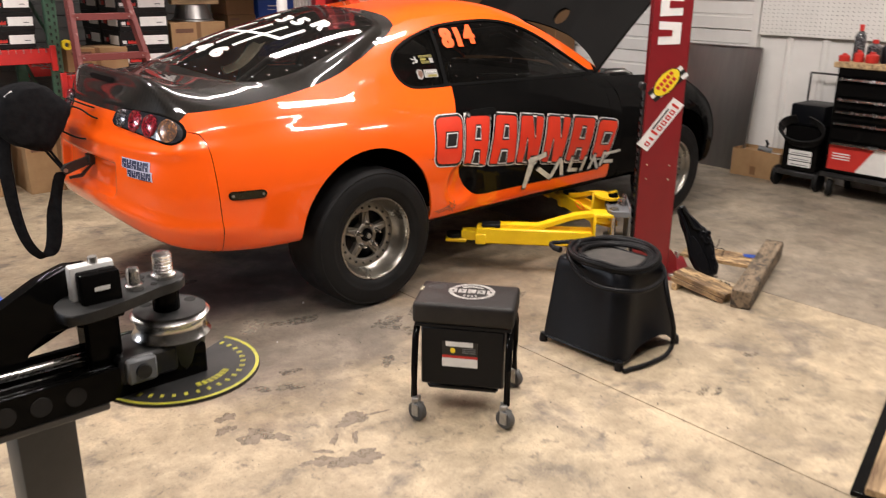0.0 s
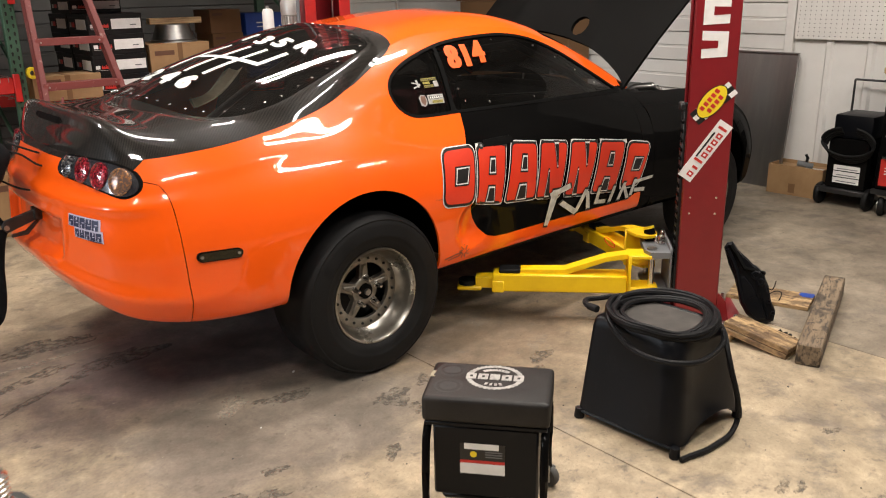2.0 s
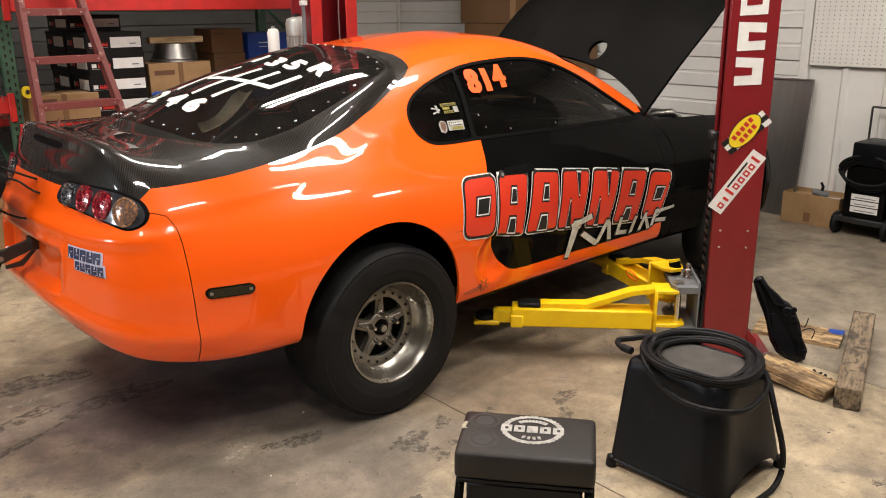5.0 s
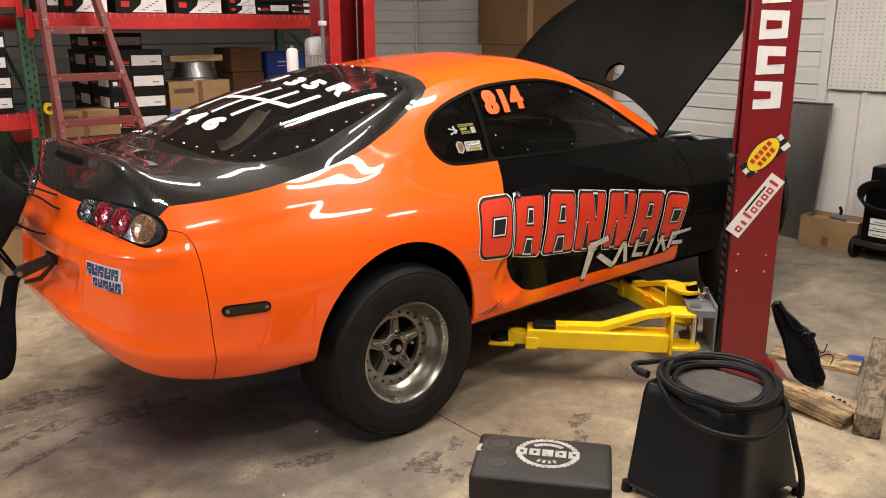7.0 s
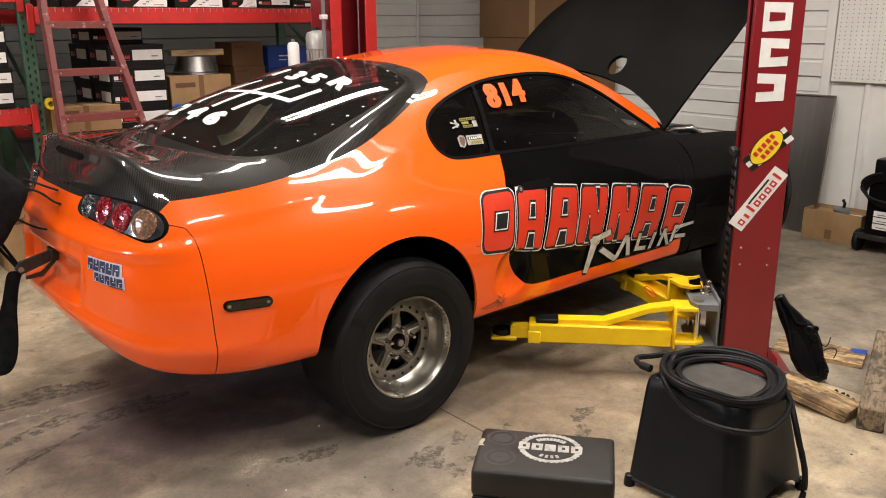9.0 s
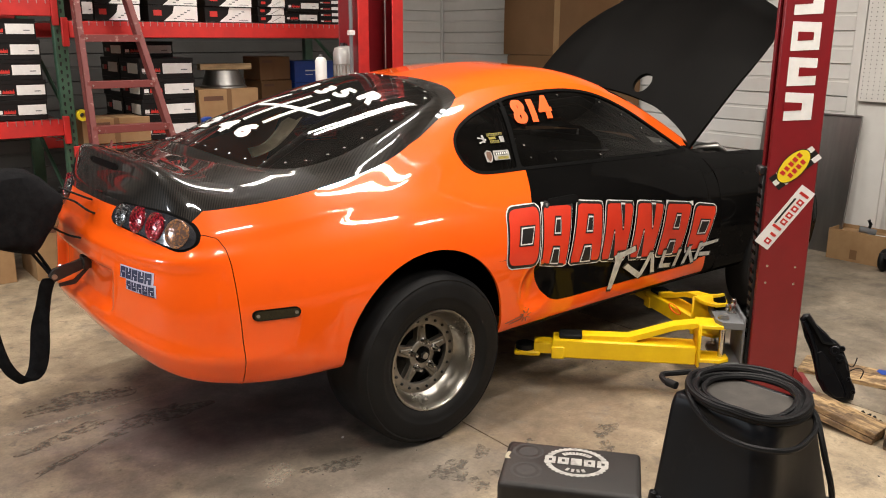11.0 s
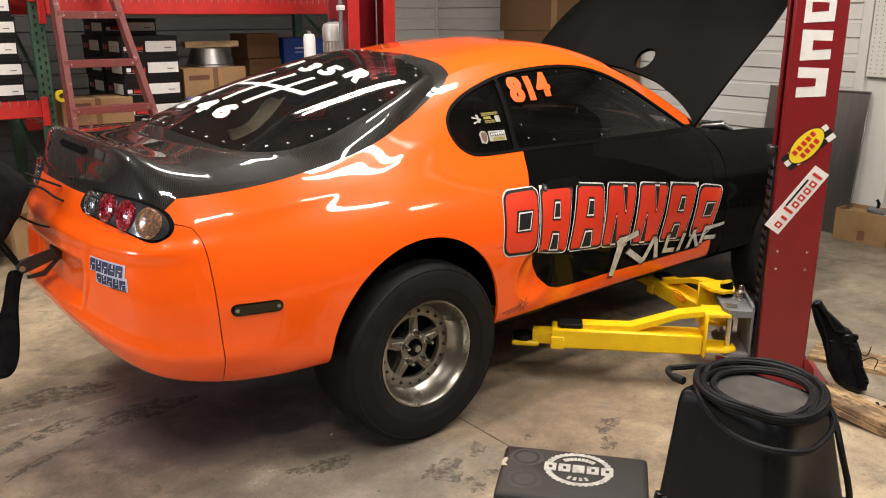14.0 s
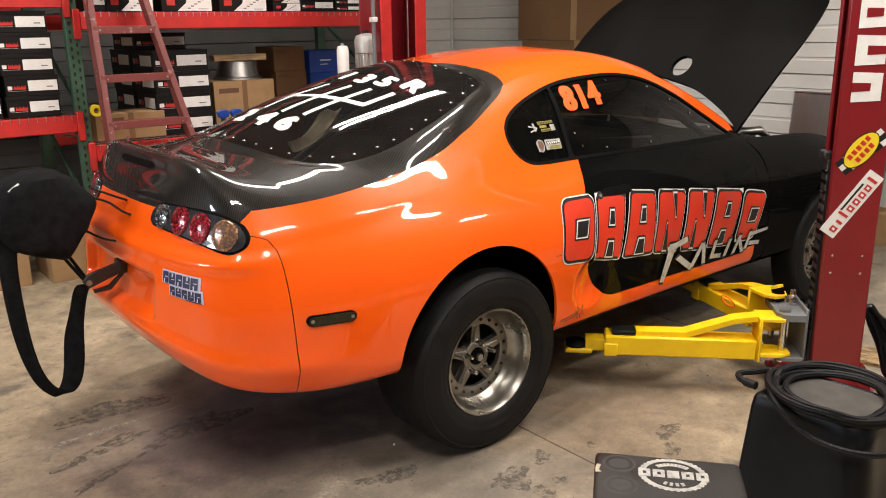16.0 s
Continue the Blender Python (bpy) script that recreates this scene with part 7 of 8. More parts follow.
# Roller seat.
seat = thing("roller_seat", "black padded mechanic's roller seat on castors", "stool", m=pose(-0.335, -1.905, 0, 0, 0, -51))
part("pad", box((-0.187, -0.122, 0.372), (0.187, 0.122, 0.452), 0.016, seg=3), VINYL, seat, "black vinyl seat pad with a pale printed badge")
part("pad_base", box((-0.180, -0.116, 0.358), (0.180, 0.116, 0.372), 0.003), PLASTIC, seat)
part("body", box((-0.155, -0.112, 0.125), (0.155, 0.112, 0.358), 0.006), PLASTIC, seat, "black steel body")
part("tray", box((-0.135, -0.10, 0.098), (0.135, 0.10, 0.125), 0.01), PLASTIC, seat)
for sx in (-1, 1):
    part("side_frame", tube([(sx * 0.174, -0.150, 0.085), (sx * 0.174, -0.142, 0.22), (sx * 0.174, -0.122, 0.315), (sx * 0.174, -0.09, 0.350), (sx * 0.174, 0.0, 0.357), (sx * 0.174, 0.09, 0.350), (sx * 0.174, 0.122, 0.315), (sx * 0.174, 0.142, 0.22), (sx * 0.174, 0.150, 0.085)], 0.0125, 10), BLACKPAINT, seat)
    for sy in (-1, 1):
        cs = part("castor", box((-0.014, -0.02, 0.060), (0.014, 0.02, 0.092), 0.004, pose(sx * 0.165, sy * 0.155, 0)), STEEL, seat, "grey rubber castor in a zinc fork")
        part("wheel", lathe([(0.006, -0.013), (0.028, -0.013), (0.033, -0.008), (0.034, 0.0), (0.033, 0.008), (0.028, 0.013), (0.006, 0.013)], 24, pose(sx * 0.165 + 0.008, sy * 0.168, 0, 0, 0, 62) @ pose(0, 0, 0.038, 0, 90, 0) @ Matrix.Scale(1.12, 4)), GREYRUBBER, cs)
        part("fork", box((-0.019, -0.016, 0.022), (-0.015, 0.014, 0.072), 0.003, pose(sx * 0.165 + 0.008, sy * 0.168, 0, 0, 0, 62)), STEEL, cs)
        part("fork", box((0.015, -0.016, 0.022), (0.019, 0.014, 0.072), 0.003, pose(sx * 0.165 + 0.008, sy * 0.168, 0, 0, 0, 62)), STEEL, cs)
lab = part("paper_label", box((-0.075, -0.1135, 0.205), (0.058, -0.1125, 0.305), 0), BLACKPRINT, seat, "paper label with red and white bands")
part("label_band", box((-0.062, -0.1146, 0.287), (0.040, -0.1136, 0.306), 0), WHITE, lab)
part("label_band", box((-0.075, -0.1146, 0.205), (0.058, -0.1136, 0.240), 0), WHITE, lab)
part("label_band", box((-0.075, -0.1146, 0.241), (0.058, -0.1136, 0.250), 0), REDPRINT, lab)
part("label_dot", cyl((-0.035, -0.1126, 0.270), (-0.035, -0.1146, 0.270), 0.010, n=20), YELLOWPRINT, lab)
for k in range(3):
    part("label_text", box((0.0, -0.1146, 0.262 + 0.008 * k), (0.05, -0.1136, 0.265 + 0.008 * k), 0), GREYPAINT, lab)
# The badge: a toothed ring with a bar across it and blocks.
badge = part("badge_ring", bmesh.new(), BADGE, seat, "pale printed toothed badge")
bm = bmesh.new()
n = 72
BX, BY = 0.012, 0.030
ro = [0.080 + (0.005 if k % 2 else 0) for k in range(n)]
va = [bm.verts.new((BX + 1.05 * ro[k] * math.cos(2 * math.pi * k / n), BY + 0.96 * ro[k] * math.sin(2 * math.pi * k / n), 0.4526)) for k in range(n)]
vb = [bm.verts.new((BX + 1.05 * 0.068 * math.cos(2 * math.pi * k / n), BY + 0.96 * 0.068 * math.sin(2 * math.pi * k / n), 0.4526)) for k in range(n)]
for k in range(n):
    bm.faces.new((va[k], va[(k + 1) % n], vb[(k + 1) % n], vb[k]))
bm.to_mesh(badge.data)
bm.free()
for k in range(5):
    x = BX + 0.036 * (k - 2)
    part("badge_block", box((x - 0.015, BY - 0.018, 0.4522), (x + 0.015, BY + 0.018, 0.4534), 0), BADGE, seat)
    if k != 2:
        part("badge_block_gap", box((x - 0.004, BY - 0.006, 0.4534), (x + 0.005, BY + 0.006, 0.4538), 0), VINYL, seat)
for sy, nn in ((1, 9), (-1, 4)):
    for k in range(nn):
        a = (k - (nn - 1) / 2) * (0.17 if nn == 9 else 0.26)
        part("badge_block", box((-0.004, -0.007, 0.4522), (0.004, 0.007, 0.4532), 0, pose(BX + 0.056 * math.sin(a), BY + sy * 0.048 * math.cos(a), 0, 0, 0, -math.degrees(a) * sy)), BADGE, seat)
# Dusty rings where cans have stood, and a tear in the edge that shows the foam.
for cx, cy in ((-0.124, 0.063), (-0.119, -0.042)):
    bm = bmesh.new()
    for r0, r1 in ((0.044, 0.036), (0.026, 0.001)):
        a = [bm.verts.new((cx + r0 * math.cos(0.2094 * k), cy + r0 * math.sin(0.2094 * k), 0.4525)) for k in range(30)]
        b = [bm.verts.new((cx + r1 * math.cos(0.2094 * k), cy + r1 * math.sin(0.2094 * k), 0.4525)) for k in range(30)]
        for k in range(30):
            bm.faces.new((a[k], a[(k + 1) % 30], b[(k + 1) % 30], b[k]))
    part("dust_ring", bm, DUSTRING, seat, smooth=False)
part("tear", prism([(-0.184, 0.010), (-0.168, 0.012), (-0.176, 0.022), (-0.171, 0.048), (-0.181, 0.052), (-0.185, 0.030)], 0.0012, pose(0, 0, 0.4518)), CLOTH, seat, "pale foam showing through a tear", smooth=False)

# Timbers beside the post.
beam = thing("timber_block", "oily square timber post lying on the floor", "timber", m=pose(1.372, -2.088, 0, 0, 0, 19))
part("block", box((0, -0.05, 0), (0.98, 0.05, 0.098), 0.006), WOODDARK, beam)
for m, lab in ((pose(1.428, -1.690, 0.068, 0, 7.5, -90), "short stained pine board stacked on another"), (pose(1.420, -1.682, 0.040, 0, 7.5, -88.5), "short rough pine board lying under another")):
    p = thing("plank", lab, "wood", "pine boards", m)
    part("board", box((0, -0.066, 0), (0.315, 0.066, 0.026), 0.003), PINE, p)
p = thing("plank", "pale pine offcut under the stacked boards", "wood", "pine boards", pose(1.40, -1.715, 0, 0, 0, 4))
part("board", box((-0.06, -0.015, 0), (0.07, 0.015, 0.036), 0.002), PINE, p)
p = thing("cable_scrap", "short knotted black cable behind the boards", "cable")
part("cable", tube([(1.55 - 0.035 * k / 14 + 0.010 * math.sin(2.1 * k), -1.865 - 0.115 * k / 14, 0.032 + 0.012 * math.cos(1.7 * k)) for k in range(15)] + [(1.515, -1.985, 0.008)], 0.008, 8), RUBBER, p)
p = thing("plank", "thin pale pine board with blue tape on the floor", "wood", "pine boards", pose(2.066, -1.767, 0, 0, 0, 107))
part("board", box((0, -0.105, 0), (0.40, 0.105, 0.02), 0.002), PINE, p)
part("tape", prism([(0.0, -0.10), (0.012, -0.105), (0.065, -0.10), (0.075, -0.07), (0.05, -0.04), (0.0, -0.045)], 0.0015, pose(0, 0, 0.02)), BLUE, p, smooth=False)

# Black plastic cover leaning on the post.
cover = thing("plastic_cover", "black moulded plastic engine cover leaning on the post", "cover", m=pose(1.652, -1.735, 0.004, 0, 0, -66.3) @ pose(0, 0, 0, 82))
prof = [(-0.218, 0.352), (-0.206, 0.374), (-0.182, 0.380), (-0.146, 0.333), (-0.105, 0.287), (-0.062, 0.274), (-0.028, 0.245), (-0.013, 0.21), (-0.008, 0.175), (0.019, 0.111), (0.044, 0.066), (0.041, 0.022), (0.013, 0.004), (-0.034, 0.006), (-0.085, 0.036), (-0.119, 0.087), (-0.139, 0.163), (-0.157, 0.213), (-0.192, 0.280)]
part("shell", prism(prof, 0.045, pose(0, 0, -0.045), 0.010), PLASTIC, cover)
part("rounded_edge", tube([(x, y, 0.002) for x, y in ((-0.200, 0.345), (-0.168, 0.288), (-0.140, 0.226), (-0.126, 0.164), (-0.102, 0.092))], 0.011, 10), PLASTIC, cover)
part("strap", tube([(-0.188, 0.366, 0.002), (-0.150, 0.318, 0.006), (-0.112, 0.262, 0.008), (-0.088, 0.258, 0.006), (-0.05, 0.258, 0.002)], 0.010, 8), TRIM, cover)
part("raised_panel", prism([(-0.128, 0.215), (-0.110, 0.222), (-0.078, 0.190), (-0.048, 0.140), (-0.010, 0.075), (0.010, 0.030), (-0.030, 0.020), (-0.075, 0.055), (-0.105, 0.105)], 0.010, None, 0.004), PLASTIC, cover)
part("rib", tube([(-0.078, 0.120, 0.011), (-0.049, 0.139, 0.011), (-0.045, 0.184, 0.006)], 0.0025, 6), PLASTIC, cover)
part("rib", tube([(-0.030, 0.150, 0.004), (0.000, 0.085, 0.004), (0.018, 0.030, 0.004)], 0.0035, 6), PLASTIC, cover)
for x, y, r in ((-0.058, 0.234, 0.024), (-0.034, 0.205, 0.020), (-0.029, 0.248, 0.013), (0.036, 0.062, 0.010), (0.012, 0.116, 0.009)):
    part("boss", lathe([(r, 0.0), (r, 0.012), (r * 0.8, 0.017), (r * 0.45, 0.017), (r * 0.4, 0.010), (0.0004, 0.010)], 18, pose(x, y, 0)), PLASTIC, cover)
for pts_ in (((-0.02, 0.20, 0.0), (0.019, 0.176, 0.015), (0.034, 0.222, 0.02)), ((-0.01, 0.185, 0.0), (0.007, 0.156, 0.02), (0.030, 0.172, 0.03), (0.063, 0.171, 0.03), (0.056, 0.131, 0.03))):
    part("lead", tube([tuple(p) for p in spline(list(range(len(pts_))), np.array(pts_), np.linspace(0, len(pts_) - 1, 16))], 0.0022, 6), RUBBER, cover)

# ---- front corner: sheet metal, box, welder, tool chest ----
sh_ = thing("metal_sheet", "dull steel sheet leaning on the wall", "metal sheet", m=pose(4.24, -0.43, 0, 0, 7, 0))
bm = bmesh.new()
cell = [[[bm.verts.new((0.002 + d + 0.006 * math.sin(7.0 * y + 2.1 * z) * math.sin(3.0 * z + 0.6), y, z)) for z in np.linspace(0, 1.04, 27)] for y in np.linspace(0, 0.78, 25)] for d in (0.0, 0.003)]
for i in range(24):
    for k in range(26):
        for g_ in cell:
            bm.faces.new((g_[i][k], g_[i + 1][k], g_[i + 1][k + 1], g_[i][k + 1]))
part("sheet", bm, GALV, sh_)
part("folded_edge", box((-0.012, 0, 0), (0.0, 0.012, 1.05), 0.001), GALV, sh_)
part("folded_edge", box((-0.012, 0.012, 1.038), (0.0, 0.78, 1.05), 0.001), GALV, sh_)
cb = thing("cardboard_box", "open brown cardboard box on the floor by the wall", "box", m=pose(4.13, -0.82, 0, 0, 0, 2))
bm = box((0, 0, 0), (0.25, 0.42, 0.01))
for lo_, hi_ in (((0, 0), (0.006, 0.42)), ((0.244, 0), (0.25, 0.42)), ((0.006, 0), (0.244, 0.006)), ((0.006, 0.414), (0.244, 0.42))):
    bm_box(bm, (*lo_, 0.01), (*hi_, 0.225))
part("body", bm, CARD, cb, smooth=False)
part("tape", box((-0.001, 0.20, 0.02), (0.0, 0.25, 0.09), 0), KRAFT, cb)
part("filler", box((0.01, 0.01, 0.01), (0.24, 0.41, 0.20), 0.01), CARD, cb)
tl = thing("hand_tool", "small grey air tool lying in the box", "tool", m=pose(4.22, -0.64, 0.20, 0, 0, 30))
part("body", tube([(0, -0.05, 0.02), (0, 0.02, 0.035), (0, 0.06, 0.04)], 0.022, 12), GREYPAINT, tl)
part("grip", tube([(0, 0.0, 0.03), (0, -0.01, 0.08), (0, 0.005, 0.11)], 0.012, 10), RUBBER, tl)
pp = thing("paper_slip", "white paper slip on the box", "paper", m=pose(4.15, -0.79, 0.201, 0, 0, 8))
part("sheet", box((0, 0, 0), (0.12, 0.14, 0.002), 0), WHITE, pp)

wc_ = thing("welder_cart", "black welding machine on a wheeled cart with hanging cables", "welder", m=pose(4.02, -1.185, 0))
part("machine", box((0, 0.02, 0.14), (0.34, 0.30, 0.50), 0.015, seg=2), BLACKPAINT, wc_)
part("top_machine", box((0.02, 0.02, 0.50), (0.32, 0.29, 0.665), 0.02, seg=2), PLASTIC, wc_)
part("base", box((-0.02, 0.0, 0.10), (0.36, 0.36, 0.14), 0.006), DARKSTEEL, wc_)
for k, (z, w) in enumerate(((0.285, 0.0), (0.240, 0.0), (0.195, 0.0))):
    part("label_patch", box((-0.002, 0.06, z - 0.014), (-0.0004, 0.245, z + 0.024), 0), WHITE, wc_)
    part("label_line", box((-0.003, 0.08, z - 0.004), (-0.002, 0.22, z + 0.002), 0), GREYPAINT, wc_)
for y in (0.005, 0.30):
    part("handle_post", tube([(0.30, y, 0.5), (0.30, y, 0.88)], 0.008, 8), DARKSTEEL, wc_)
part("handle", tube([(0.30, 0.005, 0.88), (0.30, 0.30, 0.88)], 0.008, 8), DARKSTEEL, wc_)
for y in (0.0, 0.34):
    part("wheel", lathe([(0.01, -0.018), (0.072, -0.018), (0.08, -0.008), (0.08, 0.008), (0.072, 0.018), (0.01, 0.018)], 28, pose(0.04, y, 0.08, 90)), RUBBER, wc_)
for k in range(4):
    part("cable", tube([(-0.01 - 0.012 * k, 0.15 + 0.16 * math.sin(t) * (1 + 0.05 * k), 0.44 + 0.015 * k + 0.10 * math.cos(t)) for t in np.linspace(0.3, 6.0, 30)], 0.009, 8), RUBBER, wc_)

chest = thing("tool_chest", "black rolling tool chest with steel drawer pulls and wood top", "tool chest", m=pose(3.955, -2.42, 0))
CW = 1.17
part("carcass", box((0.012, 0, 0.19), (0.45, CW, 0.971), 0.008), BLACKPAINT, chest)
part("worktop", box((-0.012, -0.01, 0.972), (0.455, CW + 0.03, 1.013), 0.006), WOOD, chest, "oiled wood worktop")
part("lock_panel", box((0, 0.02, 0.914), (0.012, CW - 0.02, 0.968), 0.004), BLACKPAINT, chest)
zs = [0.910, 0.761, 0.672, 0.587, 0.437]
for a, b in zip(zs, zs[1:]):
    dr = part("drawer", box((0, 0.02, b + 0.006), (0.012, CW - 0.02, a - 0.004), 0.004), BLACKPAINT, chest)
    part("pull", prism([(0, 0), (-0.022, -0.004), (-0.024, -0.020), (-0.018, -0.024), (-0.012, -0.012), (0, -0.010)], CW - 0.08, Matrix(((1, 0, 0, 0.0), (0, 0, -1, CW - 0.04), (0, 1, 0, a - 0.006), (0, 0, 0, 1)))), POLISH, dr, "bright steel drawer pull")
dr = part("drawer", box((0, 0.02, 0.205), (0.012, CW - 0.02, 0.433), 0.004), BLACKPAINT, chest)
part("pull", prism([(0, 0), (-0.022, -0.004), (-0.024, -0.020), (-0.018, -0.024), (-0.012, -0.012), (0, -0.010)], CW - 0.08, Matrix(((1, 0, 0, 0.0), (0, 0, -1, CW - 0.04), (0, 1, 0, 0.431), (0, 0, 0, 1)))), POLISH, dr, "bright steel drawer pull")
part("poster", box((-0.0015, CW - 0.36, 0.222), (0, CW - 0.03, 0.403), 0), REDPRINT, chest, "red and white printed panel")
part("poster_field", prism([(0.24, 0.222), (0.56, 0.222), (0.56, 0.403), (0.36, 0.403)], 0.0015, Matrix(((0, 0, 1, -0.0035), (-1, 0, 0, CW), (0, 1, 0, 0), (0, 0, 0, 1)))), WHITE, chest)
for k in range(3):
    part("poster_text", box((-0.0028, CW - 0.19, 0.30 + 0.020 * k), (-0.0016, CW - 0.06, 0.309 + 0.020 * k), 0), WHITE, chest)
part("base_rail", box((-0.01, -0.01, 0.155), (0.455, CW + 0.01, 0.19), 0.004), DARKSTEEL, chest)
for x in (0.06, 0.39):
    for y in (0.08, CW - 0.05):
        cs = part("castor", box((x - 0.03, y - 0.03, 0.125), (x + 0.03, y + 0.03, 0.156), 0.006), STEEL, chest)
        part("wheel", lathe([(0.008, -0.02), (0.064, -0.02), (0.072, -0.012), (0.072, 0.012), (0.064, 0.02), (0.008, 0.02)], 26, pose(x, y, 0.0725, 90, 0, 15)), RUBBER, cs)
        part("wheel_hub", cyl((x, y - 0.024, 0.0725), (x, y + 0.024, 0.0725), 0.034, n=16), STEEL, cs)
for x, y, h, r, ma, lb in ((4.12, -1.31, 0.235, 0.040, LAMPCLEAR, "clear plastic bottle with a red cap"), (4.05, -1.245, 0.05, 0.040, REDPRINT, "low red plastic tub on the tool chest"), (4.06, -1.345, 0.075, 0.035, REDPRINT, "red spray can on the tool chest"), (4.20, -1.39, 0.14, 0.055, LAMPCLEAR, "clear plastic tub on the tool chest"), (4.06, -1.44, 0.07, 0.045, REDPRINT, "red plastic tub on the tool chest"), (4.10, -1.53, 0.15, 0.045, PLASTIC, "black bottle with a red cap"), (4.16, -1.66, 0.14, 0.04, REDPRINT, "red spray can on the tool chest")):
    b = thing("bottle", lb, "bottle", "bottles on the tool chest", pose(x, y, 1.0135))
    part("body", lathe([(0.0005, 0), (r * 0.95, 0), (r, 0.006), (r, h * 0.75), (r * 0.6, h * 0.9), (r * 0.35, h * 0.93), (r * 0.35, h)], 24), ma, b)
    part("cap", cyl((0, 0, h * 0.93), (0, 0, h * 1.12), r * 0.42, n=16), REDPRINT, b)

# ---- tube bender in the foreground ----
bend = thing("tube_bender", "black manual tube bender on a grey steel stand", "tube bender", m=pose(-1.75, -2.625, 0))
part("column", box((-0.285, 0.00, 0.02), (-0.185, 0.10, 0.860), 0.012, seg=2), GREYPAINT, bend, "grey square steel column")
part("head_plate", box((-0.33, -0.05, 0.860), (-0.14, 0.13, 0.875), 0.003), GREYPAINT, bend)
part("base_plate", box((-0.46, -0.18, 0.0), (-0.02, 0.28, 0.02), 0.004), GREYPAINT, bend)
lowb = part("main_rail", box((-0.62, -0.055, 0.876), (0.04, -0.043, 0.938), 0.003), BLACKPAINT, bend)
part("main_rail", box((-0.62, 0.075, 0.876), (0.04, 0.087, 0.938), 0.003), BLACKPAINT, bend)
part("rail_cap", box((-0.62, -0.043, 0.926), (-0.03, -0.012, 0.938), 0.002), BLACKPAINT, bend)
for k in range(8):
    part("rail_hole", cyl((-0.58 + 0.055 * k, -0.0545, 0.906), (-0.58 + 0.055 * k, -0.0565, 0.906), 0.017, n=18), INTERIOR, bend)
part("ram_rod", cyl((-0.62, 0.01, 0.945), (-0.12, 0.01, 0.945), 0.008, n=16), POLISH, bend)
part("block", box((-0.12, -0.06, 0.900), (-0.015, 0.05, 0.950), 0.006), DARKSTEEL, bend)
part("block_face", box((-0.112, -0.075, 0.905), (-0.060, -0.058, 0.950), 0.004), GREYPAINT, bend)
part("block_bolt", cyl((-0.086, -0.074, 0.928), (-0.086, -0.082, 0.928), 0.013, n=20), DARKSTEEL, bend)
part("clevis", box((-0.16, -0.03, 0.90), (-0.10, 0.02, 1.03), 0.006), BLACKPAINT, bend)
part("die", lathe([(0.022, 0.950), (0.066, 0.950), (0.071, 0.954), (0.067, 0.960), (0.063, 0.970), (0.063, 0.977), (0.067, 0.986), (0.071, 0.991), (0.066, 0.995), (0.022, 0.9955)], 48, pose(0.0, 0.0, 0)), POLISH, bend, "bright steel bending die")
part("die_plate", cyl((0, 0, 0.9955), (0, 0, 1.000), 0.064, n=40), DARKSTEEL, bend)
part("die_under", lathe([(0.0005, 0.895), (0.055, 0.895), (0.06, 0.950), (0.0005, 0.950)], 32), DARKSTEEL, bend)
for t in (0.3, 1.2, 2.2):
    part("die_hole", cyl((0.048 * math.cos(t), 0.048 * math.sin(t), 0.9985), (0.048 * math.cos(t), 0.048 * math.sin(t), 1.0008), 0.011, n=16), INTERIOR, bend)
part("spindle", cyl((-0.005, 0.0, 0.99), (-0.005, 0.0, 1.045), 0.024, n=20), BLACKPAINT, bend)
link = part("link_plate", prism(rounded([(0.030, 0.0), (0.012, -0.038), (-0.035, -0.052), (-0.085, -0.072), (-0.15, -0.090), (-0.20, -0.085), (-0.20, -0.02), (-0.16, 0.01), (-0.10, 0.02), (-0.05, 0.036), (0.005, 0.036)], 5), 0.018, pose(0, 0, 1.045), 0.002), DARKSTEEL, bend, "black drilled link plate")
for x, y, r in ((-0.115, -0.03, 0.019), (-0.055, -0.005, 0.012), (-0.068, -0.038, 0.012), (-0.025, 0.012, 0.006), (-0.035, -0.030, 0.006), (-0.045, 0.018, 0.012)):
    part("plate_hole", cyl((x, y, 1.0632), (x, y, 1.0642), r, n=20), INTERIOR, link)
for x, y, r, h in ((-0.008, -0.008, 0.0175, 0.036), (-0.070, -0.030, 0.0115, 0.026)):
    prof = [(r * 1.25, 1.063), (r * 1.25, 1.070), (r * 0.9, 1.072)]
    for k in range(6):
        z = 1.072 + h * k / 6
        prof += [(r * 0.92, z), (r, z + h / 18), (r, z + h / 9), (r * 0.92, z + h / 6.5)]
    prof += [(r * 0.8, 1.075 + h), (0.0005, 1.076 + h)]
    part("threaded_pin", lathe(prof, 28), POLISH, bend, "bright threaded pin").matrix_basis = pose(x, y, 0)
dial = part("protractor", prism([(0.0, 0.0)] + [(0.148 * math.cos(t), 0.148 * math.sin(t)) for t in np.linspace(radians(28), radians(-172), 48)], 0.006, pose(0.005, -0.005, 0.874)), DARKSTEEL, bend, "black degree disc with a yellow scale")
bm = bmesh.new()
ts = np.linspace(radians(28), radians(-172), 60)
for a, b in zip(ts, ts[1:]):
    bm.faces.new([bm.verts.new((0.005 + r * math.cos(t), -0.005 + r * math.sin(t), 0.8808)) for r, t in ((0.147, a), (0.147, b), (0.1405, b), (0.1405, a))])
part("scale_band", bm, YELLOWDIAL, dial, smooth=False)
for k in range(20):
    t = radians(22 - 10 * k)
    part("scale_mark", box((0.112, -0.003, 0.8802), (0.122, 0.003, 0.8812), 0, pose(0.005, -0.005, 0, rz=math.degrees(t))), YELLOWDIAL, dial, smooth=False)
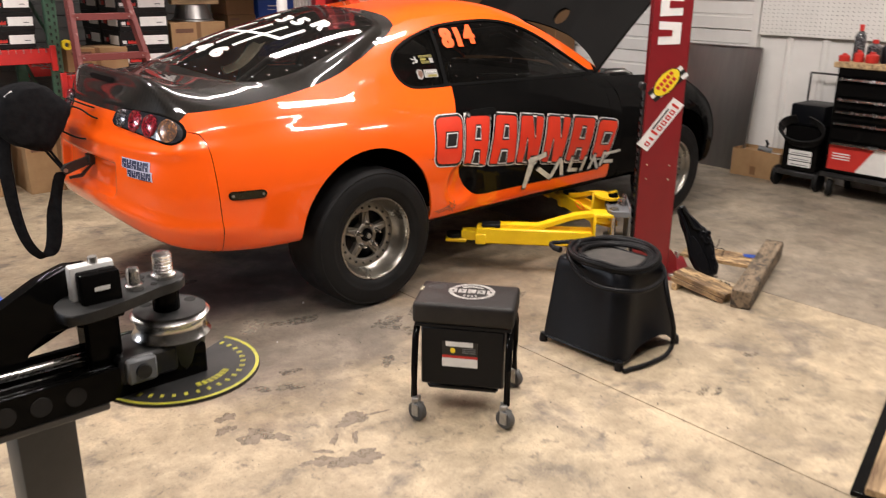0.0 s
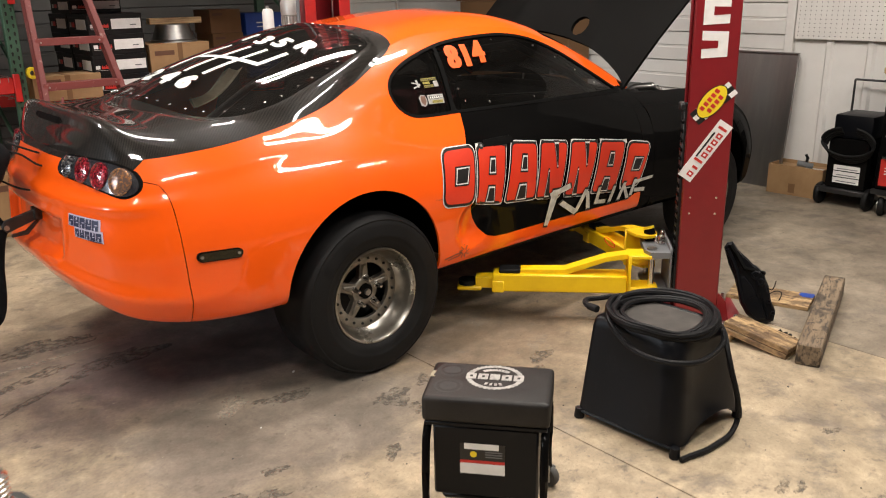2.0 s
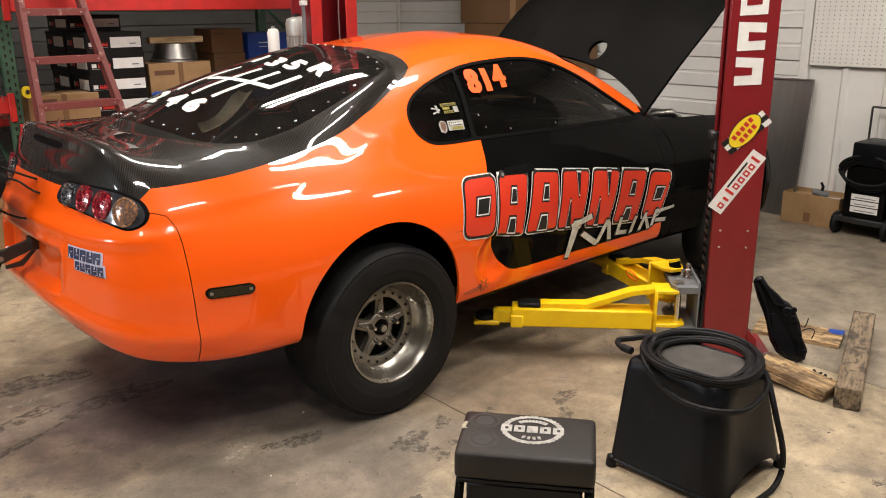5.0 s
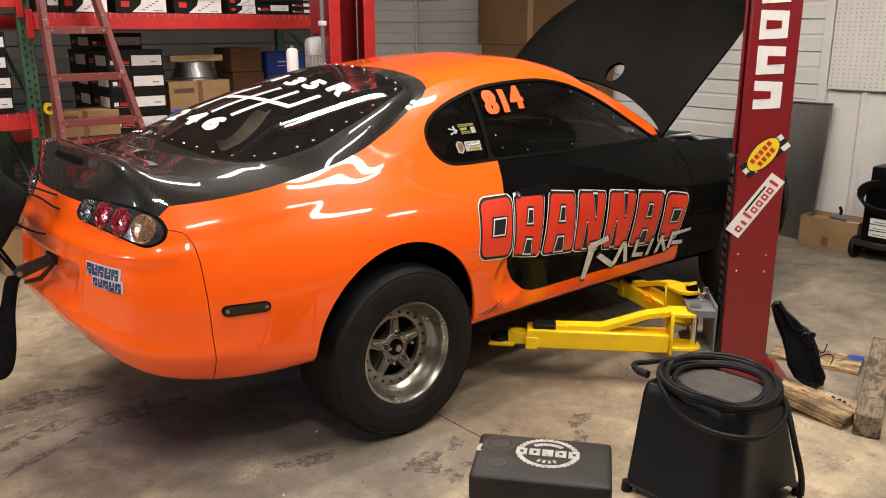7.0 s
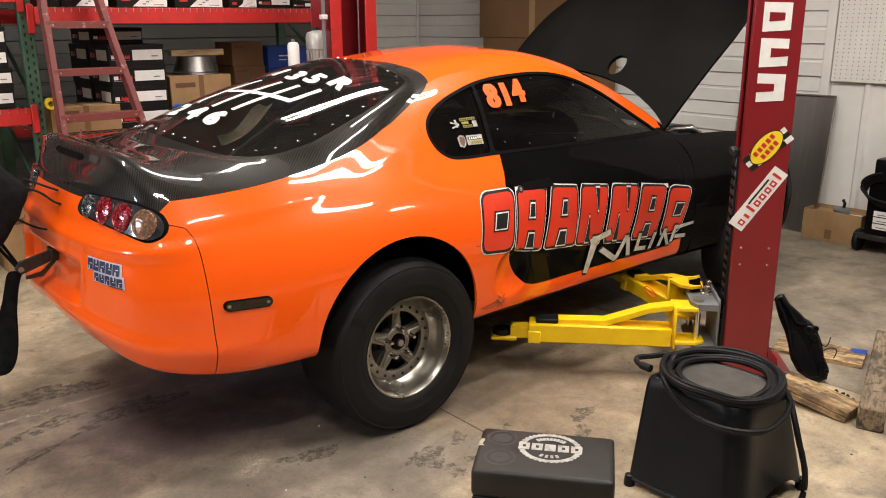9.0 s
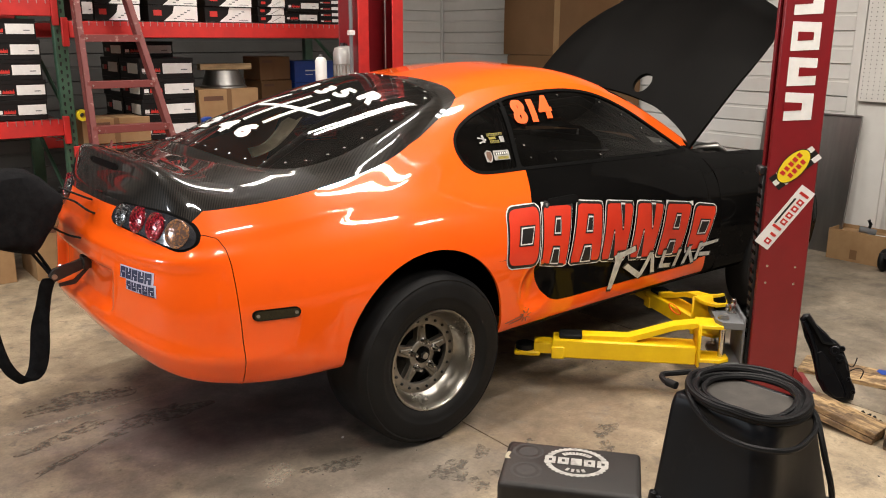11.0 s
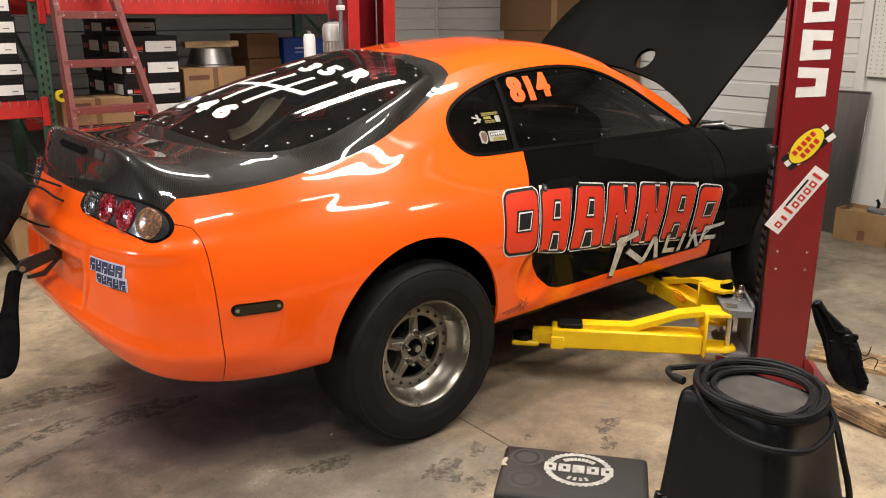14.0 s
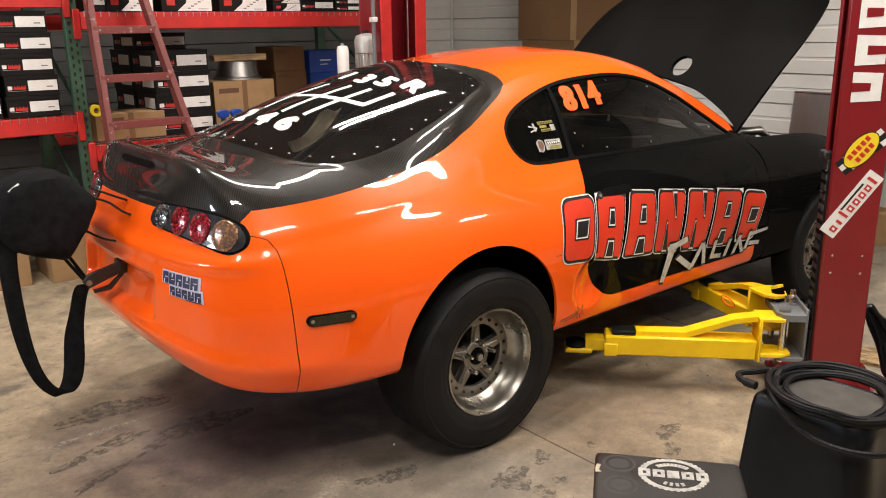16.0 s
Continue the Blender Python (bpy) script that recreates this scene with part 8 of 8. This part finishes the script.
for k in range(7):
    t = radians(-50 - 7 * k)
    part("scale_word", box((0.085, -0.004, 0.8802), (0.098, 0.004, 0.8812), 0, pose(0.005, -0.005, 0, rz=math.degrees(t))), YELLOWDIAL, dial, smooth=False)
gauge = part("angle_gauge", box((-0.165, -0.062, 1.03), (-0.100, -0.030, 1.115), 0.006, seg=2), BLACKPAINT, bend, "black angle gauge in a pale metal case")
part("gauge_case", box((-0.172, -0.030, 1.035), (-0.098, -0.005, 1.122), 0.006, seg=2), WHITE, gauge)
part("gauge_text", box((-0.145, -0.0632, 1.085), (-0.120, -0.0622, 1.092), 0), WHITE, gauge)
part("gauge_pin", cyl((-0.13, -0.02, 1.12), (-0.13, -0.02, 1.132), 0.008, n=12), STEEL, gauge)
part("upper_arm", box((-0.42, 0.03, 1.00), (-0.03, 0.055, 1.045), 0.004, pose(0, 0, 0, 0, -3, 0)), BLACKPAINT, bend)
part("curved_guard", prism([(-0.62, 0.72), (-0.50, 0.86), (-0.42, 0.958), (-0.34, 1.026), (-0.27, 1.064), (-0.214, 1.094), (-0.166, 1.112), (-0.129, 1.109), (-0.10, 1.09), (-0.085, 1.065), (-0.10, 1.042), (-0.159, 1.027), (-0.196, 1.021), (-0.237, 0.987), (-0.282, 0.917), (-0.33, 0.82), (-0.36, 0.72)], 0.032, pose(0, 0.042, 0, 90), 0.004), BLACKPAINT, bend, "black curved guard")
part("brace", tube([(-0.30, 0.055, 0.94), (-0.16, 0.055, 1.00)], 0.012, 8), BLACKPAINT, bend)
part("blue_grip", box((-0.30, 0.06, 1.035), (-0.25, 0.12, 1.06), 0.008), BLUE, bend)

# Low board with a batten at the floor's edge of view.
brd = thing("floor_board", "black board with a pale wooden batten on the floor", "board", m=pose(0.20, -3.16, 0, 0, 0, 14))
part("panel", box((0, -0.55, 0), (1.2, 0.0, 0.02), 0.003), BLACKPAINT, brd)
part("batten", box((0.0, -0.11, 0.02), (1.2, -0.04, 0.045), 0.003), WOOD, brd)

# ---- parachute pack behind the bumper ----
chute = thing("parachute_pack", "black fabric parachute pack with a hanging strap", "parachute pack")
outline = np.array(rounded([(-1.345, 1.100), (-1.27, 1.118), (-1.19, 1.095), (-1.125, 1.035), (-1.098, 0.995), (-1.125, 0.935), (-1.165, 0.870), (-1.205, 0.812), (-1.240, 0.806), (-1.325, 0.832), (-1.392, 0.875), (-1.425, 0.94), (-1.422, 1.01), (-1.395, 1.07)], 5))
mid = np.array((-1.255, 0.965))
bm = bmesh.new()
rows = []
for y, f, sh in ((-0.075, 0.02, 0), (-0.074, 0.35, 0), (-0.070, 0.70, 0), (-0.058, 0.88, 0), (-0.035, 0.965, 0), (0.0, 1.0, 0), (0.08, 1.01, 0.4), (0.16, 1.0, 0.8), (0.22, 0.95, 1), (0.245, 0.85, 1), (0.25, 0.5, 1), (0.25, 0.02, 1)):
    ring = []
    for k, q in enumerate(outline):
        a = math.atan2(q[1] - mid[1], q[0] - mid[0])
        g = 1 + 0.012 * math.sin(7 * a + 30 * y) * f + 0.008 * math.sin(13 * a - 50 * y) * f
        x, z = mid + (q - mid) * f * g
        ring.append(bm.verts.new((x + 0.03 * sh, y + 0.006 * f * math.sin(3 * a + 6 * f), z - 0.012 * sh)))
    rows.append(ring)
for a, b in zip(rows, rows[1:]):
    for k in range(len(a)):
        q = (k + 1) % len(a)
        bm.faces.new((a[k], a[q], b[q], b[k]))
bm.faces.new(rows[0]), bm.faces.new(rows[-1])
part("bag", bm, FABRIC, chute, "black fabric bag")
part("bag_tag", box((-0.02, -0.002, -0.015), (0.02, 0.002, 0.015), 0, pose(-1.355, -0.052, 1.072, -35, -35, 0)), WHITE, chute)


def ribbon(pts, w, th, side):
    """A folded strap of width w: a flat band swept along points."""
    k = np.linspace(0, 1, len(pts))
    p = spline(k, np.array(pts, float), np.linspace(0, 1, 60))
    bm = bmesh.new()
    rows = []
    s = Vector(side).normalized()
    for i in range(len(p)):
        d = Vector(p[min(i + 1, len(p) - 1)] - p[max(i - 1, 0)]).normalized()
        n = s.cross(d).normalized()
        f = i / (len(p) - 1)
        ww = w * (1 + 0.16 * math.sin(11 * f + 1))
        c = Vector(p[i])
        rows.append([bm.verts.new(c + s * ww * a + n * th * b + n * 0.006 * math.sin(23 * f + 5 * a)) for a, b in ((-0.5, -0.4), (-0.2, -0.6), (0.2, -0.4), (0.5, -0.5), (0.5, 0.5), (0.2, 0.6), (-0.2, 0.4), (-0.5, 0.5))])
    for a, b in zip(rows, rows[1:]):
        for q in range(8):
            bm.faces.new((a[q], a[(q + 1) % 8], b[(q + 1) % 8], b[q]))
    bm.faces.new(rows[0]), bm.faces.new(rows[-1])
    return bm


part("strap", ribbon([(-1.365, 0.02, 0.96), (-1.391, 0.03, 0.874), (-1.399, 0.05, 0.74), (-1.386, 0.05, 0.543), (-1.352, 0.05, 0.372), (-1.300, 0.05, 0.296), (-1.246, 0.05, 0.335), (-1.219, 0.05, 0.477), (-1.203, 0.04, 0.57), (-1.190, 0.01, 0.66), (-1.172, -0.01, 0.70)], 0.060, 0.012, (0.80, -0.60, 0.0)), FABRIC, chute, "black fabric strap in a loop")
for a in (-1, 1):
    part("bridle", tube([(-1.225 + 0.01 * a, 0.05, 0.83), (-1.195 + 0.008 * a, 0.02, 0.77), (-1.168 + 0.004 * a, -0.02, 0.715)], 0.006, 8), FABRIC, chute)
mount = thing("tow_bracket", "black steel bracket bolted to the bumper", "bracket")
part("upper_arm", prism([(-1.02, 0.775), (-1.045, 0.728), (-1.165, 0.690), (-1.185, 0.715), (-1.165, 0.740), (-1.13, 0.748)], 0.016, pose(0, -0.022, 0, 90), 0.002), DARKSTEEL, mount)
part("lower_arm", prism([(-1.03, 0.742), (-1.03, 0.728), (-1.09, 0.670), (-1.15, 0.668), (-1.15, 0.680), (-1.095, 0.684)], 0.014, pose(0, -0.021, 0, 90), 0.002), DARKSTEEL, mount)
part("bolt", cyl((-1.165, -0.036, 0.712), (-1.165, -0.046, 0.712), 0.010, n=10), ALLOY, mount)
part("stub", box((-1.06, -0.05, 0.725), (-1.00, 0.0, 0.775), 0.004), DARKSTEEL, mount)
for pts in ([(-1.10, 0.02, 1.0), (-1.06, -0.03, 0.985), (-1.03, -0.08, 0.955), (-0.995, -0.14, 0.945)], [(-1.13, 0.05, 0.88), (-1.09, 0.0, 0.855), (-1.055, -0.05, 0.848)], [(-1.09, 0.06, 1.03), (-1.03, 0.0, 1.0), (-1.005, -0.05, 0.99)]):
    part("cord", tube([tuple(p) for p in spline(np.linspace(0, 1, len(pts)), np.array(pts), np.linspace(0, 1, 14))], 0.004, 6), RUBBER, chute)

# ---- marks on the floor ----
def blot(cx, cy, r, seed, sx=1.0, a=0.0):
    g = random.Random(seed)
    ph = [g.uniform(0, 6.28) for _ in range(6)]
    pts = []
    for k in range(44):
        t = 2 * math.pi * k / 44
        rr = r * (1 + 0.25 * math.sin(2 * t + ph[0]) + 0.18 * math.sin(3 * t + ph[1]) + 0.12 * math.sin(5 * t + ph[2]) + 0.10 * math.sin(9 * t + ph[3]) + 0.06 * math.sin(15 * t + ph[4]))
        x, y = rr * sx * math.cos(t), rr * math.sin(t)
        pts.append((cx + x * math.cos(a) - y * math.sin(a), cy + x * math.sin(a) + y * math.cos(a)))
    bm = bmesh.new()
    c = bm.verts.new((cx, cy, 0.0012))
    vs = [bm.verts.new((x, y, 0.0008)) for x, y in pts]
    for k in range(44):
        bm.faces.new((c, vs[k], vs[(k + 1) % 44]))
    return bm


for i, (cx, cy, r, sx, a) in enumerate(((-0.10, -1.10, 0.062, 1.4, -0.4), (0.09, -1.06, 0.034, 1.3, 0.5), (-0.08, -1.24, 0.035, 1.3, 0.9), (0.62, -1.24, 0.045, 1.4, 0.2), (0.51, -1.34, 0.035, 1.3, 0.7), (0.02, -1.21, 0.020, 1.3, 0.5), (0.30, -1.12, 0.018, 1.5, 0.2), (0.46, -2.46, 0.022, 1.8, 0.3), (0.50, -2.50, 0.018, 1.9, 0.2), (0.92, -2.40, 0.02, 1.8, -0.3), (-1.21, -0.115, 0.020, 8.0, 0.48), (-1.02, 0.42, 0.09, 2.2, 0.1), (-0.80, 0.04, 0.08, 2.4, 0.25), (-1.15, 0.10, 0.05, 3.0, 0.3), (-0.42, -0.80, 0.05, 2.0, -0.4), (-0.73, -1.24, 0.026, 1.7, -0.6), (-0.80, -1.36, 0.030, 1.5, -0.4), (-0.90, -1.30, 0.024, 1.8, -0.5), (-0.35, -1.42, 0.03, 1.6, 0.6))):
    tagged(part("stain", blot(cx, cy, r, i, sx, a), STAIN, floor, smooth=False), kind="stuff")
for i, (cx, cy, r, sx, a) in enumerate(((-1.083, -1.608, 0.050, 1.25, -0.75), (-1.03, -1.66, 0.028, 1.6, -0.75), (-1.109, -1.418, 0.030, 1.2, -0.3), (-1.154, -1.498, 0.030, 1.1, 0.2), (-0.749, -1.732, 0.036, 2.1, -0.18), (-0.650, -1.752, 0.007, 6.0, -0.2), (-0.895, -1.958, 0.052, 1.35, 0.1), (-0.83, -1.99, 0.020, 1.6, -0.5), (-0.985, -1.90, 0.026, 1.7, -0.7), (-1.03, -1.88, 0.016, 2.0, -0.5), (-0.955, -1.85, 0.014, 2.2, -0.7), (-0.885, -1.81, 0.013, 2.6, 0.9), (-0.815, -1.84, 0.013, 2.6, 0.9))):
    tagged(part("stain", blot(cx, cy, r, 70 + i, sx, a), DRYMARK, floor, smooth=False), kind="stuff")
for i, (cx, cy, r, sx, a) in enumerate(((-1.03, 0.255, 0.014, 24.0, 0.037), (-1.10, 0.245, 0.034, 1.6, 0.3), (-1.28, 0.24, 0.030, 2.2, 0.1), (-0.62, -0.72, 0.05, 1.6, 0.5))):
    tagged(part("scuff", blot(cx, cy, r, 40 + i, sx, a), SCUFF, floor, smooth=False), kind="stuff")
rngd = random.Random(5)
bm = bmesh.new()
for k in range(90):
    x, y = rngd.uniform(-1.2, 1.2), rngd.uniform(-3.0, -0.7)
    r = rngd.uniform(0.0015, 0.004)
    m = Matrix.Translation((x, y, r * 0.5)) @ Matrix.Diagonal((1, rngd.uniform(0.6, 1.4), 0.6, 1))
    bmesh.ops.create_icosphere(bm, subdivisions=1, radius=r, matrix=m)
tagged(part("grit", bm, WALLDARK, None, "small dark grit scattered on the concrete"), "small dark grit scattered on the concrete", "grit", kind="stuff")
for x, y, s in ((-0.28, -0.62, 0.006), (-0.62, -0.95, 0.004)):
    b = thing("plastic_scrap", "tiny white plastic scrap on the floor", "scrap", "floor scraps", pose(x, y, 0.0))
    part("piece", box((-s, -s * 0.6, 0), (s, s * 0.6, s), 0.001, pose(0, 0, 0, 0, 0, 35)), WHITE, b)
